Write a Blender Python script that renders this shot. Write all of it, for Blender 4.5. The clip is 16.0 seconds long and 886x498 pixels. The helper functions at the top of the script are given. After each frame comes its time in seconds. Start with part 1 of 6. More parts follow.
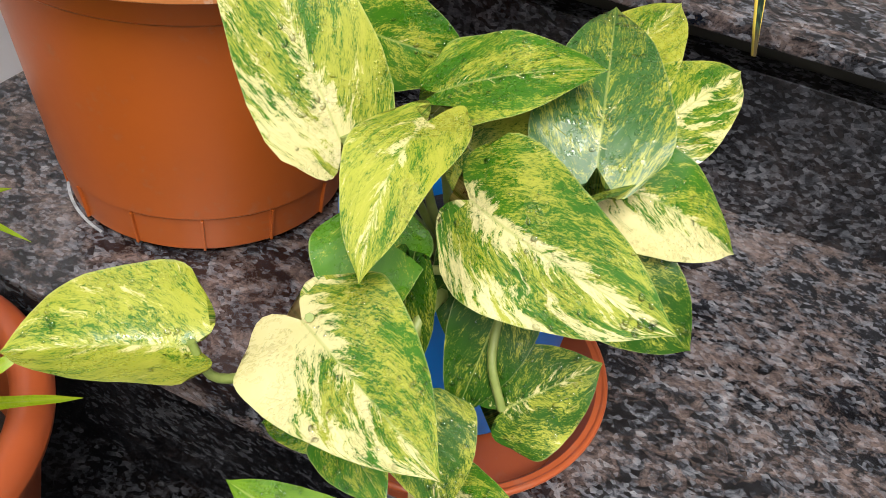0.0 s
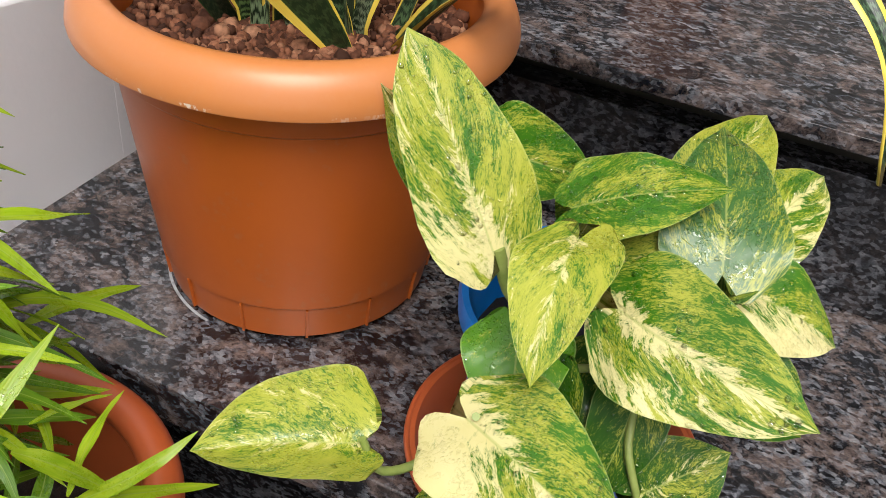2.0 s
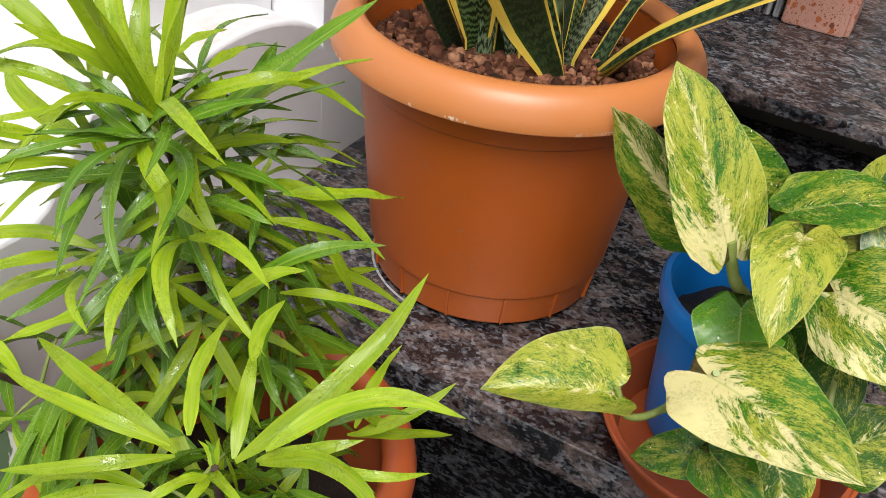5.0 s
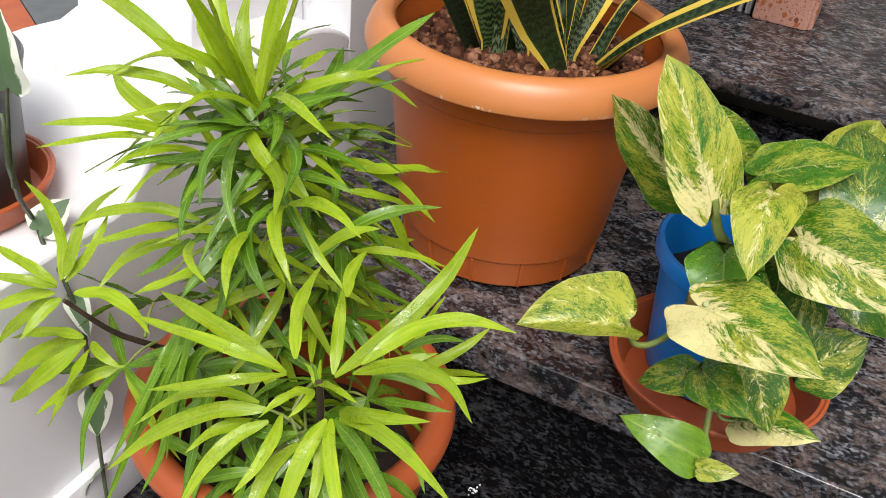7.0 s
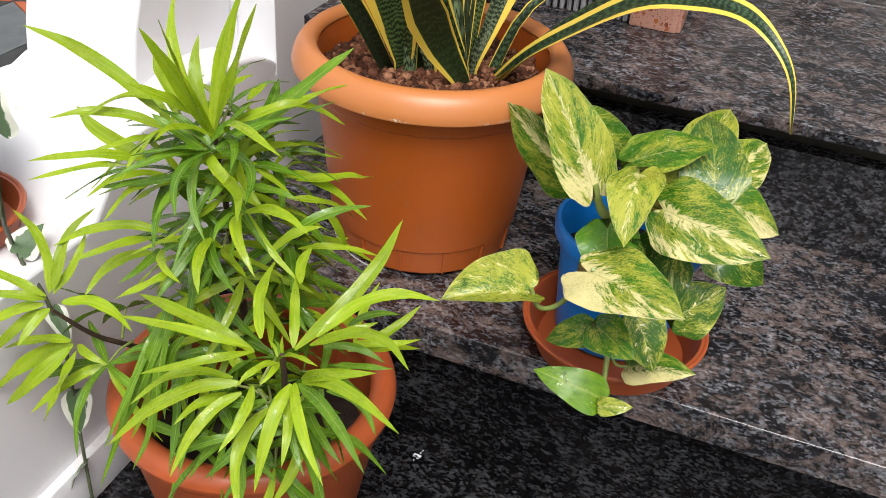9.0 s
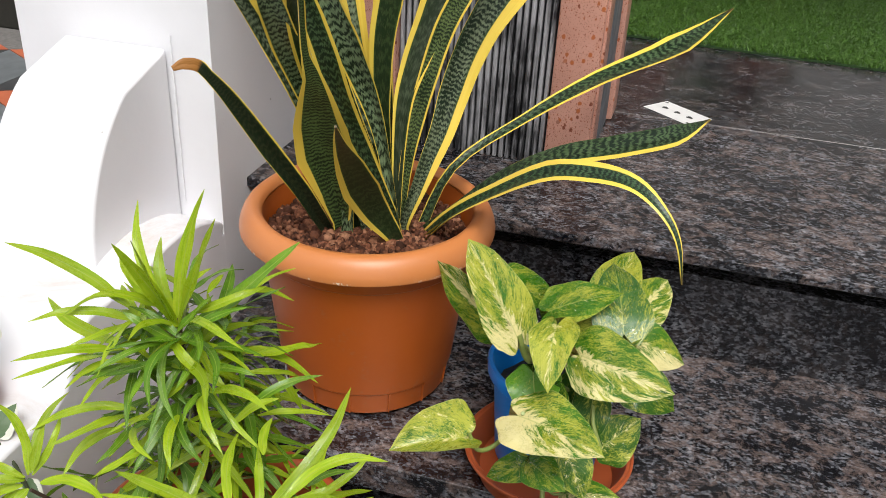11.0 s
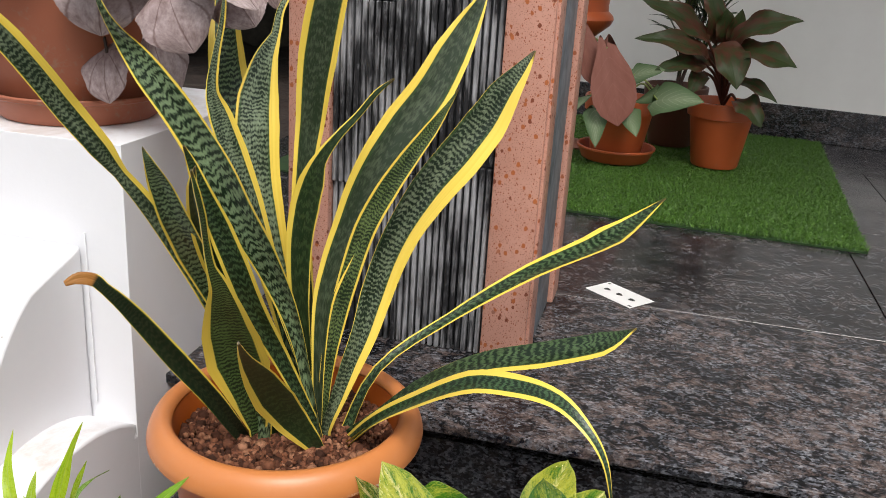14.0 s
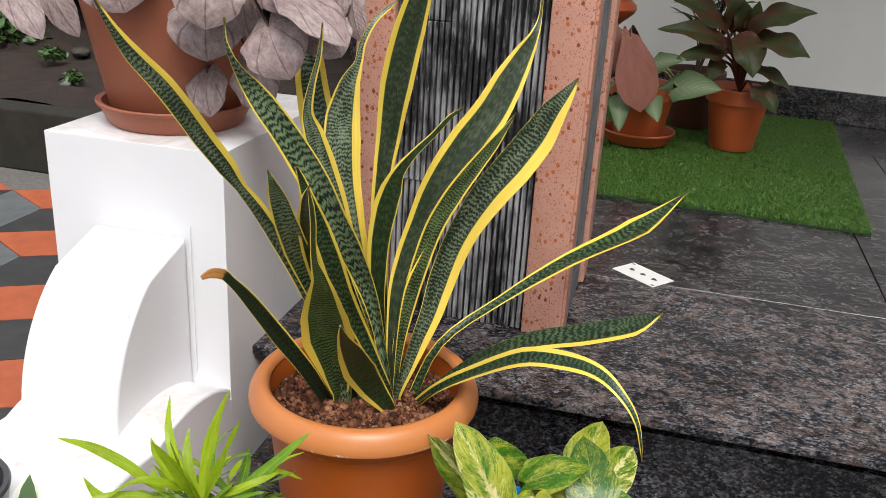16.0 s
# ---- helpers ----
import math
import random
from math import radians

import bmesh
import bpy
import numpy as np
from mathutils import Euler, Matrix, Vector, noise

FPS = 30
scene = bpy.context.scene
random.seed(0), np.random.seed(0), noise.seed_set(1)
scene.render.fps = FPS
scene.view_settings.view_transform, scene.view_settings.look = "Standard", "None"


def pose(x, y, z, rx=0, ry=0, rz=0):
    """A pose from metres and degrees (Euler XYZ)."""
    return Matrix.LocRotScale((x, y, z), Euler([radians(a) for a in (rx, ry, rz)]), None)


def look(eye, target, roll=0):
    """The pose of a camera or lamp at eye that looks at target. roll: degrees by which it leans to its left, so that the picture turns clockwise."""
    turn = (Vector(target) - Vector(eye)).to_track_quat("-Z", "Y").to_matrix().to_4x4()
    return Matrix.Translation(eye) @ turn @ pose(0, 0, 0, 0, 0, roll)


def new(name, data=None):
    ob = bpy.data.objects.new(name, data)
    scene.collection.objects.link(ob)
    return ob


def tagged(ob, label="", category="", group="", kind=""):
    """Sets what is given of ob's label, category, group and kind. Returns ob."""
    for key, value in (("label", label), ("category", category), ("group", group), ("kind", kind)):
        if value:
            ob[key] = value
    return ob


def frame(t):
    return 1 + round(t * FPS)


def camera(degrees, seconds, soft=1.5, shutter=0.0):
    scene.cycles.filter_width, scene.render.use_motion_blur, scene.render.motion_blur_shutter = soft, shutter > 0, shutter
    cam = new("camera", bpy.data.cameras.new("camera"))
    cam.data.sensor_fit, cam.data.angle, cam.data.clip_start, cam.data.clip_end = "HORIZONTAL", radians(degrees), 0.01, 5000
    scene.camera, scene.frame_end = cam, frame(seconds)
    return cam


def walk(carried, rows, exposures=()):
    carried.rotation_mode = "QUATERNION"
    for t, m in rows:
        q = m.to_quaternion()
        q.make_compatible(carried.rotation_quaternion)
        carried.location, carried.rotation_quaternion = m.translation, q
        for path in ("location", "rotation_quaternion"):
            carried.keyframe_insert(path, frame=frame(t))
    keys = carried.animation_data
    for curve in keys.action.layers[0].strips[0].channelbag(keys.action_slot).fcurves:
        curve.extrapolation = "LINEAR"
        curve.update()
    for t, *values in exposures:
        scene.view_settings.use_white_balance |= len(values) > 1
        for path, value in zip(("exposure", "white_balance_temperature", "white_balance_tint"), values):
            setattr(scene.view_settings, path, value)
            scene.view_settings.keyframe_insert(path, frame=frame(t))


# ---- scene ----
cam = camera(52.7, 16.0, soft=0.9)
PATH = [
    (0, (0.04, 0.03, 0.39), (-0.498, 1.445, -0.917), 7.7),
    (0.5, (0.03, 0.016, 0.401), (-0.51, 1.443, -0.892), 7.3),
    (1, (0.027, 0.013, 0.414), (-0.525, 1.469, -0.842), 6.9),
    (1.5, (0.013, 0.004, 0.418), (-0.549, 1.477, -0.813), 6.8),
    (2, (-0.012, -0.013, 0.423), (-0.583, 1.476, -0.785), 7.0),
    (2.5, (-0.029, -0.029, 0.426), (-0.61, 1.467, -0.767), 7.4),
    (3, (-0.065, -0.058, 0.427), (-0.656, 1.441, -0.757), 8.3),
    (3.5, (-0.091, -0.085, 0.429), (-0.708, 1.407, -0.75), 8.8),
    (4, (-0.092, -0.097, 0.432), (-0.756, 1.386, -0.735), 8.2),
    (4.2, (-0.089, -0.107, 0.434), (-0.765, 1.375, -0.728), 8.1),
    (6.3, (-0.037, -0.18, 0.476), (-0.734, 1.288, -0.69), 6.5),
    (6.5, (-0.042, -0.19, 0.478), (-0.731, 1.284, -0.685), 6.5),
    (7, (-0.051, -0.244, 0.488), (-0.714, 1.246, -0.669), 6.3),
    (7.5, (-0.04, -0.28, 0.498), (-0.646, 1.229, -0.666), 6.5),
    (8, (-0.032, -0.289, 0.503), (-0.605, 1.224, -0.672), 6.0),
    (8.2, (-0.028, -0.296, 0.506), (-0.588, 1.224, -0.667), 5.9),
    (10.3, (0.006, -0.374, 0.621), (-0.462, 1.27, -0.416), 3.4),
    (10.5, (0.007, -0.374, 0.627), (-0.449, 1.284, -0.394), 3.3),
    (11, (-0.001, -0.375, 0.638), (-0.445, 1.323, -0.321), 3.3),
    (11.5, (-0.005, -0.375, 0.65), (-0.445, 1.36, -0.242), 3.5),
    (12, (0.006, -0.371, 0.663), (-0.419, 1.403, -0.158), 3.8),
    (12.5, (0.005, -0.359, 0.666), (-0.409, 1.445, -0.092), 3.8),
    (13, (0.014, -0.342, 0.665), (-0.396, 1.481, -0.05), 3.7),
    (13.5, (0.021, -0.326, 0.67), (-0.397, 1.51, -0.006), 3.6),
    (14, (0.024, -0.306, 0.672), (-0.403, 1.536, 0.021), 3.6),
    (14.5, (0.026, -0.3, 0.688), (-0.415, 1.547, 0.063), 3.5),
    (15, (0.017, -0.334, 0.714), (-0.438, 1.511, 0.091), 3.3),
    (15.5, (0.008, -0.391, 0.734), (-0.442, 1.428, 0.035), 3.5),
    (16, (0.008, -0.452, 0.754), (-0.439, 1.356, 0.025), 3.4),
]
walk(cam, [(t, look(eye, target, roll)) for t, eye, target, roll in PATH], [(0, 0.53), (2.0, 0.4), (3.5, 0.28), (6.5, 0.29), (8, 0.37), (11, 0.2), (13.5, 0.26), (16, 0.22)])

# ---- daylight: bright overcast sky, soft sun from behind the viewer's right ----
world = bpy.data.worlds.new("sky")
scene.world = world
world.use_nodes = True
SUN_ELEV, SUN_ROT = 58.0, 152.0
_wn, _wl = world.node_tree.nodes, world.node_tree.links
_sky = _wn.new("ShaderNodeTexSky")
_sky.sky_type = "NISHITA"
_sky.sun_disc = False
_sky.sun_elevation, _sky.sun_rotation = radians(SUN_ELEV), radians(SUN_ROT)
_sky.air_density, _sky.dust_density, _sky.ozone_density = 1.0, 6.0, 0.6
_hs = _wn.new("ShaderNodeHueSaturation")
_hs.inputs["Saturation"].default_value = 0.25
_wl.new(_sky.outputs[0], _hs.inputs["Color"])
_veil = _wn.new("ShaderNodeMix")  # an even cloud veil over the clear sky
_veil.data_type = "RGBA"
_veil.inputs["Factor"].default_value = 0.55
_veil.inputs["B"].default_value = (6.6, 6.7, 7.0, 1.0)
_wl.new(_hs.outputs[0], _veil.inputs["A"])
_wl.new(_veil.outputs["Result"], _wn["Background"].inputs["Color"])
_wn["Background"].inputs["Strength"].default_value = 0.15
sun = new("sun", bpy.data.lights.new("sun", "SUN"))
sun.data.energy, sun.data.angle, sun.data.color = 2.2, radians(26), (1.0, 0.97, 0.92)
sun.matrix_basis = look((0.8, -1.35, 2.9), (0, 0.3, 0))


# ---- materials ----
def mat(name):
    m = bpy.data.materials.new(name)
    m.use_nodes = True
    nt = m.node_tree
    b = nt.nodes["Principled BSDF"]
    return m, nt, b


class G:
    """Short hand for building node graphs."""

    def __init__(self, name, rough=0.5, spec=0.5):
        self.m, self.nt, self.b = mat(name)
        self.b.inputs["Roughness"].default_value = rough
        self.b.inputs["Specular IOR Level"].default_value = spec
        self.tc = self.nt.nodes.new("ShaderNodeTexCoord")

    def put(self, sock, v):
        if hasattr(v, "is_output"):
            self.nt.links.new(v, sock)
        elif isinstance(v, tuple) and len(v) == 3 and sock.type == "RGBA":
            sock.default_value = (*v, 1)
        else:
            sock.default_value = v

    def map(self, scale=(1, 1, 1), src="Object", rot=(0, 0, 0), loc=(0, 0, 0)):
        n = self.nt.nodes.new("ShaderNodeMapping")
        n.inputs["Scale"].default_value = scale
        n.inputs["Rotation"].default_value = rot
        n.inputs["Location"].default_value = loc
        self.nt.links.new(self.tc.outputs[src], n.inputs["Vector"])
        return n.outputs[0]

    def noise(self, vec, scale, detail=4.0, rough=0.55, dist=0.0):
        n = self.nt.nodes.new("ShaderNodeTexNoise")
        self.nt.links.new(vec, n.inputs["Vector"])
        for k, v in (("Scale", scale), ("Detail", detail), ("Roughness", rough), ("Distortion", dist)):
            n.inputs[k].default_value = v
        return n.outputs["Fac"]

    def voro(self, vec, scale, feature="F1", out="Distance", rand=1.0):
        n = self.nt.nodes.new("ShaderNodeTexVoronoi")
        n.feature = feature
        self.nt.links.new(vec, n.inputs["Vector"])
        n.inputs["Scale"].default_value = scale
        n.inputs["Randomness"].default_value = rand
        return n.outputs[out]

    def ramp(self, fac, *stops, mode="LINEAR"):
        n = self.nt.nodes.new("ShaderNodeValToRGB")
        n.color_ramp.interpolation = mode
        e = n.color_ramp.elements
        while len(e) < len(stops):
            e.new(0.5)
        for el, (p, c) in zip(e, stops):
            el.position = p
            el.color = (*c, 1) if isinstance(c, tuple) else (c, c, c, 1)
        self.nt.links.new(fac, n.inputs[0])
        return n.outputs[0]

    def mix(self, fac, a, b, mode="MIX"):
        n = self.nt.nodes.new("ShaderNodeMix")
        n.data_type, n.blend_type = "RGBA", mode
        self.put(n.inputs[0], fac)
        self.put(n.inputs[6], a)
        self.put(n.inputs[7], b)
        return n.outputs[2]

    def math(self, op, a, b=0.0, c=0.0):
        n = self.nt.nodes.new("ShaderNodeMath")
        n.operation = op
        for s, v in zip(n.inputs, (a, b, c)):
            self.put(s, v)
        return n.outputs[0]

    def sep(self, vec):
        n = self.nt.nodes.new("ShaderNodeSeparateXYZ")
        self.nt.links.new(vec, n.inputs[0])
        return n.outputs

    def comb(self, x, y, z=0.0):
        n = self.nt.nodes.new("ShaderNodeCombineXYZ")
        for s, v in zip(n.inputs, (x, y, z)):
            self.put(s, v)
        return n.outputs[0]

    def rnd(self):
        return self.nt.nodes.new("ShaderNodeObjectInfo").outputs["Random"]

    def bump(self, h, strength=0.3, dist=0.001, after=None):
        n = self.nt.nodes.new("ShaderNodeBump")
        n.inputs["Strength"].default_value = strength
        n.inputs["Distance"].default_value = dist
        self.nt.links.new(h, n.inputs["Height"])
        if after is not None:
            self.nt.links.new(after, n.inputs["Normal"])
        self.nt.links.new(n.outputs[0], self.b.inputs["Normal"])
        return n.outputs[0]

    def col(self, c):
        self.put(self.b.inputs["Base Color"], c)
        return self

    def rough(self, r):
        self.put(self.b.inputs["Roughness"], r)
        return self


def granite(name, brown, lift, level=0.85, spec=0.38):
    """Dark polished granite: black and grey crystals with drawn-out pinkish tan and blue-grey flecks."""
    g = G(name, 0.16, spec)
    v = g.map((1, 1, 1))
    drawn = g.map((0.8, 1.1, 1.15))
    cloud = g.noise(g.map((0.6, 1, 1)), 14, 4, 0.65, 0.4)
    cs = g.nt.nodes.new("ShaderNodeSeparateColor")
    g.nt.links.new(g.voro(drawn, 330, out="Color"), cs.inputs[0])
    fine = g.noise(v, 420, 3, 0.7)
    mid = g.noise(drawn, 75, 6, 0.75, 0.5)
    k = g.math("ADD", g.math("ADD", g.math("MULTIPLY", mid, 0.7), g.math("MULTIPLY", cs.outputs[0], 0.24)), g.math("MULTIPLY", g.math("SUBTRACT", cloud, 0.5), 0.34))
    base = g.ramp(k, (0.38, (0.004, 0.004, 0.005)), (0.48, (0.018, 0.019, 0.023)), (0.57, (0.085, 0.088, 0.1)), (0.72, (0.23, 0.23, 0.245)))
    flecks = g.noise(g.map((0.85, 1.05, 1.05)), 44, 5, 0.72, 0.8)
    t = g.math("ADD", g.math("ADD", g.math("MULTIPLY", flecks, 0.7), g.math("MULTIPLY", fine, 0.22)), g.math("MULTIPLY", cloud, 0.22))
    tan = g.ramp(t, (0.54, 0.0), (0.68, brown))
    c = g.mix(tan, base, g.mix(cs.outputs[1], (0.11 * lift, 0.079 * lift, 0.068 * lift), (0.21 * lift, 0.155 * lift, 0.137 * lift)))
    c = g.mix(g.ramp(g.voro(v, 420), (0.1, 0.6), (0.24, 0.0)), c, (0.01, 0.01, 0.011))
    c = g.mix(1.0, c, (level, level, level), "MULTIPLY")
    g.col(c)
    wet = g.noise(v, 9, 3, 0.6)
    g.rough(g.ramp(wet, (0.3, 0.12), (0.75, 0.32)))
    g.bump(g.noise(v, 40, 3), 0.05, 0.001)
    return g.m


def plastic(name, c, rough=0.35, dirt=0.15, dirtc=(0.25, 0.2, 0.15)):
    g = G(name, rough, 0.5)
    v = g.map()
    n = g.noise(v, 14, 5, 0.6)
    f = g.noise(v, 160, 3, 0.6)
    a = g.mix(g.ramp(n, (0.35, 0.0), (0.75, 0.35)), c, tuple(x * 0.72 for x in c))
    a = g.mix(g.ramp(g.math("MULTIPLY", n, f), (0.33, 0.0), (0.42, dirt)), a, dirtc)
    g.col(a)
    g.rough(g.math("ADD", g.math("MULTIPLY", n, 0.25), rough - 0.1))
    g.bump(f, 0.06, 0.0006)
    return g.m


M_GRANITE = granite("tan_brown_granite", 0.55, 1.1, 1.15)
M_GRANITE_MID = granite("blue_grey_granite", 0.55, 1.25, 1.2, 0.8)
# Dark granite turned down further: shade on lower tread and risers is in the colour
M_GRANITE_SHADE = granite("shade_darkened_granite", 0.2, 0.7, 0.31, 0.22)
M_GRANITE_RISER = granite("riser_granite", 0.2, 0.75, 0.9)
M_GRANITE_FLOOR = granite("porch_granite", 0.4, 1.1, 0.72, 0.5)
M_TERRA = plastic("orange_terracotta_plastic", (0.42, 0.094, 0.014), 0.3)


def scuffed_rim():
    """The rim's plastic, with pale chips along its lower outer edge and a dusty top; its base colour is paled for sky
    reflection.
    """
    g = G("scuffed_terracotta_plastic", 0.36, 0.5)
    v = g.map()
    n = g.noise(v, 14, 5, 0.6)
    c = g.mix(g.ramp(n, (0.35, 0.0), (0.75, 0.3)), (0.52, 0.185, 0.055), (0.45, 0.145, 0.04))
    c = g.mix(g.ramp(g.noise(v, 220, 3), (0.5, 0.0), (0.75, 0.1)), c, (0.5, 0.26, 0.13))
    z = g.sep(g.tc.outputs["Object"])[2]
    edge = g.math("LESS_THAN", z, 0.1965)
    chip = g.ramp(g.noise(g.map((1, 1, 0.5)), 130, 4, 0.65), (0.56, 0.0), (0.6, 1.0))
    spread = g.ramp(g.noise(v, 16, 2), (0.48, 0.0), (0.56, 1.0))
    c = g.mix(g.math("MULTIPLY", g.math("MULTIPLY", edge, chip), spread), c, (0.66, 0.56, 0.48))
    g.col(c)
    g.bump(g.noise(v, 160, 3), 0.08, 0.0006)
    return g.m


M_RIM = scuffed_rim()
M_TERRA_RED = plastic("red_terracotta_plastic", (0.42, 0.088, 0.025), 0.33)
M_TERRA_OLD = plastic("weathered_terracotta_plastic", (0.33, 0.105, 0.055), 0.5, 0.35)
M_BLUE = plastic("blue_plastic", (0.005, 0.19, 0.62), 0.3, 0.1)
# Orange pot by the wall, its shadow put into a dark brown
M_TERRA_SHADOW = plastic("shadowed_terracotta_plastic", (0.07, 0.022, 0.01), 0.45, 0.1)
M_DARKPOT = plastic("dark_grey_plastic", (0.045, 0.047, 0.05), 0.35, 0.1)


def white_paint():
    g = G("white_wall_paint", 0.55, 0.4)
    v = g.map()
    n = g.noise(v, 6, 5, 0.6)
    f = g.noise(v, 70, 4, 0.6)
    c = g.mix(g.ramp(n, (0.4, 0.0), (0.8, 0.5)), (0.75, 0.75, 0.775), (0.67, 0.67, 0.695))
    dust = g.noise(g.map((1, 1, 1)), 11, 6, 0.7, 0.6)
    up = g.sep(g.nt.nodes.new("ShaderNodeNewGeometry").outputs["Normal"])[2]
    c = g.mix(g.math("MULTIPLY", g.ramp(up, (0.93, 0.0), (0.99, 1.0)), g.ramp(dust, (0.45, 0.0), (0.7, 0.55))), c, (0.4, 0.3, 0.22))
    spots = g.ramp(g.voro(g.map((1, 1, 1)), 17, rand=1.0), (0.012, 0.8), (0.03, 0.0))
    c = g.mix(spots, c, (0.3, 0.28, 0.25))
    g.col(c)
    g.bump(g.math("ADD", g.math("MULTIPLY", n, 2.0), f), 0.16, 0.002)
    return g.m


M_WHITE = white_paint()


def terrazzo():
    g = G("pink_terrazzo", 0.4)
    v = g.map()
    c = g.mix(g.noise(v, 30, 4), (0.55, 0.27, 0.2), (0.66, 0.36, 0.28))
    big = g.ramp(g.voro(g.map((1, 1, 0.75)), 270), (0.17, 1.0), (0.23, 0.0))
    c = g.mix(big, c, g.mix(g.noise(v, 90, 1), (0.2, 0.05, 0.025), (0.42, 0.1, 0.03)))
    wide = g.map((1, 1, 0.8))
    pick = g.nt.nodes.new("ShaderNodeSeparateColor")
    g.nt.links.new(g.voro(wide, 135, out="Color"), pick.inputs[0])
    ragged = g.math("ADD", g.voro(wide, 135), g.math("MULTIPLY", g.math("SUBTRACT", g.noise(v, 420, 3), 0.5), 0.3))
    chip = g.math("MULTIPLY", g.ramp(ragged, (0.3, 1.0), (0.36, 0.0)), g.ramp(pick.outputs[0], (0.58, 0.0), (0.6, 1.0)))
    c = g.mix(chip, c, g.mix(pick.outputs[1], (0.2, 0.05, 0.025), (0.5, 0.14, 0.04)))
    small = g.ramp(g.voro(v, 520), (0.22, 0.7), (0.32, 0.0))
    c = g.mix(small, c, (0.3, 0.11, 0.07))
    g.col(c)
    g.bump(g.math("SUBTRACT", g.noise(v, 200, 2), big), 0.25, 0.0008)
    return g.m


M_TERRAZZO = terrazzo()


def ridged():
    """Split black stone with large pale patches that run down the ribs in streaks; part of them is highlight put into
    the colour.
    """
    g = G("ridged_black_stone", 0.5, 0.3)
    v = g.map()
    n = g.noise(g.map((1, 1, 0.45)), 11, 4, 0.6)
    run = g.noise(g.map((1, 1, 0.06)), 210, 3, 0.6)
    f = g.noise(g.map((1, 1, 0.4)), 170, 4, 0.7)
    k = g.math("ADD", n, g.math("MULTIPLY", g.math("SUBTRACT", run, 0.5), 0.35))
    c = g.mix(g.ramp(k, (0.45, 0.0), (0.58, 1.0)), (0.02, 0.02, 0.022), (0.33, 0.33, 0.345))
    c = g.mix(g.ramp(f, (0.54, 0.0), (0.74, 0.45)), c, (0.32, 0.32, 0.335))
    g.col(c)
    g.bump(g.noise(v, 180, 3), 0.4, 0.001)
    return g.m


M_RIDGED = ridged()


def simple(name, a, b, scale, rough=0.6, bump=0.2, dist=0.001):
    g = G(name, rough)
    v = g.map()
    n = g.noise(v, scale, 5, 0.62)
    g.col(g.mix(g.ramp(n, (0.3, 0.0), (0.7, 1.0)), a, b))
    g.bump(g.noise(v, scale * 4, 3), bump, dist)
    return g.m


M_STRIP = simple("black_stone_strip", (0.008, 0.009, 0.011), (0.05, 0.053, 0.06), 40, 0.45)
M_SIDE = simple("blue_grey_stone_strip", (0.05, 0.057, 0.068), (0.27, 0.295, 0.33), 26, 0.5)
M_ROOMWALL = simple("off_white_wall", (0.72, 0.7, 0.665), (0.78, 0.76, 0.725), 5, 0.7, 0.1)
M_SOIL = simple("laterite_soil", (0.03, 0.01, 0.005), (0.27, 0.09, 0.042), 190, 0.85, 0.6, 0.002)


def clod_soil():
    """Laterite gravel: each crumb has its own shade of red brown."""
    g = G("laterite_gravel", 0.85, 0.2)
    v = g.map()
    isl = g.nt.nodes.new("ShaderNodeNewGeometry").outputs["Random Per Island"]
    c = g.ramp(isl, (0.0, (0.03, 0.012, 0.007)), (0.45, (0.12, 0.045, 0.024)), (0.8, (0.24, 0.095, 0.05)), (1.0, (0.38, 0.19, 0.11)))
    g.col(g.mix(g.ramp(g.noise(v, 260, 3), (0.4, 0.0), (0.7, 0.6)), c, (0.03, 0.012, 0.007)))
    g.bump(g.noise(v, 500, 3), 0.5, 0.001)
    return g.m


M_CLOD = clod_soil()
# Wet pot soil, taken near black to include the shade under the leaves
M_POTSOIL = simple("wet_soil_in_shade", (0.006, 0.004, 0.003), (0.028, 0.017, 0.012), 80, 0.6, 0.6, 0.002)
# Brown earth darkened: the shade over the bed is in this colour
M_GARDEN = simple("shaded_garden_earth", (0.01, 0.006, 0.004), (0.032, 0.018, 0.012), 9, 0.9, 0.6, 0.01)
M_CONCRETE = simple("mossy_concrete", (0.02, 0.018, 0.013), (0.055, 0.047, 0.034), 12, 0.85, 0.4, 0.003)
M_KERB = simple("mossy_dark_kerb", (0.008, 0.008, 0.005), (0.024, 0.021, 0.014), 10, 0.85, 0.4, 0.003)
M_GROUT = simple("grout", (0.1, 0.095, 0.09), (0.16, 0.15, 0.14), 60, 0.9)
M_JOINT = simple("pale_grout", (0.2, 0.19, 0.18), (0.34, 0.32, 0.3), 90, 0.9)
M_TILE_RED = simple("red_paver", (0.34, 0.075, 0.03), (0.45, 0.12, 0.05), 14, 0.45)
M_TILE_GREY = simple("grey_paver", (0.09, 0.1, 0.105), (0.15, 0.16, 0.165), 14, 0.45)
M_TILE_BLACK = simple("black_paver", (0.025, 0.026, 0.027), (0.05, 0.05, 0.05), 14, 0.45)
M_STEM = simple("green_stem", (0.16, 0.22, 0.04), (0.3, 0.34, 0.1), 60, 0.45)
M_VINE = simple("grey_green_vine", (0.035, 0.045, 0.022), (0.1, 0.12, 0.06), 70, 0.5)
M_WOODY = simple("dark_woody_stem", (0.025, 0.014, 0.01), (0.07, 0.04, 0.025), 90, 0.6)
M_GRASS_BACK = simple("green_mat_backing", (0.01, 0.03, 0.006), (0.02, 0.06, 0.01), 80, 0.9)


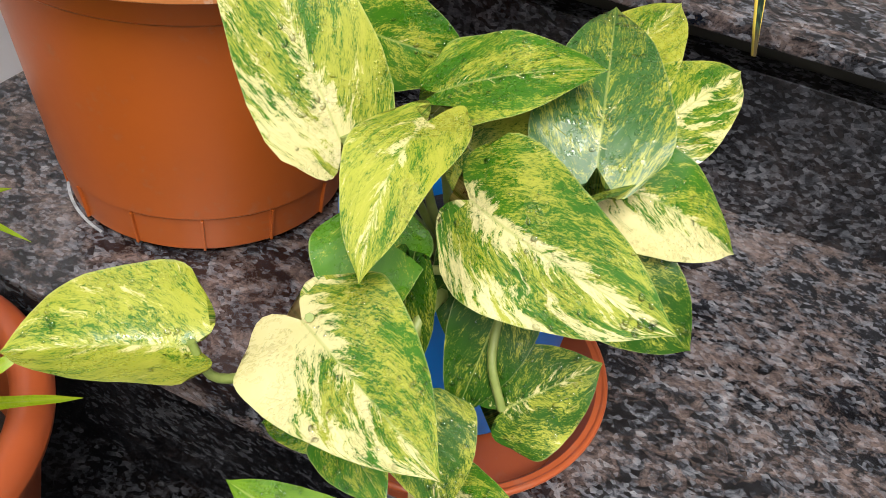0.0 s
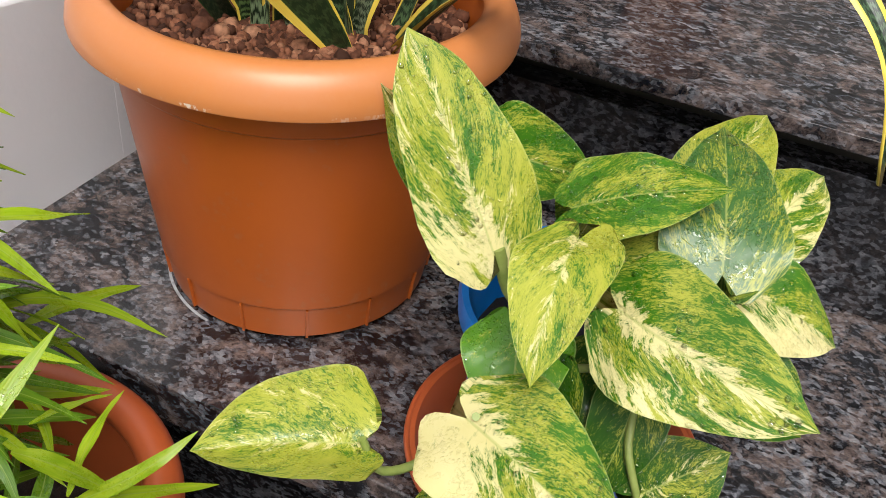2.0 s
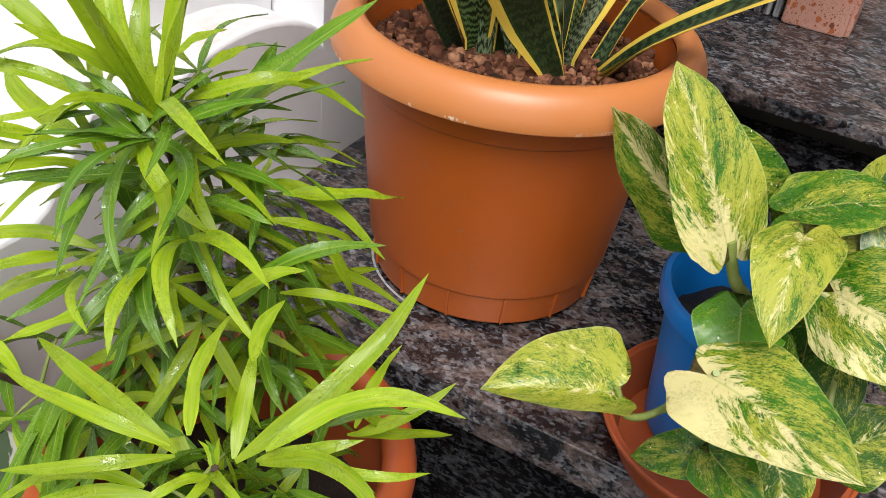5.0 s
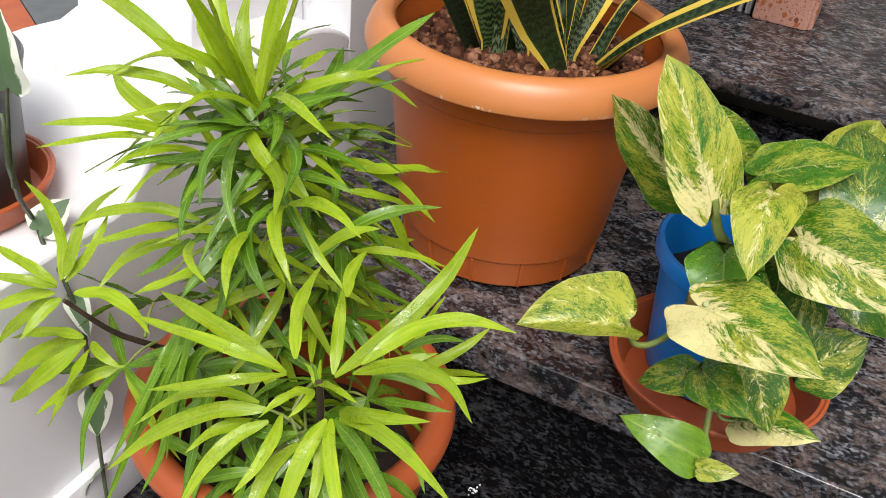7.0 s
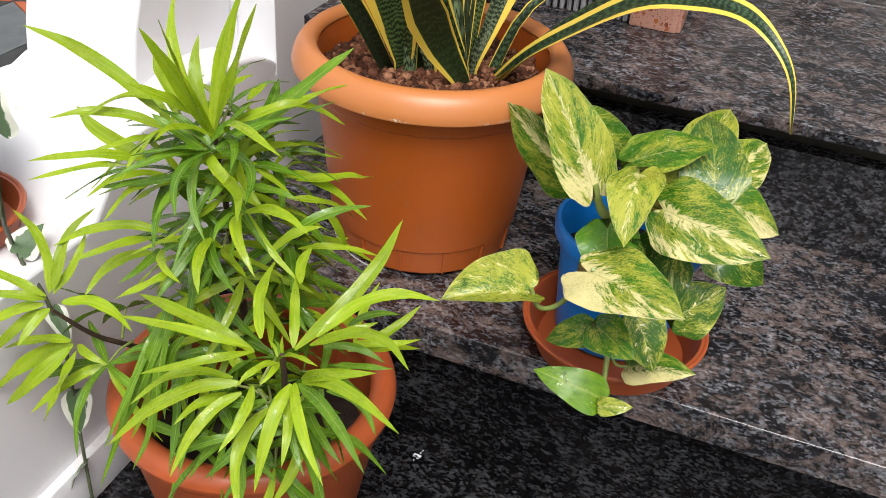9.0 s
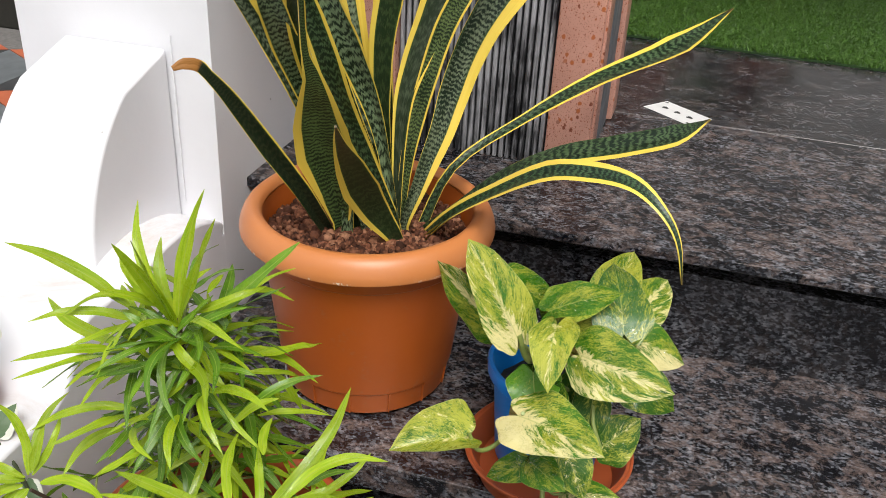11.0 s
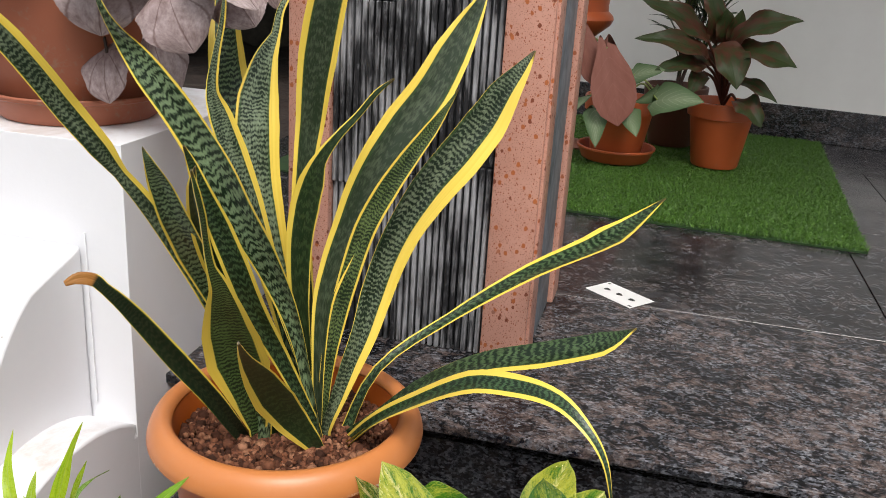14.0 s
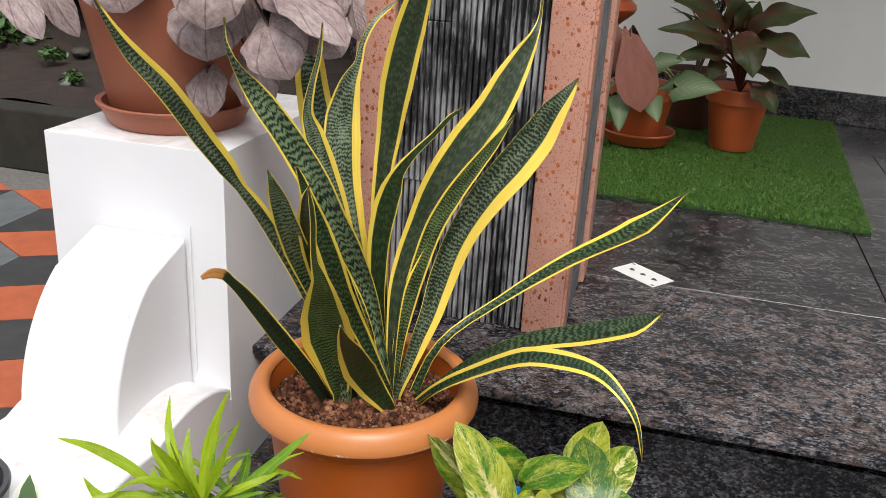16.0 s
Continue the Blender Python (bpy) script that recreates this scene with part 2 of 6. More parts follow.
# ---- mesh helpers ----
def ob_from(name, bm, material, smooth=False, angle=35):
    me = bpy.data.meshes.new(name)
    bm.normal_update()
    bm.to_mesh(me)
    bm.free()
    if smooth:
        for p in me.polygons:
            p.use_smooth = True
        me.set_sharp_from_angle(angle=radians(angle))
    if material is not None:
        me.materials.append(material)
    return new(name, me)


def part(name, bm, material, parent, label="", smooth=True, angle=35):
    ob = ob_from(name, bm, material, smooth, angle)
    ob.parent = parent
    if label:
        tagged(ob, label)
    return ob


def thing(name, place, label, category, group="", kind=""):
    e = new(name)
    e.empty_display_size = 0.05
    e.location = place
    return tagged(e, label, category, group, kind)


def box(bm, x0, x1, y0, y1, z0, z1, bevel=0.0, segs=2):
    vs = [bm.verts.new(p) for p in ((x0, y0, z0), (x1, y0, z0), (x1, y1, z0), (x0, y1, z0), (x0, y0, z1), (x1, y0, z1), (x1, y1, z1), (x0, y1, z1))]
    fs = [bm.faces.new([vs[i] for i in f]) for f in ((3, 2, 1, 0), (4, 5, 6, 7), (0, 1, 5, 4), (1, 2, 6, 5), (2, 3, 7, 6), (3, 0, 4, 7))]
    if bevel:
        es = list({e for f in fs for e in f.edges})
        bmesh.ops.bevel(bm, geom=es, offset=bevel, segments=segs, affect="EDGES", profile=0.5)
    return bm


def boxed(*a, **k):
    return box(bmesh.new(), *a, **k)


def lathe(profile, n=64, wobble=0.0):
    """A closed ring of faces turned about z; profile is a closed loop or an open line from axis to axis of (r, z)."""
    bm = bmesh.new()
    rings = []
    for r, z in profile:
        if r < 1e-6:
            rings.append([bm.verts.new((0, 0, z))])
        else:
            rings.append([bm.verts.new((r * math.cos(2 * math.pi * i / n), r * math.sin(2 * math.pi * i / n), z)) for i in range(n)])
    for a, b in zip(rings, rings[1:]):
        for i in range(n):
            j = (i + 1) % n
            if len(a) == 1 and len(b) == 1:
                continue
            if len(a) == 1:
                bm.faces.new((a[0], b[j], b[i]))
            elif len(b) == 1:
                bm.faces.new((a[i], a[j], b[0]))
            else:
                bm.faces.new((a[i], a[j], b[j], b[i]))
    bmesh.ops.recalc_face_normals(bm, faces=bm.faces)
    return bm


def extrude_profile(pts, x0, x1):
    """Solid with the outline pts in (y, z), from x0 to x1."""
    bm = bmesh.new()
    a = [bm.verts.new((x0, y, z)) for y, z in pts]
    b = [bm.verts.new((x1, y, z)) for y, z in pts]
    n = len(pts)
    bm.faces.new(a)
    bm.faces.new(list(reversed(b)))
    for i in range(n):
        bm.faces.new((a[i], b[i], b[(i + 1) % n], a[(i + 1) % n]))
    bmesh.ops.recalc_face_normals(bm, faces=bm.faces)
    return bm


def curve_pts(ctrl, n):
    """Points along a smooth line through ctrl (Catmull-Rom)."""
    P = [Vector(p) for p in ctrl]
    P = [P[0] * 2 - P[1]] + P + [P[-1] * 2 - P[-2]]
    out = []
    m = len(P) - 3
    for i in range(n + 1):
        u = i / n * m
        k = min(int(u), m - 1)
        f = u - k
        a, b, c, d = P[k:k + 4]
        out.append(0.5 * (2 * b + (c - a) * f + (2 * a - 5 * b + 4 * c - d) * f * f + (3 * b - a - 3 * c + d) * f ** 3))
    return out


def tube(bm, pts, r0, r1, n=7):
    rings = []
    up = Vector((0.31, 0.17, 1)).normalized()
    m = len(pts) - 1
    for i, p in enumerate(pts):
        t = (pts[min(i + 1, m)] - pts[max(i - 1, 0)]).normalized()
        s = t.cross(up)
        if s.length < 1e-3:
            s = t.cross(Vector((1, 0, 0)))
        s.normalize()
        q = s.cross(t)
        r = r0 + (r1 - r0) * i / m
        rings.append([bm.verts.new(p + r * (math.cos(2 * math.pi * k / n) * s + math.sin(2 * math.pi * k / n) * q)) for k in range(n)])
    for a, b in zip(rings, rings[1:]):
        for k in range(n):
            bm.faces.new((a[k], a[(k + 1) % n], b[(k + 1) % n], b[k]))
    bm.faces.new(list(reversed(rings[0])))
    bm.faces.new(rings[-1])
    return bm


# ---- the steps and the porch ----
RISE = 0.171
NOSE, UPNOSE = 0.286, 0.54


def slab_profile(y0, y1, top, thick, r=0.0006, low=None):
    low = low or r
    pts = [(y1, top), (y1, top - thick), (y0 + low, top - thick)]
    pts += [(y0 + low - low * math.sin(a), top - thick + low - low * math.cos(a)) for a in (0.4, 0.8, 1.2, 1.57)]
    pts += [(y0 + r - r * math.cos(a), top - r + r * math.sin(a)) for a in (0.0, 0.4, 0.8, 1.2, 1.57)]
    return pts


step_low = tagged(ob_from("step_1", extrude_profile(slab_profile(-0.03, 0.33, -RISE, 0.022), -0.5, 2.2), M_GRANITE_SHADE, True), "lower step tread of polished dark granite, shade in its colour", "step", kind="structure")
riser_0 = tagged(ob_from("riser_0", boxed(-0.5, 2.2, 0.0, 0.03, -2 * RISE, -RISE - 0.022), M_GRANITE_SHADE), "granite riser under the lower tread", "riser", kind="structure")
step_mid = tagged(ob_from("step_2", extrude_profile(slab_profile(NOSE, 0.63, 0.0, 0.035, 0.0016), -0.5, 2.2), M_GRANITE_MID, True), "middle step tread of polished speckled granite", "step", kind="structure")
riser_1 = tagged(ob_from("riser_1", boxed(-0.5, 2.2, 0.309, 0.33, -RISE, -0.035), M_GRANITE_SHADE), "dark granite riser between two treads, shade in its colour", "riser", kind="structure")
riser_2 = tagged(ob_from("riser_2", boxed(-0.5, 2.2, 0.605, 0.63, 0.0, 0.112, 0.0008), M_GRANITE_RISER), "dark granite riser below the porch, shade in its colour", "riser", kind="structure")
porch_edge = tagged(ob_from("step_3", extrude_profile(slab_profile(UPNOSE, 0.979, RISE, 0.0125, 0.0008, 0.002), -0.5, 2.2), M_GRANITE, True), "porch edge slab of brown speckled granite", "step", kind="structure")
floor = tagged(new("floor"), "porch floor of polished dark granite slabs", "floor", kind="structure")
for i, (x0, x1, y0, y1) in enumerate(((-0.9, 0.398, 0.981, 1.55), (0.4, 1.05, 0.981, 1.55), (1.052, 2.2, 0.981, 1.55),
                                       (-0.9, 0.55, 1.552, 2.12), (0.552, 1.2, 1.552, 2.12), (1.202, 2.2, 1.552, 2.12),
                                       (-0.9, 0.3, 2.122, 2.9), (0.302, 1.0, 2.122, 2.9), (1.002, 2.2, 2.122, 2.9))):
    part("slab", boxed(x0, x1, y0, y1, RISE - 0.02, RISE, 0.0007, 1), M_GRANITE_FLOOR, floor, smooth=False)
part("joint", boxed(-0.5, 2.2, 0.979, 0.981, RISE - 0.012, RISE - 0.0003), M_JOINT, floor, "pale grout joint", smooth=False)
foundation = tagged(ob_from("foundation", boxed(-0.9, 2.2, 0.632, 2.9, -2 * RISE, RISE - 0.0205), M_CONCRETE), "concrete base under the porch", "foundation", kind="structure")
foundation_low = tagged(ob_from("foundation_low", boxed(-0.5, 2.2, 0.331, 0.604, -2 * RISE, -0.0355), M_CONCRETE), "concrete base under the steps", "foundation", kind="structure")

# ---- the porch's back wall ----
wall_turn = Matrix.Translation((0.4, 2.53, 0)) @ Matrix.Rotation(radians(-8), 4, "Z")
wall_back = tagged(ob_from("wall_back", boxed(-1.6, 6.6, 0.0, 0.15, RISE, 3.6), M_ROOMWALL), "plain off-white plastered porch wall", "wall", kind="structure")
wall_back.matrix_basis = wall_turn
skirting = tagged(ob_from("baseboard", boxed(-1.6, 6.6, -0.012, -0.0005, RISE, RISE + 0.1, 0.002), M_GRANITE_FLOOR), "black granite skirting along the porch wall", "skirting", kind="structure")
skirting.matrix_basis = wall_turn
# Unseen ceiling; height and front edge are chosen to darken the porch
unseen_ceiling = tagged(ob_from("ceiling", boxed(-0.75, 6.0, 0.62, 2.75, 2.6, 2.75), M_ROOMWALL), "unseen white porch ceiling, set to shade the porch", "ceiling", kind="structure")

# Unseen wall, added to keep sky light off from the right
wall_right = tagged(ob_from("wall_right", boxed(2.2, 2.35, -0.3, 0.65, -2 * RISE, 2.9), M_ROOMWALL), "unseen off-white wall added to block side sky light", "wall", kind="structure")

# ---- the white balustrade ----
balustrade = thing("balustrade", (-0.6, 0.3, 0), "white painted masonry balustrade with scrolled steps", "balustrade", kind="structure")


def arc(cy, cz, ry, rz, a0, a1, n):
    return [(cy + ry * math.cos(radians(a0 + (a1 - a0) * i / n)), cz + rz * math.sin(radians(a0 + (a1 - a0) * i / n))) for i in range(n + 1)]


def bal_part(name, bm, label="", bevel=0.004, mat_=None):
    ob = part(name, bm, mat_ or M_WHITE, None, label, True, 40)
    if bevel:
        b = ob.modifiers.new("worn_edges", "BEVEL")
        b.width, b.segments, b.limit_method, b.angle_limit = bevel, 3, "ANGLE", radians(40)
    ob.parent = balustrade
    ob.matrix_parent_inverse = Matrix.Translation((0.6, -0.3, 0))
    return ob


bal_part("pedestal", boxed(-0.742, -0.497, 0.476, 0.82, -2 * RISE, 0.458), "square white pedestal with a flat dusty top", 0.0008)
low_scroll = [(0.52, -2 * RISE), (0.52, 0.125), (0.4735, 0.125)] + arc(0.372, 0.078, 0.14, 0.09, 40, 120, 9) + [(0.262, 0.160), (0.218, 0.160)] + [(0.205, 0.147), (0.188, 0.124), (0.172, 0.107), (0.157, 0.1), (0.0, 0.1), (-0.05, 0.1)]
low_scroll += arc(-0.05, 0.02, 0.08, 0.08, 90, 180, 6) + [(-0.13, -2 * RISE)]
bal_part("lower_scroll", extrude_profile(low_scroll, -0.70, -0.4972), "wide scrolled white step")
up_scroll = [(0.4732, 0.1), (0.4732, 0.345), (0.46, 0.341)] + arc(0.487, 0.147, 0.184, 0.204, 122, 176, 12) + [(0.292, 0.1)]
bal_part("upper_scroll", extrude_profile(up_scroll, -0.678, -0.550), "narrow scrolled white buttress")
bal_part("pilaster", boxed(-0.545, -0.543, 0.4722, 0.4735, 0.16, 0.36), "thin plaster ridge", 0)
bal_part("plinth", boxed(-0.498, -0.487, -0.13, 0.286, -RISE, -0.115, 0.002), "low white plinth along the step", 0)

# ---- the pillar ----
pillar = thing("pillar", (-0.255, 0.85, RISE), "porch pillar clad in pink terrazzo and ridged black stone", "pillar", kind="structure")


def pil(name, x0, x1, y0, y1, m, label="", bevel=0.002, z0=RISE, z1=2.6):
    ob = part(name, boxed(x0, x1, y0, y1, z0, z1, bevel), m, pillar, label, True, 40)
    ob.matrix_parent_inverse = Matrix.Translation((0.255, -0.85, -RISE))
    return ob


pil("core", -0.41, -0.105, 0.74, 1.0, M_STRIP)
pil("right_band", -0.158, -0.101, 0.718, 0.7395, M_TERRAZZO, "speckled pink terrazzo band", 0.003)
pil("left_band", -0.421, -0.366, 0.718, 0.7395, M_TERRAZZO, "speckled pink terrazzo band", 0.003)
pil("side_chamfer", -0.1045, -0.097, 0.724, 0.775, M_TERRAZZO)
pil("side_strip", -0.1045, -0.1, 0.777, 0.935, M_SIDE, "streaky blue-grey stone strip")
pil("side_band", -0.1045, -0.092, 0.937, 1.0, M_TERRAZZO, "pink terrazzo side band", 0.003)
# long split ribs; neighbouring ribs break off together, as the stone came in blocks
xr, rib_count = -0.3655, 0
rib_rnd = random.Random(5)
breaks = []
while xr < -0.162:
    w = 0.0058
    if rib_count == 0:
        rib_count = rib_rnd.randint(5, 9)
        cuts = [RISE]
        while cuts[-1] < 1.4:
            cuts.append(cuts[-1] + rib_rnd.uniform(0.16, 0.34))
        breaks = [(a, b, rib_rnd.choice((0.0, 0.002, 0.005))) for a, b in zip(cuts, cuts[1:])]
    for z0, z1, d in breaks:
        bmr = bmesh.new()
        box(bmr, xr, xr + w, 0.727 + d + rib_rnd.uniform(0.0, 0.001), 0.7395, z0, z1 - 0.0006, 0.0012, 1)
        ob = part("stone_rib", bmr, M_RIDGED, pillar, smooth=False)
        ob.matrix_parent_inverse = Matrix.Translation((0.255, -0.85, -RISE))
    rib_count -= 1
    xr += w + rib_rnd.uniform(0.0022, 0.0034)


# ---- pots ----
def big_pot_parts(owner):
    rb = 0.0935
    # body wall with a stepped shoulder and a slight base band
    body = [(0.0, 0.002), (rb - 0.004, 0.002), (rb, 0.006), (rb + 0.0035, 0.032), (rb + 0.0055, 0.034), (0.1145, 0.170), (0.1165, 0.172), (0.1178, 0.186), (0.1195, 0.192), (0.1195, 0.206), (0.1135, 0.208), (0.112, 0.19), (0.09, 0.03), (0.0, 0.03)]
    p = part("pot_body", lathe(body, 96), M_TERRA, owner)
    lip = [(0.1198, 0.1935), (0.1355, 0.1925), (0.1375, 0.1938), (0.1379, 0.197), (0.1368, 0.2025), (0.1345, 0.2085), (0.1308, 0.2142), (0.1262, 0.2182), (0.1215, 0.2196), (0.117, 0.2186), (0.1138, 0.2155), (0.1128, 0.211), (0.115, 0.207), (0.1198, 0.1935)]
    part("rim", lathe(lip, 96), M_RIM, owner, "thick rolled rim with scuffed edge")
    for k in range(14):
        a = 2 * math.pi * (k + 0.35) / 14
        bm = bmesh.new()
        box(bm, -0.0008, 0.0008, -0.002, 0.0003, 0.006, 0.032, 0.0002, 1)
        ob = part("foot_rib", bm, M_TERRA, owner)
        ob.matrix_basis = Matrix.Rotation(a, 4, "Z") @ Matrix.Translation((0, rb + 0.0012, 0)) @ Matrix.Rotation(radians(-7), 4, "X")
    return p


def soil_part(owner, r, z, m, lump, seed, n=40):
    rnd = random.Random(seed)
    bm = bmesh.new()
    c = bm.verts.new((0, 0, z + lump))
    prev = None
    rings = []
    for i in range(1, 11):
        rr = r * i / 10
        rings.append([bm.verts.new((rr * math.cos(2 * math.pi * k / n), rr * math.sin(2 * math.pi * k / n), z + lump * (1 - i / 10) + rnd.uniform(-1, 1) * lump * 0.35)) for k in range(n)])
    for k in range(n):
        bm.faces.new((c, rings[0][k], rings[0][(k + 1) % n]))
    for a, b in zip(rings, rings[1:]):
        for k in range(n):
            bm.faces.new((a[k], b[k], b[(k + 1) % n], a[(k + 1) % n]))
    return part("soil", bm, m, owner)


PHI = 1.618
ICO_V = [(-1, PHI, 0), (1, PHI, 0), (-1, -PHI, 0), (1, -PHI, 0), (0, -1, PHI), (0, 1, PHI), (0, -1, -PHI), (0, 1, -PHI), (PHI, 0, -1), (PHI, 0, 1), (-PHI, 0, -1), (-PHI, 0, 1)]
ICO_F = ((0, 11, 5), (0, 5, 1), (0, 1, 7), (0, 7, 10), (0, 10, 11), (1, 5, 9), (5, 11, 4), (11, 10, 2), (10, 7, 6), (7, 1, 8), (3, 9, 4), (3, 4, 2), (3, 2, 6), (3, 6, 8), (3, 8, 9), (4, 9, 5), (2, 4, 11), (6, 2, 10), (8, 6, 7), (9, 8, 1))


def clods(owner, r, z, m, count, s0, s1, seed, name="soil_crumb"):
    rnd = random.Random(seed)
    bm = bmesh.new()
    for _ in range(count):
        a, rr = rnd.uniform(0, 2 * math.pi), r * math.sqrt(rnd.random())
        s = rnd.uniform(s0, s1) * (1.7 if rnd.random() < 0.12 else 1)
        c = Vector((rr * math.cos(a), rr * math.sin(a), z + rnd.uniform(-0.2, 0.6) * s))
        q = Euler((rnd.uniform(0, 6), rnd.uniform(0, 6), rnd.uniform(0, 6))).to_matrix()
        vs = [bm.verts.new(c + q @ Vector(d) * s * 0.55 * rnd.uniform(0.72, 1.15)) for d in ICO_V]
        for f in ICO_F:
            bm.faces.new([vs[i] for i in f])
    ob = part(name, bm, m, owner, "crumbly red laterite clods", smooth=True, angle=75)
    return tagged(ob, kind="stuff")


snake_plant = thing("snake_plant", (-0.2997, 0.4415, 0.0), "variegated snake plant with yellow edges in an orange plastic pot", "potted plant")
big_pot_parts(snake_plant)
soil_part(snake_plant, 0.111, 0.176, M_SOIL, 0.012, 2)
clods(snake_plant, 0.107, 0.184, M_CLOD, 2900, 0.0014, 0.0044, 3)

# chalky water mark left on the granite round the big pot
mark = bmesh.new()
ring = [[mark.verts.new((-0.2997 + r * math.cos(radians(a)), 0.4415 + r * math.sin(radians(a)), 0.0006)) for a in range(180, 262, 3)] for r in (0.0942, 0.0962)]
for i in range(len(ring[0]) - 1):
    mark.faces.new((ring[0][i], ring[1][i], ring[1][i + 1], ring[0][i + 1]))
tagged(ob_from("water_mark", mark, simple("chalky_water_mark", (0.2, 0.2, 0.21), (0.5, 0.52, 0.54), 160, 0.3)), "chalky white water mark on granite round the pot", "water mark", kind="stuff")

def saucer_rim(owner, r, z, m, minor=0.0019):
    ring_ = [(r + minor * math.cos(a), z + minor * math.sin(a)) for a in [2 * math.pi * i / 10 for i in range(11)]]
    return part("rim", lathe(ring_, 80), m, owner)


saucer = thing("saucer", (-0.0646, 0.3365, 0.0), "round terracotta plastic saucer under the blue pot", "saucer")
part("dish", lathe([(0, 0.0006), (0.066, 0.0006), (0.0705, 0.003), (0.079, 0.026), (0.0835, 0.028), (0.0852, 0.031), (0.0835, 0.0335), (0.0795, 0.0335), (0.077, 0.03), (0.068, 0.0045), (0.0, 0.0035)], 80), M_TERRA_RED, saucer)
saucer_rim(saucer, 0.0838, 0.0325, M_TERRA_RED)

pothos = thing("pothos", (-0.070, 0.360, 0.005), "marbled golden pothos in a blue plastic pot on a saucer", "potted plant")
part("pot_body", lathe([(0, 0.0), (0.05, 0.0), (0.053, 0.002), (0.061, 0.099), (0.063, 0.1005), (0.066, 0.101), (0.0677, 0.103), (0.0686, 0.1135), (0.067, 0.1165), (0.0635, 0.1165), (0.0618, 0.112), (0.05, 0.01), (0, 0.01)], 72), M_BLUE, pothos)
soil_part(pothos, 0.0575, 0.078, M_POTSOIL, 0.006, 4)

bamboo_pot_c = (-0.3354, 0.1518)
grass_palm = thing("leafy_shrub", (*bamboo_pot_c, -RISE), "bushy shrub with narrow lime green leaves in a terracotta pot", "potted plant")
part("pot_body", lathe([(0, 0.001), (0.082, 0.001), (0.085, 0.004), (0.1115, 0.15), (0.1125, 0.152), (0.1135, 0.163), (0.1125, 0.166), (0.106, 0.166), (0.104, 0.15), (0.08, 0.02), (0, 0.02)], 96), M_TERRA_RED, grass_palm)
part("rim", lathe([(0.1105 + 0.0115 * math.cos(a), 0.169 + 0.0125 * math.sin(a)) for a in [2 * math.pi * i / 16 for i in range(17)]], 96), M_TERRA_RED, grass_palm, "rolled terracotta rim")
soil_part(grass_palm, 0.098, 0.1, M_POTSOIL, 0.008, 6)

# pale crumb of plaster on the lower tread
crumb = bmesh.new()
rc = random.Random(8)
for _ in range(16):
    c0 = Vector((rc.gauss(0, 0.0034), rc.gauss(0, 0.0034), rc.uniform(0.0008, 0.002)))
    r_ = rc.uniform(0.0006, 0.0019)
    vs = [crumb.verts.new(c0 + Vector(d) * r_ * rc.uniform(0.6, 1.2)) for d in ((1, 0, 0), (-1, 0, 0), (0, 1, 0), (0, -1, 0), (0, 0, 1), (0, 0, -0.7))]
    for f in ((0, 2, 4), (2, 1, 4), (1, 3, 4), (3, 0, 4), (2, 0, 5), (1, 2, 5), (3, 1, 5), (0, 3, 5)):
        crumb.faces.new([vs[i] for i in f])
ob = tagged(ob_from("plaster_crumb", crumb, M_WHITE), "crumbled bit of white plaster on the lower step", "debris")
ob.location = (-0.225, 0.279, -RISE)


# ---- leaves ----
def leaf_shader(name, colour_of, rough=0.3, translucent=0.22, drops=0.0, vein=0.25, spec=0.4):
    """A leaf with colour from its own length (v) and breadth (u), gloss, veins and a little light let through."""
    g = G(name, rough, spec)
    u, v, _ = g.sep(g.tc.outputs["UV"])
    side = g.math("MULTIPLY", g.math("SUBTRACT", u, 0.5), 2.0)
    p = g.math("ABSOLUTE", side)
    c = colour_of(g, side, p, v)
    g.col(c)
    ob = g.map()
    h = g.math("MULTIPLY", g.math("SINE", g.math("MULTIPLY", g.math("SUBTRACT", v, g.math("MULTIPLY", p, 0.28)), 70.0)), 0.14)
    h = g.math("ADD", h, g.math("MULTIPLY", g.ramp(p, (0.0, 0.0), (0.09, 1.0)), 0.8))
    h = g.math("ADD", h, g.math("MULTIPLY", g.noise(ob, 120, 3), 0.9))
    h = g.math("ADD", h, g.math("MULTIPLY", g.noise(ob, 42, 2), 2.2))
    first = g.bump(h, vein, 0.0008)
    if drops:
        gate = g.ramp(g.noise(ob, 46, 3), (0.47, 0.0), (0.56, 1.0))
        d = g.ramp(g.voro(ob, 480), (0.0, 1.0), (0.16, 0.85), (0.32, 0.0))
        d = g.math("ADD", d, g.math("MULTIPLY", g.ramp(g.noise(ob, 330, 3, 0.6, 1.2), (0.52, 0.0), (0.58, 1.0)), 0.8))
        g.bump(g.math("MULTIPLY", d, gate), drops, 0.00035, first)
        wetness = g.math("MULTIPLY", d, gate)
        g.rough(g.ramp(wetness, (0.0, rough + 0.05), (0.6, 0.06)))
        g.put(g.b.inputs["Coat Weight"], g.math("MULTIPLY", wetness, drops))
        g.b.inputs["Coat Roughness"].default_value = 0.07
    if translucent:
        t = g.nt.nodes.new("ShaderNodeBsdfTranslucent")
        g.nt.links.new(c, t.inputs["Color"])
        mx = g.nt.nodes.new("ShaderNodeMixShader")
        mx.inputs[0].default_value = translucent
        out = g.nt.nodes["Material Output"]
        g.nt.links.new(g.b.outputs[0], mx.inputs[1])
        g.nt.links.new(t.outputs[0], mx.inputs[2])
        g.nt.links.new(mx.outputs[0], out.inputs["Surface"])
    return g.m


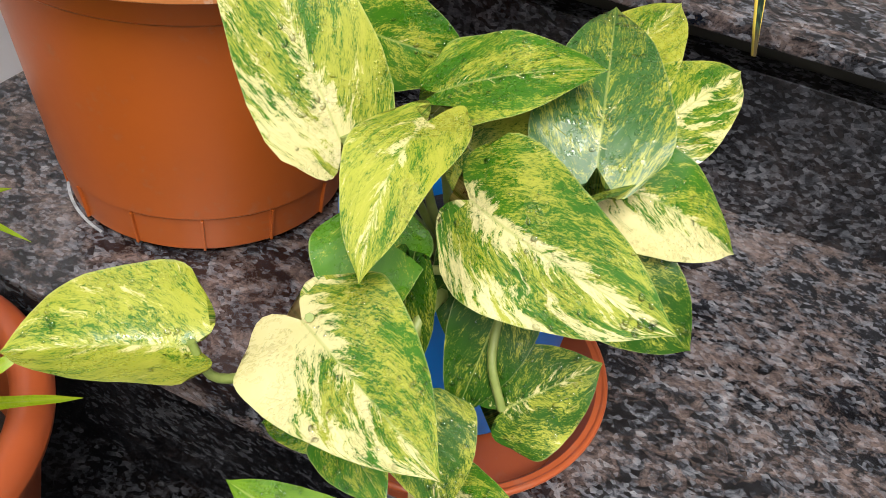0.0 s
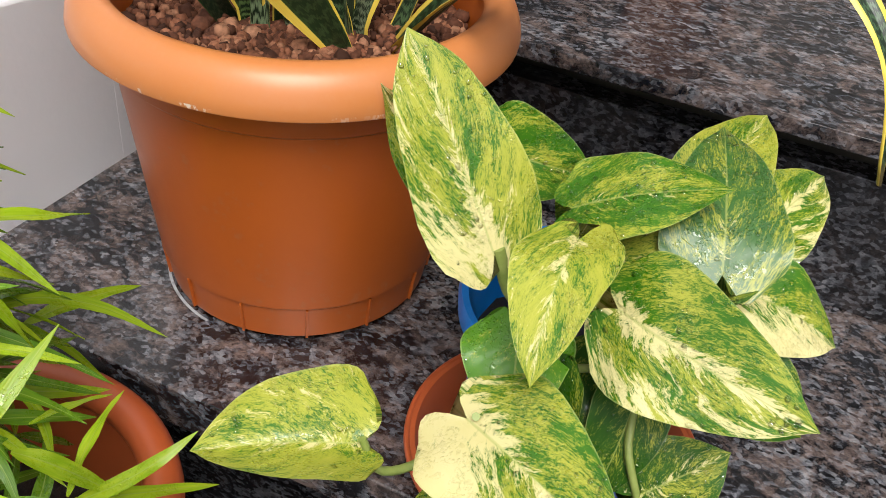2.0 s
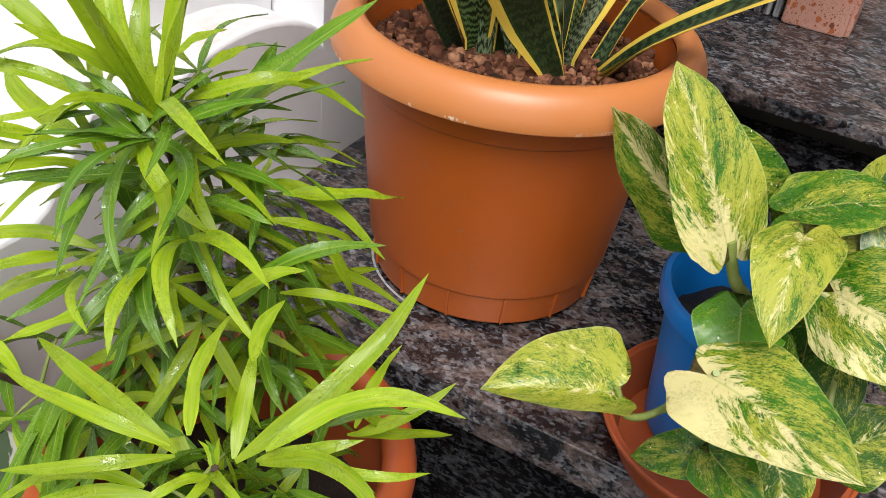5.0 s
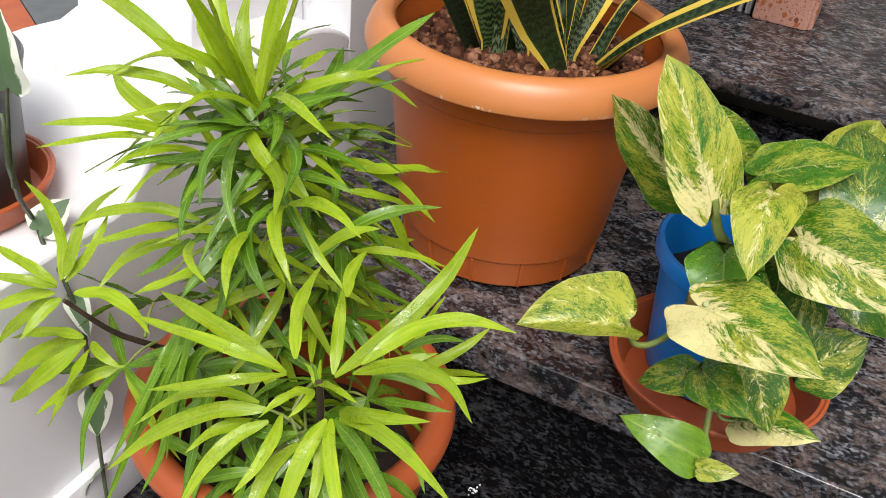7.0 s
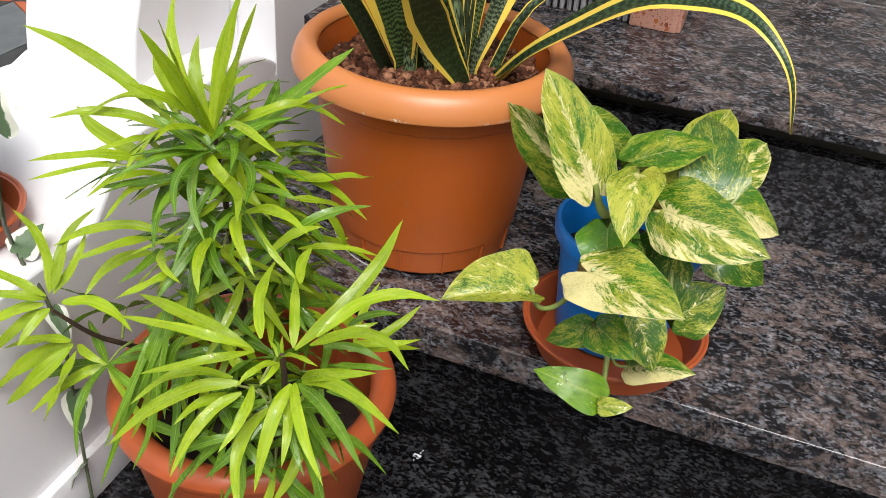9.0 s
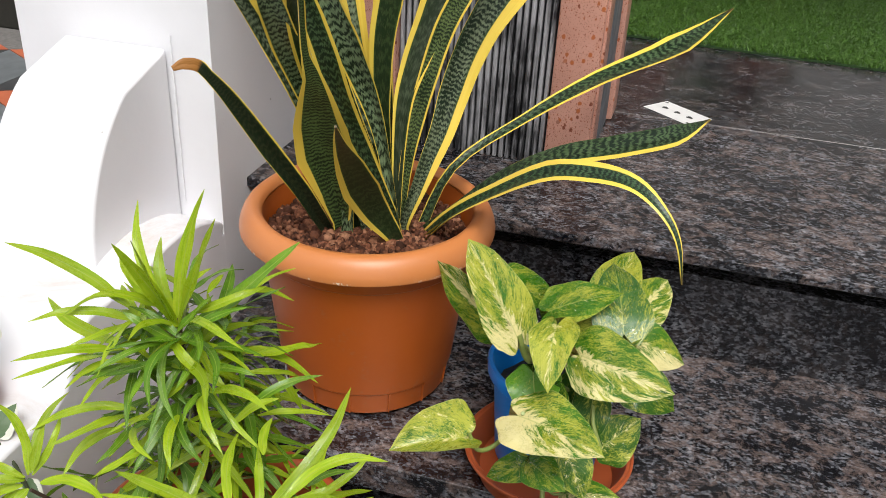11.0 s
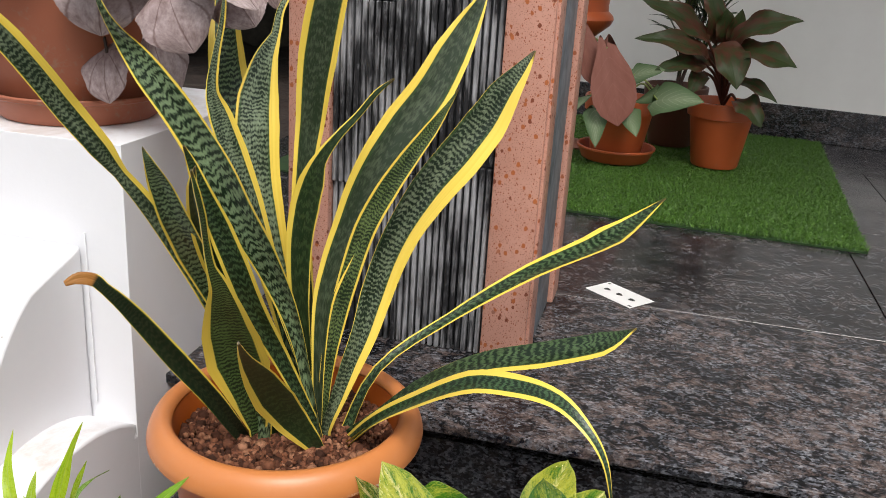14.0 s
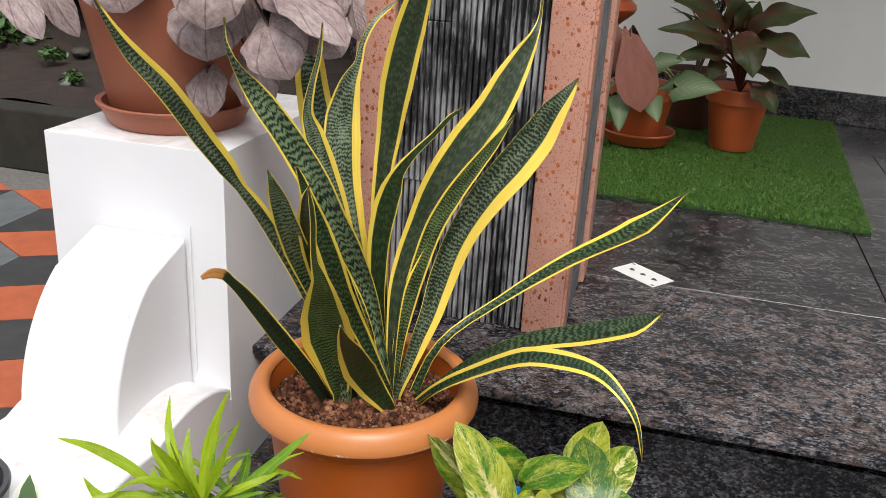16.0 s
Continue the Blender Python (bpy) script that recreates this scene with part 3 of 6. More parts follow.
def marble(name, lime, cream, bias=0.0, rib=0.08, low=0.0, wet=0.8, greens=((0.022, 0.105, 0.005), (0.06, 0.2, 0.008))):
    """Pothos: streaks of lime and cream that follow the veins; bias puts the cream to one half of the blade,
    rib along the midrib and low towards the stalk."""

    def colour(g, side, p, v):
        r = g.math("MULTIPLY", g.rnd(), 37.0)
        wav = g.noise(g.comb(g.math("MULTIPLY", side, 2.0), g.math("MULTIPLY", v, 3.0), r), 1.5, 3)
        across = g.math("ADD", g.math("SUBTRACT", v, g.math("MULTIPLY", p, 0.36)), g.math("MULTIPLY", wav, 0.12))
        half = g.math("MULTIPLY", g.math("SIGN", side), 9.0)
        n1 = g.noise(g.comb(g.math("ADD", g.math("MULTIPLY", across, 32.0), r), g.math("ADD", g.math("MULTIPLY", p, 7.0), half), r), 1.0, 7, 0.78, 0.6)
        n2 = g.noise(g.comb(g.math("ADD", g.math("MULTIPLY", across, 4.5), r), g.math("ADD", g.math("MULTIPLY", p, 1.5), half), r), 1.0, 3, 0.6)
        n3 = g.noise(g.comb(g.math("ADD", g.math("MULTIPLY", across, 13.0), r), g.math("ADD", g.math("MULTIPLY", p, 1.8), half), g.math("ADD", r, 5.0)), 1.0, 6, 0.68, 0.3)
        green = g.mix(g.noise(g.comb(across, p, r), 5.0, 3), *greens)
        limec = g.mix(n3, (0.29, 0.35, 0.015), (0.56, 0.52, 0.09))
        n4 = g.noise(g.comb(g.math("ADD", g.math("MULTIPLY", across, 95.0), r), g.math("ADD", g.math("MULTIPLY", p, 26.0), half), r), 1.0, 4, 0.7, 0.5)
        f = g.math("ADD", g.math("ADD", g.math("MULTIPLY", n1, 0.5), g.math("MULTIPLY", n4, 0.4)), g.math("MULTIPLY", n2, 0.42))
        c = g.mix(g.ramp(f, (0.62 - lime, 0.0), (0.665 - lime, 0.45), (0.71 - lime, 0.85), (0.78 - lime, 1.0)), green, limec)
        k = g.math("ADD", g.math("ADD", g.math("MULTIPLY", n3, 0.62), g.math("ADD", g.math("MULTIPLY", n1, 0.25), g.math("MULTIPLY", n4, 0.18))), g.math("MULTIPLY", side, bias))
        k = g.math("ADD", k, g.math("MULTIPLY", g.ramp(p, (0.02, 1.0), (0.3, 0.0)), rib))
        if low:
            k = g.math("ADD", k, g.math("MULTIPLY", g.ramp(v, (0.0, 1.0), (0.45, 0.0)), low))
        c = g.mix(g.ramp(k, (0.64 - cream, 0.0), (0.68 - cream, 0.75), (0.73 - cream, 1.0)), c, g.mix(n2, (0.64, 0.57, 0.2), (0.82, 0.75, 0.42)))
        c = g.mix(g.ramp(p, (0.01, 0.5), (0.028, 0.0)), c, (0.4, 0.45, 0.12))
        return g.mix(g.ramp(p, (0.97, 0.0), (0.99, 0.3)), c, (0.5, 0.55, 0.2))

    return leaf_shader(name, colour, 0.27 if wet > 0.5 else 0.42, 0.16, wet, 0.3, 0.4 if wet > 0.5 else 0.2)


M_POTHOS_PALE = marble("pothos_leaf_pale", 0.045, 0.03, 0.04, 0.09)
M_POTHOS_STREAK = marble("pothos_leaf_cream_streaks", -0.005, 0.05, 0.09, 0.15)
M_POTHOS_PLAIN = marble("pothos_leaf_plain", -0.09, -0.1, greens=((0.05, 0.16, 0.008), (0.1, 0.26, 0.012)))
M_POTHOS_FOOT = marble("pothos_leaf_cream_foot", 0.03, 0.035, -0.07, 0.1, 0.13)
M_POTHOS_CREAM = marble("pothos_leaf_cream", 0.01, 0.04, 0.17, 0.1, 0.17)
M_POTHOS_CREAM2 = marble("pothos_leaf_half_cream", -0.035, 0.06, 0.3)
M_POTHOS_GREEN = marble("pothos_leaf_green", -0.035, -0.01, 0.03, 0.07)
M_POTHOS_BLUE = marble("pothos_leaf_blue_green", -0.03, -0.03, greens=((0.025, 0.1, 0.018), (0.07, 0.18, 0.035)))
# Greens lowered for inner and low leaves: their shadow is in the colour
M_POTHOS_SHADESTREAK = marble("pothos_leaf_shade_streaked", -0.03, 0.03, wet=0.4, greens=((0.018, 0.075, 0.004), (0.04, 0.13, 0.008)))
M_POTHOS_SHADE = marble("pothos_leaf_shade", -0.055, -0.09, wet=0.3, greens=((0.014, 0.065, 0.004), (0.035, 0.115, 0.007)))


def snake_colour(margin, ground, dark=(0.004, 0.014, 0.005), cover=0.0, skew=0.0, size=1.0, streak=0.0):
    """Sword leaf: pale ground with ragged dark crossbands, yellow margins. cover spreads the dark, skew widens the
    yellow on one side, size scales the bands, streak draws them out along the blade."""

    def colour(g, side, p, v):
        r = g.math("MULTIPLY", g.rnd(), 53.0)
        wob = g.noise(g.comb(g.math("MULTIPLY", side, 1.4), g.math("MULTIPLY", v, 10.0), r), 1.5, 2)
        zig = g.noise(g.comb(g.math("MULTIPLY", side, 7.0), g.math("MULTIPLY", v, 30.0), r), 1.0, 4, 0.65)
        y = g.math("ADD", g.math("MULTIPLY", v, 58.0 / size), g.math("ADD", g.math("MULTIPLY", wob, 2.2), g.math("MULTIPLY", zig, 1.7)))
        wave = g.math("MULTIPLY", g.math("SINE", g.math("MULTIPLY", y, 6.283)), 0.5 - 0.3 * streak)
        big = g.noise(g.comb(g.math("MULTIPLY", side, 2.0), g.math("MULTIPLY", v, 12.0), r), 1.0, 3)
        fine = g.noise(g.comb(g.math("MULTIPLY", side, 12.0), g.math("MULTIPLY", v, 150.0 - 90.0 * streak), r), 1.0, 4, 0.75)
        f = g.math("ADD", wave, g.math("ADD", g.math("MULTIPLY", g.math("SUBTRACT", fine, 0.5), 2.4), g.math("MULTIPLY", g.math("SUBTRACT", big, 0.5), 1.4)))
        c = g.ramp(g.math("ADD", g.math("MULTIPLY", f, 0.25), 0.5), (0.46 + cover, dark), (0.52 + cover, tuple(x * 0.6 for x in ground)), (0.6 + cover, ground), (0.8 + cover, tuple(x * 1.5 for x in ground)))
        lines = g.noise(g.comb(g.math("MULTIPLY", side, 26.0), g.math("MULTIPLY", v, 1.4), r), 1.0, 3)
        off = g.math("MULTIPLY", g.math("SUBTRACT", g.noise(g.comb(g.math("MULTIPLY", v, 2.4), r, r), 1.0, 2), 0.5), 0.3)
        edge = g.math("ADD", g.math("ABSOLUTE", g.math("ADD", side, g.math("ADD", off, skew))), g.math("MULTIPLY", g.math("SUBTRACT", lines, 0.5), 0.12))
        edge = g.math("SUBTRACT", edge, g.ramp(v, (0.02, 0.18), (0.25, 0.0)))
        c = g.mix(g.ramp(edge, (margin - 0.11, 0.0), (margin - 0.06, 0.8), (margin, 0.2)), c, (0.035, 0.075, 0.018))
        yel = g.mix(g.noise(g.comb(g.math("MULTIPLY", side, 9.0), g.math("MULTIPLY", v, 3.0), r), 1.0, 3), (0.72, 0.48, 0.04), (0.83, 0.65, 0.13))
        yel = g.mix(g.ramp(g.noise(g.comb(g.math("MULTIPLY", side, 30.0), g.math("MULTIPLY", v, 2.0), r), 1.0, 3), (0.55, 0.0), (0.7, 0.35)), yel, (0.42, 0.4, 0.03))
        c = g.mix(g.ramp(edge, (margin, 0.0), (margin + 0.035, 1.0)), c, yel)
        return g.mix(g.ramp(v, (0.965, 0.0), (0.985, 0.8)), c, (0.07, 0.045, 0.015))

    return colour


def snake_mat(name, *a, rough=0.36, **k):
    return leaf_shader(name, snake_colour(*a, **k), rough, 0.0, 0.0, 0.1, 0.35)


M_SNAKE = snake_mat("snake_plant_leaf", 0.62, (0.1, 0.145, 0.07))
M_SNAKE_RIGHT = snake_mat("snake_plant_wide_margin_leaf", 0.66, (0.15, 0.185, 0.115), skew=0.26, streak=0.6, size=0.6, cover=0.01)
M_SNAKE_BANDED = snake_mat("snake_plant_banded_leaf", 0.84, (0.14, 0.195, 0.105), cover=-0.03)
M_SNAKE_GREY = snake_mat("snake_plant_grey_leaf", 0.7, (0.17, 0.215, 0.135), skew=0.17, size=0.6, streak=0.7, cover=-0.025)
M_SNAKE_DEEP = snake_mat("snake_plant_deep_green_leaf", 0.68, (0.06, 0.08, 0.046), dark=(0.018, 0.032, 0.014), skew=-0.04, size=1.4, streak=0.9)
M_SNAKE_SPECKLED = snake_mat("snake_plant_speckled_leaf", 0.78, (0.12, 0.165, 0.06), size=0.5, streak=0.5, cover=-0.01)
M_SNAKE_THIN = snake_mat("snake_plant_thin_edged_leaf", 0.72, (0.06, 0.1, 0.045))
M_SNAKE_BULGE = snake_mat("snake_plant_bulging_leaf", 0.68, (0.085, 0.14, 0.045), size=0.6, cover=-0.03)
M_SNAKE_BACK = snake_mat("snake_plant_leaf_back", 0.74, (0.034, 0.056, 0.02), dark=(0.012, 0.028, 0.009), skew=-0.12, size=2.0)
M_SNAKE_DRY = leaf_shader("snake_plant_dry_tip_leaf", lambda g, side, p, v: g.mix(g.ramp(v, (0.76, 0.0), (0.79, 1.0)), snake_colour(0.86, (0.022, 0.03, 0.014), skew=0.06)(g, side, p, v), (0.27, 0.115, 0.025)), 0.5, 0.0, 0.0, 0.2, 0.25)
M_SNAKE_ARCH = snake_mat("snake_plant_one_edged_leaf", 0.8, (0.05, 0.085, 0.035), skew=0.22, size=1.3)
M_SNAKE_EDGE = snake_mat("snake_plant_yellow_edged_leaf", 0.56, (0.04, 0.08, 0.035))


def lime_colour(a, b):
    def colour(g, side, p, v):
        r = g.rnd()
        rr = g.math("MULTIPLY", r, 31.0)
        n = g.noise(g.comb(g.math("MULTIPLY", side, 3.0), g.math("MULTIPLY", v, 4.0), rr), 1.0, 4)
        c = g.mix(g.ramp(n, (0.3, 0.0), (0.7, 1.0)), a, b)
        c = g.mix(g.math("MULTIPLY", r, 0.38), c, tuple(x * 0.5 for x in a))
        return g.mix(g.ramp(p, (0.03, 0.5), (0.1, 0.0)), c, (0.42, 0.5, 0.12))

    return colour


# Lit lime leaf, then two darker copies with crown shade put into the green
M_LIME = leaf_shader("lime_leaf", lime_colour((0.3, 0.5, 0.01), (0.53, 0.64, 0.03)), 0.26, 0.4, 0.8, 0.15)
M_LIME_SHADE = leaf_shader("shaded_green_leaf", lime_colour((0.1, 0.25, 0.01), (0.23, 0.4, 0.02)), 0.26, 0.3, 0.8, 0.15)
M_LIME_DEEPSHADE = leaf_shader("deep_shade_green_leaf", lime_colour((0.075, 0.2, 0.008), (0.17, 0.33, 0.017)), 0.26, 0.25, 0.8, 0.15)


def silver_colour(g, side, p, v):
    """Silver lilac with veins that spread from the stalk."""
    r = g.math("MULTIPLY", g.rnd(), 19.0)
    n = g.noise(g.comb(g.math("MULTIPLY", side, 2.0), g.math("MULTIPLY", v, 3.0), r), 2.4, 5, 0.7)
    c = g.mix(g.ramp(n, (0.3, 0.0), (0.7, 1.0)), (0.17, 0.115, 0.11), (0.38, 0.3, 0.295))
    way = g.math("ARCTAN2", g.math("MULTIPLY", side, 0.55), g.math("SUBTRACT", v, 0.06))
    spoke = g.math("ABSOLUTE", g.math("SINE", g.math("MULTIPLY", way, 4.6)))
    return g.mix(g.ramp(g.math("ADD", spoke, g.math("MULTIPLY", n, 0.12)), (0.1, 0.7), (0.24, 0.0)), c, (0.1, 0.052, 0.045))


M_SILVER = leaf_shader("silver_begonia_leaf", silver_colour, 0.42, 0.08, 0.0, 0.7)
M_SYNGO = leaf_shader("pink_syngonium_leaf", lambda g, side, p, v: g.mix(g.ramp(g.math("ABSOLUTE", g.math("SINE", g.math("MULTIPLY", g.math("SUBTRACT", v, g.math("MULTIPLY", p, 0.3)), 20.0))), (0.03, 0.25), (0.12, 0.0)), g.mix(g.noise(g.comb(side, v, g.rnd()), 3.0, 4), (0.18, 0.062, 0.045), (0.28, 0.118, 0.088)), (0.34, 0.16, 0.125)), 0.55, 0.1, 0.0, 0.4, 0.15)
M_SYNGO_G = leaf_shader("pale_green_syngonium_leaf", lambda g, side, p, v: g.mix(g.ramp(g.math("ADD", g.math("ABSOLUTE", g.math("SINE", g.math("MULTIPLY", g.math("SUBTRACT", v, g.math("MULTIPLY", p, 0.5)), 22.0))), g.math("MULTIPLY", p, 0.4)), (0.1, 0.0), (0.4, 1.0)), (0.26, 0.3, 0.19), g.mix(p, (0.19, 0.24, 0.14), (0.07, 0.12, 0.05))), 0.55, 0.1, 0.0, 0.4, 0.15)
M_AGLA = leaf_shader("red_green_leaf", lambda g, side, p, v: g.mix(g.ramp(p, (0.9, 0.0), (0.97, 0.7)), g.mix(g.ramp(g.math("ADD", g.noise(g.comb(side, g.math("MULTIPLY", v, 2.0), g.math("MULTIPLY", g.rnd(), 9.0)), 2.6, 5), g.math("MULTIPLY", v, 0.35)), (0.5, 0.0), (0.74, 1.0)), (0.075, 0.026, 0.015), g.mix(g.noise(g.comb(side, v, g.rnd()), 6.0, 4), (0.014, 0.026, 0.007), (0.045, 0.062, 0.02))), (0.1, 0.03, 0.02)), 0.45, 0.08, 0.0, 0.5, 0.2)
M_BLACKLEAF = leaf_shader("dark_narrow_leaf", lime_colour((0.012, 0.025, 0.01), (0.03, 0.05, 0.02)), 0.4, 0.05)
M_HOYA = leaf_shader("white_edged_leaf", lambda g, side, p, v: g.mix(g.ramp(g.math("ADD", p, g.math("MULTIPLY", g.noise(g.comb(g.math("MULTIPLY", side, 3.0), g.math("MULTIPLY", v, 3.0), g.math("MULTIPLY", g.rnd(), 9.0)), 1.6, 3), 0.5)), (0.82, 0.0), (0.88, 1.0)), (0.1, 0.17, 0.075), (0.75, 0.76, 0.66)), 0.4, 0.15)


def interp(x, xs, ys):
    return float(np.interp(x, xs, ys))


def blade(spine, faces, half, thick, nu=6, fold=0.15, back=0.0, ripple=0.0, seed=0):
    """Closed leaf: spine points base to tip, one facing vector per point (or one for all), half(v) gives half the breadth,
    fold lifts the edges, back draws two lobes behind the stalk, ripple waves the edge."""
    rnd = random.Random(seed)
    bm = bmesh.new()
    uvl = bm.loops.layers.uv.new("UVMap")
    n = len(spine) - 1
    ph = rnd.uniform(0, 6)
    top, bot, uvs = [], [], {}
    length = sum((b - a).length for a, b in zip(spine, spine[1:]))
    for i, p in enumerate(spine):
        v = i / n
        t = (spine[min(i + 1, n)] - spine[max(i - 1, 0)]).normalized()
        f = faces[i] if isinstance(faces, list) else faces
        s = t.cross(f)
        s.normalize()
        nrm = s.cross(t).normalized()
        w = half(v)
        rt, rb = [], []
        for k in range(-nu, nu + 1):
            u = k / nu
            a = abs(u)
            fd = fold(v) if callable(fold) else fold
            lift = fd * w * (a ** 1.4) - (fd * w * 0.35)
            lift += ripple * w * a * a * math.sin(v * 13 + ph + (2.0 if u > 0 else 0)) 
            sh = 0.0
            if back:
                sh = -back * length * math.sin(math.pi * min(1.0, a * 0.98) ** 0.85) * max(0.0, 1 - v * 2.6) ** 1.5
            q = p + s * (u * w) + nrm * lift + t * sh
            th = thick * 0.5 * (1 - a ** 3) + 0.00005
            a_ = bm.verts.new(q + nrm * th)
            rt.append(a_)
            uvs[a_] = ((u + 1) / 2, v)
            if abs(k) == nu:
                rb.append(a_)
            else:
                b_ = bm.verts.new(q - nrm * th)
                rb.append(b_)
                uvs[b_] = ((u + 1) / 2, v)
        top.append(rt)
        bot.append(rb)
    for i in range(n):
        for k in range(2 * nu):
            bm.faces.new((top[i][k], top[i][k + 1], top[i + 1][k + 1], top[i + 1][k]))
            q = [bot[i][k + 1], bot[i][k], bot[i + 1][k], bot[i + 1][k + 1]]
            bm.faces.new(q)
    for rows, flip in ((0, False), (n, True)):
        loop = top[rows] + list(reversed(bot[rows][1:-1]))
        bm.faces.new(loop if flip else list(reversed(loop)))
    for f in bm.faces:
        for lp in f.loops:
            lp[uvl].uv = uvs[lp.vert]
    bmesh.ops.recalc_face_normals(bm, faces=bm.faces)
    return bm


def owned(name, bm, m, owner, label="", angle=60):
    """A part built in world coordinates, put under its owner without moving."""
    ob = part(name, bm, m, None, label, True, angle)
    ob.parent = owner
    ob.matrix_parent_inverse = Matrix.Translation(owner.location).inverted()
    return ob


HEART = ([0, 0.05, 0.12, 0.22, 0.36, 0.5, 0.64, 0.77, 0.87, 0.94, 1.0], [0.74, 0.90, 0.985, 1.0, 0.93, 0.8, 0.61, 0.38, 0.2, 0.085, 0.004])


OVATE = ([0, 0.05, 0.15, 0.3, 0.45, 0.6, 0.75, 0.88, 0.95, 1.0], [0.74, 0.88, 0.98, 1.0, 0.93, 0.8, 0.58, 0.3, 0.13, 0.01])


def heart_leaf(owner, base, tip, across, width, m, arch=0.12, fold=0.12, back=0.17, name="leaf", label="", seed=0, thick=0.0007, shape=HEART, droop=0.0, stalk=None, ripple=0.06, bow=0.0):
    base, tip, across = Vector(base), Vector(tip), Vector(across)
    d = tip - base
    nrm = across.cross(d).normalized()
    if nrm.dot(Vector((0.0, -0.7, 0.7))) < 0:
        nrm = -nrm
    L = d.length
    sw = across.normalized() * bow
    mid = base + d * 0.5 + nrm * (arch * L) + sw
    q = base + d * 0.22 + nrm * (arch * L * 0.75) + sw * 0.75
    e = base + d * 0.8 + nrm * (arch * L * 0.6) + sw * 0.7
    sp = curve_pts([base, q, mid, e, tip - nrm * (droop * L)], 20)
    return owned(name, blade(sp, nrm, lambda v: 0.5 * width * interp(v, *shape), thick, 7, fold, back, ripple, seed), m, owner, label)


def petiole(owner, pts, r0=0.0022, r1=0.0018, m=None, name="petiole"):
    return owned(name, tube(bmesh.new(), curve_pts(pts, 14), r0, r1), m or M_STEM, owner)


# ---- golden pothos ----
P, PD, PG, PC, PH = M_POTHOS_PALE, M_POTHOS_SHADE, M_POTHOS_GREEN, M_POTHOS_CREAM, M_POTHOS_CREAM2
A_ = pothos
heart_leaf(A_, (-0.098, 0.272, 0.198), (-0.151, 0.282, 0.281), (0.050, 0.034, -0.016), 0.053, M_POTHOS_FOOT, 0.04, 0.14, 0.12, label="upright pale marbled leaf", seed=1, shape=OVATE)
heart_leaf(A_, (-0.118, 0.318, 0.176), (-0.196, 0.352, 0.214), (0.035, -0.020, 0.060), 0.066, M_POTHOS_STREAK, 0.06, 0.1, 0.14, seed=2)
heart_leaf(A_, (-0.066, 0.276, 0.217), (-0.061, 0.222, 0.184), (0.032, 0.012, 0.014), 0.043, P, 0.16, 0.1, 0.2, seed=3)
heart_leaf(A_, (-0.043, 0.268, 0.197), (0.040, 0.249, 0.190), (0.012, 0.024, 0.044), 0.062, M_POTHOS_STREAK, 0.1, 0.06, 0.12, label="large central marbled leaf", seed=4)
heart_leaf(A_, (-0.083, 0.221, 0.156), (-0.006, 0.174, 0.172), (0.022, 0.045, 0.024), 0.064, PC, 0.05, 0.1, 0.2, label="leaf with a cream white lobe", seed=5)
heart_leaf(A_, (-0.120, 0.204, 0.140), (-0.180, 0.170, 0.131), (-0.004, 0.03, 0.010), 0.05, P, 0.1, 0.85, 0.12, bow=0.0, label="lone leaf leaning out over the step", seed=6)
heart_leaf(A_, (-0.081, 0.271, 0.166), (-0.068, 0.235, 0.138), (0.035, 0.004, 0.004), 0.05, M_POTHOS_PLAIN, 0.05, 0.05, 0.2, seed=7)
heart_leaf(A_, (-0.079, 0.312, 0.206), (-0.017, 0.325, 0.231), (-0.025, 0.042, 0.010), 0.054, PG, 0.06, 0.05, 0.13, seed=8)
heart_leaf(A_, (-0.128, 0.330, 0.212), (-0.080, 0.352, 0.200), (0.012, 0.02, 0.045), 0.05, PG, 0.08, 0.08, 0.15, seed=9)
heart_leaf(A_, (-0.062, 0.312, 0.186), (-0.003, 0.312, 0.189), (0.004, 0.02, 0.035), 0.05, P, 0.06, 0.08, 0.15, seed=31)
heart_leaf(A_, (-0.010, 0.312, 0.198), (-0.032, 0.384, 0.228), (0.052, 0.012, 0.004), 0.056, M_POTHOS_BLUE, 0.1, 0.06, 0.14, seed=10)
heart_leaf(A_, (-0.030, 0.388, 0.186), (-0.016, 0.457, 0.206), (0.048, -0.012, -0.008), 0.05, P, 0.08, 0.05, 0.14, seed=11)
heart_leaf(A_, (-0.004, 0.380, 0.176), (0.022, 0.447, 0.186), (0.035, -0.012, -0.02), 0.048, M_POTHOS_STREAK, 0.1, 0.1, 0.14, seed=12)
heart_leaf(A_, (-0.010, 0.333, 0.177), (0.049, 0.353, 0.151), (-0.008, 0.045, 0.025), 0.056, PH, 0.14, 0.08, 0.12, label="leaf with a cream lower half", seed=13)
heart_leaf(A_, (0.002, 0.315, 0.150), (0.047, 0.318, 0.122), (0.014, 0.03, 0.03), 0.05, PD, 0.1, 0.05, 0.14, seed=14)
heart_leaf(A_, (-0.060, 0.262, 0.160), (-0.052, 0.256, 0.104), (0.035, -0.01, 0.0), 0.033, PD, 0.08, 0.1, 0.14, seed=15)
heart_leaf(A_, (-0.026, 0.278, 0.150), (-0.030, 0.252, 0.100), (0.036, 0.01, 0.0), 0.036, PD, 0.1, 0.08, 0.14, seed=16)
heart_leaf(A_, (-0.012, 0.256, 0.112), (0.018, 0.276, 0.138), (0.024, -0.012, -0.016), 0.048, M_POTHOS_SHADESTREAK, 0.05, 0.06, 0.2, seed=17)
heart_leaf(A_, (-0.040, 0.240, 0.112), (-0.018, 0.222, 0.080), (0.024, 0.02, 0.008), 0.042, M_POTHOS_SHADESTREAK, 0.06, 0.08, 0.16, seed=18)
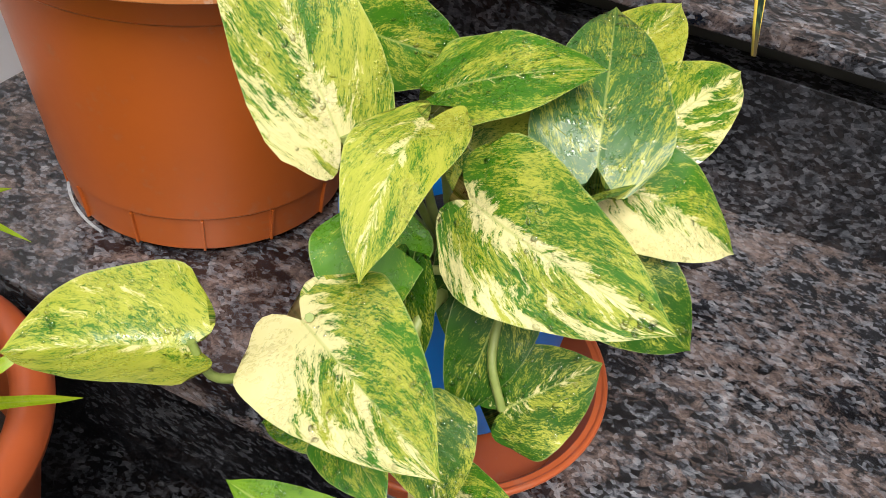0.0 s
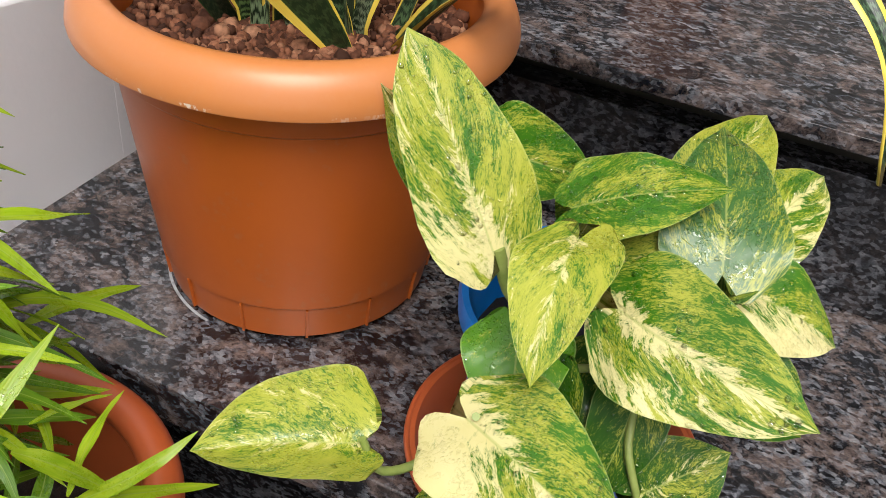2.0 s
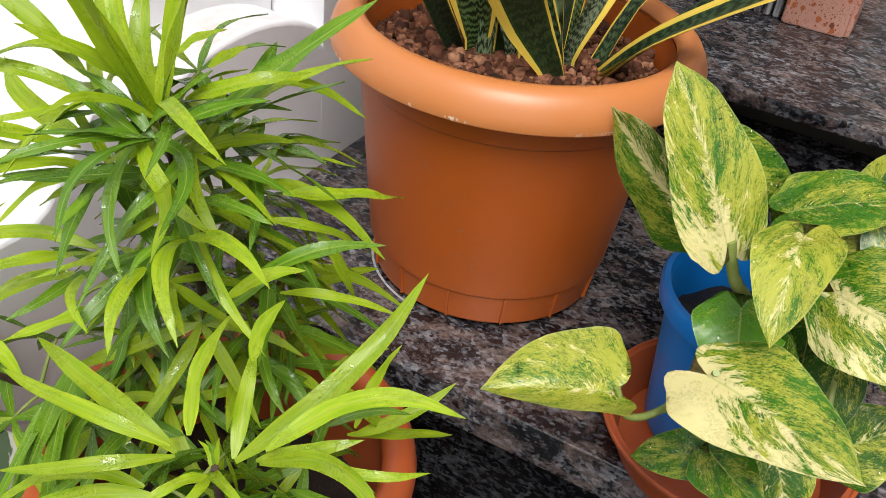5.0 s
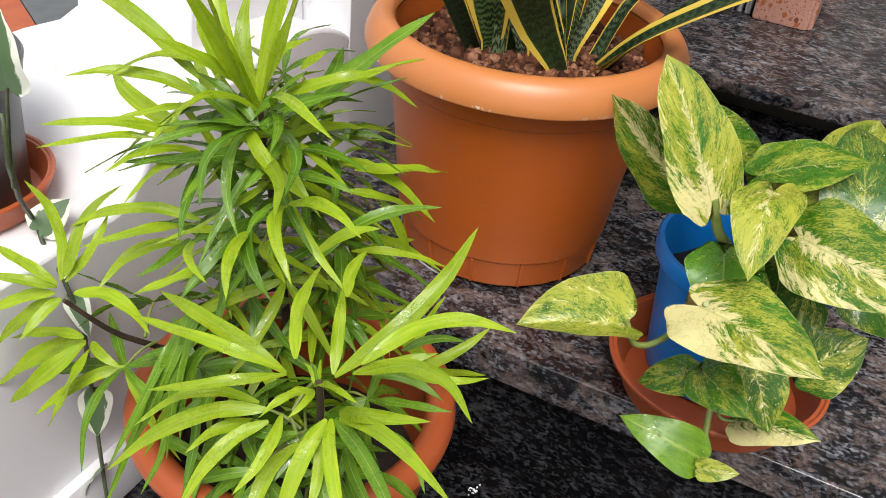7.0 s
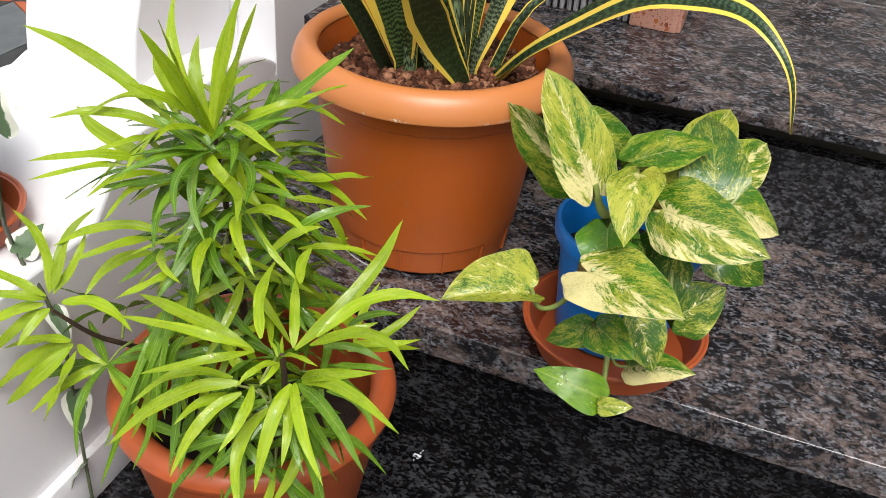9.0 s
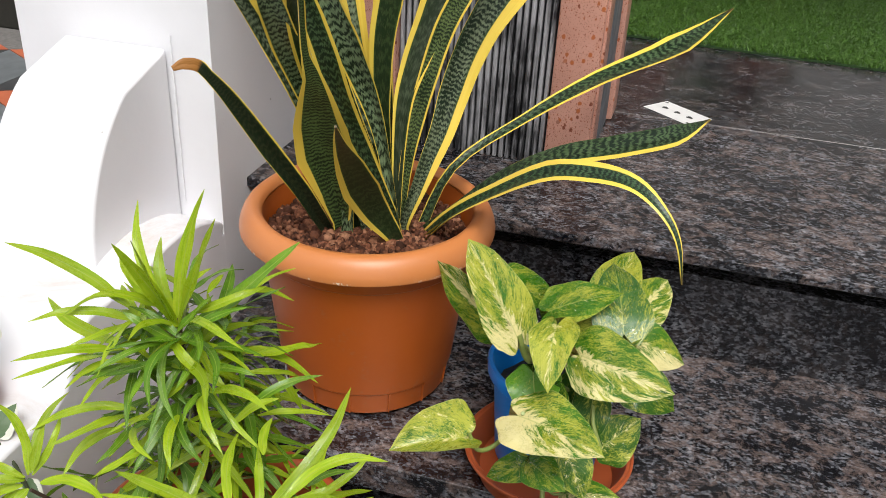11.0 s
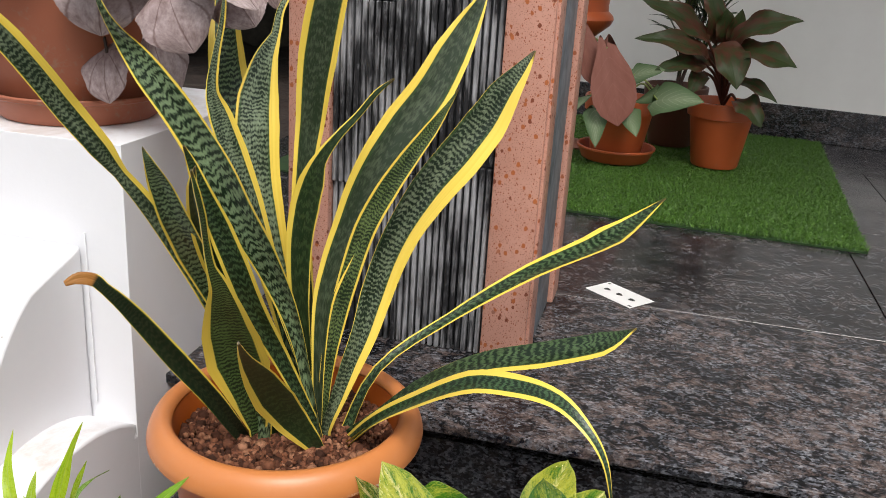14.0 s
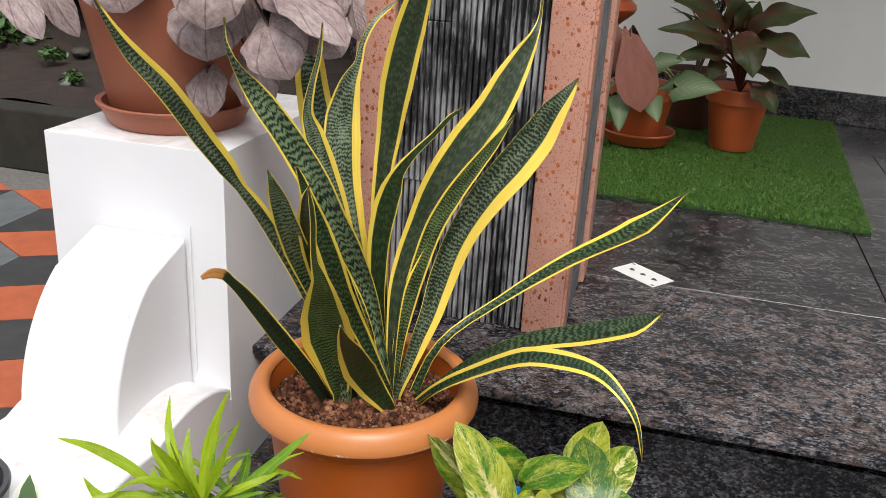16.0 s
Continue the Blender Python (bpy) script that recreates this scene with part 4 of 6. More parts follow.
heart_leaf(A_, (-0.072, 0.228, 0.098), (-0.106, 0.226, 0.076), (-0.01, 0.022, 0.02), 0.028, PG, 0.1, 0.06, 0.14, seed=19)
heart_leaf(A_, (-0.068, 0.224, 0.106), (-0.033, 0.200, 0.104), (0.012, 0.02, 0.02), 0.036, PG, 0.06, 0.08, 0.16, seed=20)
heart_leaf(A_, (-0.050, 0.205, 0.052), (-0.108, 0.202, 0.063), (0.004, 0.028, 0.022), 0.034, M_LIME_SHADE, 0.1, 0.06, 0.08, label="plain green lower leaf", seed=21)
heart_leaf(A_, (-0.038, 0.248, 0.056), (0.014, 0.236, 0.078), (0.004, 0.03, 0.022), 0.034, PH, 0.1, 0.08, 0.1, seed=22)
heart_leaf(A_, (-0.050, 0.196, 0.052), (-0.025, 0.200, 0.058), (0.006, 0.012, 0.014), 0.016, P, 0.1, 0.2, 0.08, seed=23)
heart_leaf(A_, (-0.020, 0.300, 0.180), (0.006, 0.312, 0.196), (-0.01, 0.03, -0.01), 0.04, M_POTHOS_BLUE, 0.06, 0.05, 0.14, seed=24)
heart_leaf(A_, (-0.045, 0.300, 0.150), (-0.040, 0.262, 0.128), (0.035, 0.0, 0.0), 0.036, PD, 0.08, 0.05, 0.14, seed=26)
S0 = (-0.072, 0.345, 0.085)
for pts in ([S0, (-0.08, 0.30, 0.150), (-0.090, 0.279, 0.176), (-0.098, 0.275, 0.200)],
            [S0, (-0.09, 0.32, 0.15), (-0.118, 0.318, 0.176)],
            [S0, (-0.07, 0.295, 0.17), (-0.067, 0.277, 0.212)],
            [S0, (-0.05, 0.3, 0.16), (-0.045, 0.272, 0.194)],
            [S0, (-0.06, 0.28, 0.13), (-0.081, 0.240, 0.14), (-0.079, 0.220, 0.160)],
            [(-0.082, 0.222, 0.15), (-0.100, 0.222, 0.118), (-0.112, 0.206, 0.122), (-0.120, 0.204, 0.139)],
            [S0, (-0.075, 0.29, 0.15), (-0.081, 0.271, 0.165)],
            [S0, (-0.075, 0.32, 0.17), (-0.079, 0.312, 0.204)],
            [(-0.06, 0.37, 0.085), (-0.02, 0.34, 0.16), (-0.016, 0.322, 0.184)],
            [(-0.06, 0.37, 0.085), (-0.03, 0.38, 0.16), (-0.03, 0.388, 0.184)],
            [(-0.06, 0.37, 0.085), (-0.01, 0.37, 0.15), (-0.004, 0.38, 0.175)],
            [(-0.06, 0.37, 0.085), (-0.02, 0.34, 0.15), (-0.010, 0.333, 0.176)],
            [(-0.06, 0.37, 0.085), (-0.03, 0.29, 0.142), (-0.022, 0.262, 0.132), (-0.012, 0.256, 0.112)],
            [(-0.06, 0.345, 0.085), (-0.05, 0.285, 0.145), (-0.06, 0.262, 0.160)],
            [(-0.06, 0.345, 0.085), (-0.03, 0.29, 0.15), (-0.028, 0.272, 0.158)]):
    petiole(A_, pts, *((0.0042, 0.003) if pts[-1] == (-0.098, 0.275, 0.200) else (0.0024, 0.0018)))
petiole(A_, [(-0.06, 0.345, 0.085), (-0.05, 0.262, 0.146), (-0.058, 0.245, 0.10), (-0.056, 0.240, 0.066), (-0.051, 0.212, 0.048)], 0.0032, 0.0022, name="trailing_stem")
petiole(A_, [(-0.056, 0.242, 0.072), (-0.048, 0.246, 0.056), (-0.038, 0.248, 0.056)], 0.0014, 0.0012)

# ---- rain drops lying on the pothos ----
def water():
    m, nt, b = mat("clear_water")
    nt.nodes.remove(b)
    clear, gloss = nt.nodes.new("ShaderNodeBsdfTransparent"), nt.nodes.new("ShaderNodeBsdfGlossy")
    clear.inputs["Color"].default_value = (0.93, 0.95, 0.93, 1.0)
    gloss.inputs["Roughness"].default_value = 0.05
    fres, mx = nt.nodes.new("ShaderNodeFresnel"), nt.nodes.new("ShaderNodeMixShader")
    fres.inputs["IOR"].default_value = 1.5
    nt.links.new(fres.outputs[0], mx.inputs[0])
    nt.links.new(clear.outputs[0], mx.inputs[1])
    nt.links.new(gloss.outputs[0], mx.inputs[2])
    nt.links.new(mx.outputs[0], nt.nodes["Material Output"].inputs["Surface"])
    return m


M_WATER = water()


def drop(bm, c, n, r, rnd):
    """A low dome of water, slightly long in one direction."""
    u = n.orthogonal().normalized()
    u.rotate(Matrix.Rotation(rnd.uniform(0, 3.14), 3, n))
    w = n.cross(u)
    e = rnd.uniform(1.0, 1.7)
    rings = []
    for k, h in ((1.0, 0.0), (0.86, 0.26), (0.5, 0.46)):
        rings.append([bm.verts.new(c + (u * (math.cos(a * 0.7854) * e) + w * math.sin(a * 0.7854)) * (r * k) + n * (r * h)) for a in range(8)])
    top = bm.verts.new(c + n * (r * 0.52))
    for a, b in zip(rings, rings[1:]):
        for i in range(8):
            bm.faces.new((a[i], a[(i + 1) % 8], b[(i + 1) % 8], b[i]))
    for i in range(8):
        bm.faces.new((rings[-1][i], rings[-1][(i + 1) % 8], top))


wet_rnd = random.Random(44)
dew_bm = bmesh.new()
for leaf_ob in [o for o in pothos.children if o.name.startswith("leaf")]:
    sky_faces = [p for p in leaf_ob.data.polygons if p.normal.z > 0.15 and p.normal.y < 0.75 and p.area > 2e-6]
    if len(sky_faces) < 20:
        continue
    seeds = [wet_rnd.choice(sky_faces) for _ in range(5)]
    for p in sky_faces:
        near = min((p.center - q.center).length for q in seeds)
        if wet_rnd.random() < (0.5 if near < 0.009 else 0.06):
            vs = [leaf_ob.data.vertices[i].co for i in p.vertices]
            mix_ = [wet_rnd.random() + 0.15 for _ in vs]
            c = sum((v * k for v, k in zip(vs, mix_)), Vector()) / sum(mix_)
            drop(dew_bm, c, p.normal.copy(), wet_rnd.choice((0.00045, 0.0006, 0.0008, 0.0011)), wet_rnd)
tagged(owned("dew", dew_bm, M_WATER, pothos, angle=80), "clear rain drops scattered over the leaves", kind="stuff")

# ---- snake plant ----
SOIL_Z = 0.175


def sword(pts, widths, m=None, face=(0.1, -0.8, 0.55), fold=0.22, seed=0, label="", face_tip=None):
    """A stiff sword leaf along pts, base to tip, with its breadth in millimetres at each of them."""
    n = 4 * (len(pts) - 1)
    sp = curve_pts(pts, n)
    f0, f1 = Vector(face).normalized(), Vector(face_tip or face).normalized()
    faces = [f0.lerp(f1, i / n).normalized() for i in range(n + 1)]
    at = [i / (len(pts) - 1) for i in range(len(pts))]
    half = lambda v: 0.5 * 0.00105 * interp(v, at, widths)
    return owned("leaf", blade(sp, faces, half, 0.0026, 6, lambda v: fold + 0.6 * max(0.0, 1 - v / 0.35), 0.0, 0.05, seed), m or M_SNAKE, snake_plant, label)


def arching(pts, width, m, face, fold, seed=0, shape=None, face_tip=None, label=""):
    at = [i / (len(pts) - 1) for i in range(len(pts))]
    sword(pts, [1000 * width * 0.8 * interp(v, *shape) for v in at], m, face, fold, seed, label, face_tip)


b = lambda x, y: (x, y, SOIL_Z - 0.006)
sword([(-0.300, 0.436, 0.165), (-0.300, 0.430, 0.204), (-0.328, 0.410, 0.276), (-0.349, 0.385, 0.347), (-0.367, 0.360, 0.403), (-0.379, 0.335, 0.447), (-0.391, 0.315, 0.479), (-0.397, 0.300, 0.502), (-0.408, 0.280, 0.533), (-0.415, 0.260, 0.561), (-0.424, 0.240, 0.589), (-0.437, 0.220, 0.616), (-0.447, 0.208, 0.639), (-0.454, 0.195, 0.664)], (11, 11, 17, 20, 18, 15, 11, 18, 20, 20, 19, 15, 8, 2), M_SNAKE_RIGHT, fold=0.3, label="tall outer leaf leaning over the pedestal", seed=1)
sword([(-0.267, 0.446, 0.165), (-0.267, 0.440, 0.193), (-0.277, 0.428, 0.277), (-0.284, 0.417, 0.324), (-0.293, 0.405, 0.362), (-0.303, 0.389, 0.400), (-0.314, 0.377, 0.430), (-0.328, 0.365, 0.470), (-0.342, 0.357, 0.500), (-0.357, 0.347, 0.530), (-0.374, 0.337, 0.558), (-0.387, 0.329, 0.580), (-0.393, 0.311, 0.604), (-0.397, 0.306, 0.622), (-0.395, 0.301, 0.643)], (10, 10, 12, 17, 23, 28, 31, 32, 30, 27, 24, 17, 7, 3, 1), M_SNAKE_BANDED, face=(-0.1, -0.85, 0.5), fold=0.3, label="broad banded leaf with thin yellow edges", seed=2)
sword([(-0.292, 0.476, 0.165), (-0.292, 0.470, 0.239), (-0.307, 0.465, 0.299), (-0.320, 0.460, 0.364), (-0.332, 0.460, 0.418), (-0.340, 0.465, 0.456), (-0.344, 0.470, 0.494), (-0.345, 0.475, 0.522), (-0.340, 0.480, 0.556), (-0.332, 0.485, 0.580), (-0.329, 0.490, 0.602), (-0.320, 0.500, 0.624), (-0.309, 0.515, 0.638), (-0.301, 0.530, 0.647)], (10, 10, 16, 26, 34, 37, 40, 37, 23, 9, 7, 6, 5, 1), M_SNAKE_GREY, face=(0.25, -0.85, 0.4), fold=0.15, label="grey speckled leaf with a curled tip", seed=3)
sword([(-0.281, 0.461, 0.165), (-0.281, 0.455, 0.233), (-0.317, 0.450, 0.347), (-0.337, 0.440, 0.430), (-0.351, 0.435, 0.476), (-0.361, 0.430, 0.509), (-0.366, 0.425, 0.533), (-0.359, 0.420, 0.565), (-0.350, 0.415, 0.593), (-0.345, 0.410, 0.614), (-0.340, 0.400, 0.632)], (8, 8, 16, 22, 24, 21, 12, 8, 6, 4, 1), M_SNAKE_GREY, fold=0.3, seed=4)
sword([(-0.311, 0.496, 0.165), (-0.311, 0.490, 0.225), (-0.350, 0.500, 0.359), (-0.379, 0.515, 0.444), (-0.400, 0.530, 0.507), (-0.416, 0.550, 0.550), (-0.428, 0.570, 0.593), (-0.438, 0.585, 0.637)], (9, 9, 28, 38, 40, 36, 27, 3), M_SNAKE, fold=0.2, seed=5)
sword([(-0.282, 0.476, 0.165), (-0.282, 0.470, 0.225), (-0.293, 0.465, 0.345), (-0.294, 0.460, 0.416), (-0.291, 0.460, 0.470), (-0.287, 0.460, 0.503), (-0.282, 0.455, 0.536), (-0.276, 0.450, 0.568), (-0.269, 0.445, 0.599), (-0.261, 0.440, 0.629), (-0.252, 0.435, 0.658), (-0.243, 0.430, 0.684), (-0.232, 0.425, 0.708)], (10, 10, 17, 19, 21, 25, 29, 33, 33, 31, 25, 15, 2), M_SNAKE_DEEP, face=(0.3, -0.85, 0.4), fold=0.25, seed=6)
sword([(-0.283, 0.461, 0.165), (-0.283, 0.455, 0.225), (-0.288, 0.446, 0.310), (-0.287, 0.437, 0.357), (-0.283, 0.429, 0.402), (-0.276, 0.425, 0.437), (-0.268, 0.421, 0.462), (-0.259, 0.417, 0.484), (-0.242, 0.413, 0.507), (-0.223, 0.410, 0.528), (-0.206, 0.406, 0.549), (-0.191, 0.404, 0.562)], (11, 11, 16, 21, 24, 26, 23, 13, 8, 6, 5, 2), M_SNAKE_BACK, face=(0.2, -0.8, 0.5), fold=0.25, label="dark leaf bent over to a thin tip", seed=7)
sword([(-0.271, 0.456, 0.165), (-0.271, 0.450, 0.199), (-0.269, 0.445, 0.278), (-0.265, 0.445, 0.336), (-0.255, 0.450, 0.378), (-0.244, 0.455, 0.412), (-0.233, 0.460, 0.445), (-0.217, 0.465, 0.478), (-0.199, 0.475, 0.510), (-0.180, 0.485, 0.541), (-0.165, 0.495, 0.575), (-0.153, 0.505, 0.603), (-0.144, 0.510, 0.624), (-0.141, 0.520, 0.642), (-0.142, 0.530, 0.671)], (8, 8, 13, 19, 26, 30, 34, 39, 41, 38, 33, 22, 10, 4, 2), M_SNAKE_DEEP, face=(0.3, -0.8, 0.5), fold=0.35, seed=8)
sword([(-0.267, 0.461, 0.165), (-0.267, 0.455, 0.205), (-0.262, 0.450, 0.262), (-0.253, 0.450, 0.315), (-0.241, 0.450, 0.366), (-0.227, 0.450, 0.413), (-0.208, 0.450, 0.452), (-0.188, 0.450, 0.485), (-0.168, 0.450, 0.515), (-0.155, 0.450, 0.536), (-0.146, 0.450, 0.552)], (8, 8, 13, 17, 19, 20, 20, 17, 12, 5, 1), M_SNAKE_SPECKLED, face=(0.3, -0.8, 0.5), fold=0.4, seed=9)
sword([(-0.262, 0.456, 0.165), (-0.262, 0.450, 0.193), (-0.249, 0.450, 0.234), (-0.239, 0.455, 0.267), (-0.228, 0.462, 0.303), (-0.220, 0.470, 0.341), (-0.210, 0.475, 0.376), (-0.196, 0.480, 0.411), (-0.175, 0.487, 0.448), (-0.152, 0.495, 0.480), (-0.131, 0.505, 0.513), (-0.117, 0.510, 0.541), (-0.103, 0.515, 0.564), (-0.093, 0.520, 0.582)], (10, 10, 15, 20, 25, 30, 31, 33, 38, 40, 38, 29, 15, 2), M_SNAKE_RIGHT, face=(0.35, -0.8, 0.5), fold=0.3, label="broad leaf with a wide yellow margin", seed=10)
sword([(-0.318, 0.426, 0.165), (-0.318, 0.420, 0.244), (-0.331, 0.390, 0.320), (-0.337, 0.360, 0.373), (-0.337, 0.330, 0.413), (-0.334, 0.300, 0.451), (-0.334, 0.280, 0.484), (-0.333, 0.265, 0.505), (-0.334, 0.258, 0.518)], (12, 12, 19, 23, 26, 24, 18, 8, 1), M_SNAKE_BANDED, face=(0.2, -0.85, 0.4), fold=0.3, seed=11)
sword([(-0.311, 0.436, 0.165), (-0.311, 0.430, 0.232), (-0.323, 0.396, 0.312), (-0.329, 0.363, 0.373), (-0.325, 0.329, 0.418), (-0.319, 0.305, 0.454), (-0.308, 0.282, 0.486), (-0.298, 0.268, 0.506)], (9, 9, 13, 15, 14, 13, 9, 1), M_SNAKE_BACK, face=(0.3, -0.8, 0.4), fold=0.3, seed=12)
sword([(-0.267, 0.446, 0.165), (-0.267, 0.440, 0.197), (-0.279, 0.426, 0.240), (-0.292, 0.403, 0.294), (-0.301, 0.374, 0.346), (-0.305, 0.345, 0.400), (-0.311, 0.326, 0.442), (-0.317, 0.312, 0.475), (-0.321, 0.304, 0.498), (-0.322, 0.295, 0.513)], (8, 8, 12, 17, 21, 22, 20, 14, 8, 2), M_SNAKE_THIN, face=(0.2, -0.85, 0.4), fold=0.3, seed=13)
sword([(-0.325, 0.431, 0.165), (-0.325, 0.425, 0.198), (-0.324, 0.404, 0.247), (-0.324, 0.383, 0.290), (-0.320, 0.361, 0.328), (-0.314, 0.340, 0.362), (-0.310, 0.324, 0.388), (-0.309, 0.308, 0.413), (-0.304, 0.292, 0.441), (-0.297, 0.275, 0.467), (-0.292, 0.259, 0.490), (-0.291, 0.250, 0.508)], (17, 17, 38, 55, 49, 33, 18, 8, 6, 6, 5, 2), M_SNAKE_BULGE, face=(0.3, -0.85, 0.4), fold=0.18, label="short bulging leaf with a yellow rim", seed=14)
sword([(-0.262, 0.436, 0.165), (-0.264, 0.424, 0.190), (-0.276, 0.397, 0.229), (-0.280, 0.365, 0.268), (-0.278, 0.330, 0.307), (-0.273, 0.295, 0.342), (-0.266, 0.268, 0.370)], (13, 16, 30, 36, 27, 12, 2), M_SNAKE_BACK, face=(0.3, -0.85, 0.4), fold=0.12, label="short dark curled front leaf", seed=15)
sword([(-0.340, 0.430, 0.174), (-0.343, 0.405, 0.209), (-0.348, 0.375, 0.252), (-0.360, 0.335, 0.308), (-0.369, 0.300, 0.356), (-0.373, 0.280, 0.381), (-0.378, 0.265, 0.399), (-0.382, 0.258, 0.408), (-0.390, 0.250, 0.411), (-0.397, 0.243, 0.408)], (11, 15, 17, 18, 15, 12, 9, 10, 9, 4), M_SNAKE_DRY, face=(0.5, -0.6, 0.3), fold=0.25, label="low leaf with a dried brown tip", seed=16)
arching([b(-0.250, 0.467), (-0.221, 0.49, 0.25), (-0.16, 0.555, 0.293), (-0.09, 0.64, 0.325), (-0.012, 0.74, 0.346), (0.046, 0.818, 0.382)], 0.056, M_SNAKE_THIN, (-0.2, -0.6, 0.75), 0.35, seed=16, shape=([0, 0.2, 0.4, 0.6, 0.8, 1.0], [0.3, 0.25, 0.29, 0.52, 0.8, 0.03]), label="long leaf arching over the porch floor")
arching([b(-0.252, 0.462), (-0.205, 0.445, 0.223), (-0.155, 0.43, 0.275), (-0.10, 0.415, 0.313), (-0.045, 0.41, 0.333), (0.004, 0.41, 0.352), (0.030, 0.411, 0.372)], 0.042, M_SNAKE_ARCH, (-0.1, -0.35, 0.9), 0.2, seed=17, shape=([0, 0.2, 0.45, 0.7, 0.9, 1.0], [0.6, 0.5, 0.8, 1.0, 0.7, 0.02]))
arching([b(-0.246, 0.46), (-0.205, 0.43, 0.225), (-0.16, 0.405, 0.268), (-0.105, 0.373, 0.313), (-0.06, 0.352, 0.329), (-0.024, 0.335, 0.332), (0.002, 0.320, 0.320), (0.020, 0.311, 0.298), (0.030, 0.307, 0.261)], 0.03, M_SNAKE_EDGE, (0.15, -0.5, 0.85), 0.3, seed=18, shape=([0, 0.15, 0.4, 0.6, 0.78, 0.9, 0.97, 1.0], [0.6, 0.6, 1.0, 0.7, 0.34, 0.2, 0.1, 0.06]), face_tip=(0.3, -0.75, 0.6), label="drooping leaf hanging over the step edge")


# ---- bushy shrub with narrow lime leaves ----
LANCE = ([0, 0.06, 0.2, 0.42, 0.65, 0.85, 0.95, 1.0], [0.22, 0.5, 0.9, 1.0, 0.82, 0.45, 0.2, 0.02])


def lance(base, tip, width, m, sag=0.18, face=(0, -0.2, 1), fold=0.22, seed=0, owner=None, whole=None):
    """A narrow arching leaf from base to tip; sag is the height of its arch against its length."""
    base, tip = Vector(base), Vector(tip)
    d = tip - base
    L = d.length
    up = Vector((0, 0, 1))
    rnd = random.Random(seed)
    lat = d.cross(up)
    if lat.length < 1e-4:
        lat = Vector((1, 0, 0))
    lat = lat.normalized() * rnd.uniform(-0.13, 0.13) * L
    q1 = base + d * 0.33 + up * (sag * L * 0.9) + lat
    q2 = base + d * 0.68 + up * (sag * L * 0.85) + lat
    sp = curve_pts([base, q1, q2, tip], 13)
    f = Vector(face) + Vector((rnd.uniform(-0.4, 0.4), rnd.uniform(-0.4, 0.4), 0))
    bm = blade(sp, f.normalized(), lambda v: 0.5 * width * interp(v, *LANCE), 0.0005, 2, fold, 0.0, 0.25, seed)
    if owner is None:
        return owned("leaf", bm, m, whole or grass_palm, angle=80)
    return part("leaflet", bm, m, owner, angle=80)


def palm_leaf(node, az, elev, stalk, n, length, m, seed, tilt=25.0, cup=0.0, width=0.0088, fan=150.0, droop=0.35):
    """One hand-shaped leaf: a stalk from the stem, and n narrow leaflets fanned from its end. tilt leans the hand
    outwards, cup lifts (or drops) the leaflets from its plane, droop bends their tips down."""
    rnd = random.Random(seed)
    a, e = radians(az), radians(elev)
    node = Vector(node)
    flat = Vector((math.cos(a), math.sin(a), 0))
    hub = node + (flat * math.cos(e) + Vector((0, 0, math.sin(e)))) * stalk
    stem = owned("leaf_stalk", tube(bmesh.new(), curve_pts([node, node.lerp(hub, 0.5) + Vector((0, 0, 0.1 * stalk)), hub], 6), 0.0013, 0.0009, 6), M_STEM, grass_palm)
    tl = radians(tilt + rnd.uniform(-22, 22))
    up = flat * math.sin(tl) + Vector((0, 0, math.cos(tl)))
    out = flat * math.cos(tl) - Vector((0, 0, math.sin(tl)))
    sid = up.cross(out)
    for k in range(n):
        th = radians(-fan + 2 * fan * (k + rnd.uniform(0.25, 0.75)) / n)
        c = radians(cup + rnd.uniform(-22, 26))
        d = (out * math.cos(th) + sid * math.sin(th)) * math.cos(c) + up * math.sin(c)
        L = length * (1.08 - 0.42 * abs(th) / math.pi) * rnd.uniform(0.8, 1.12)
        tip = hub + d * L - Vector((0, 0, droop * L * rnd.uniform(0.2, 1.3) * max(0.0, 1 - abs(d.z))))
        mm = m if rnd.random() > 0.2 else (M_LIME_SHADE if m is M_LIME else M_LIME)
        lance(hub, tip, width * rnd.uniform(0.75, 1.2), mm, 0.03 + 0.2 * droop * max(0.0, 1 - abs(d.z)), seed=seed * 50 + k, face=up, owner=stem)


def shrub_stem(pts, r0, r1):
    owned("stem", tube(bmesh.new(), curve_pts(pts, 16), r0, r1), M_WOODY, grass_palm, "thin dark woody stem")


PX, PY = bamboo_pot_c
shrub_stem([(PX, PY, -0.045), (-0.343, 0.155, 0.06), (-0.346, 0.148, 0.15), (-0.336, 0.122, 0.255)], 0.0042, 0.0018)
shrub_stem([(PX + 0.02, PY - 0.03, -0.045), (-0.275, 0.085, 0.04), (-0.245, 0.05, 0.115), (-0.242, 0.044, 0.152)], 0.0035, 0.0018)
shrub_stem([(PX - 0.03, PY - 0.01, -0.045), (-0.40, 0.115, 0.03), (-0.425, 0.075, 0.075), (-0.439, 0.051, 0.113)], 0.003, 0.0015)
shrub_stem([(PX, PY - 0.04, -0.045), (-0.33, 0.08, 0.0), (-0.325, 0.06, 0.05)], 0.003, 0.0018)
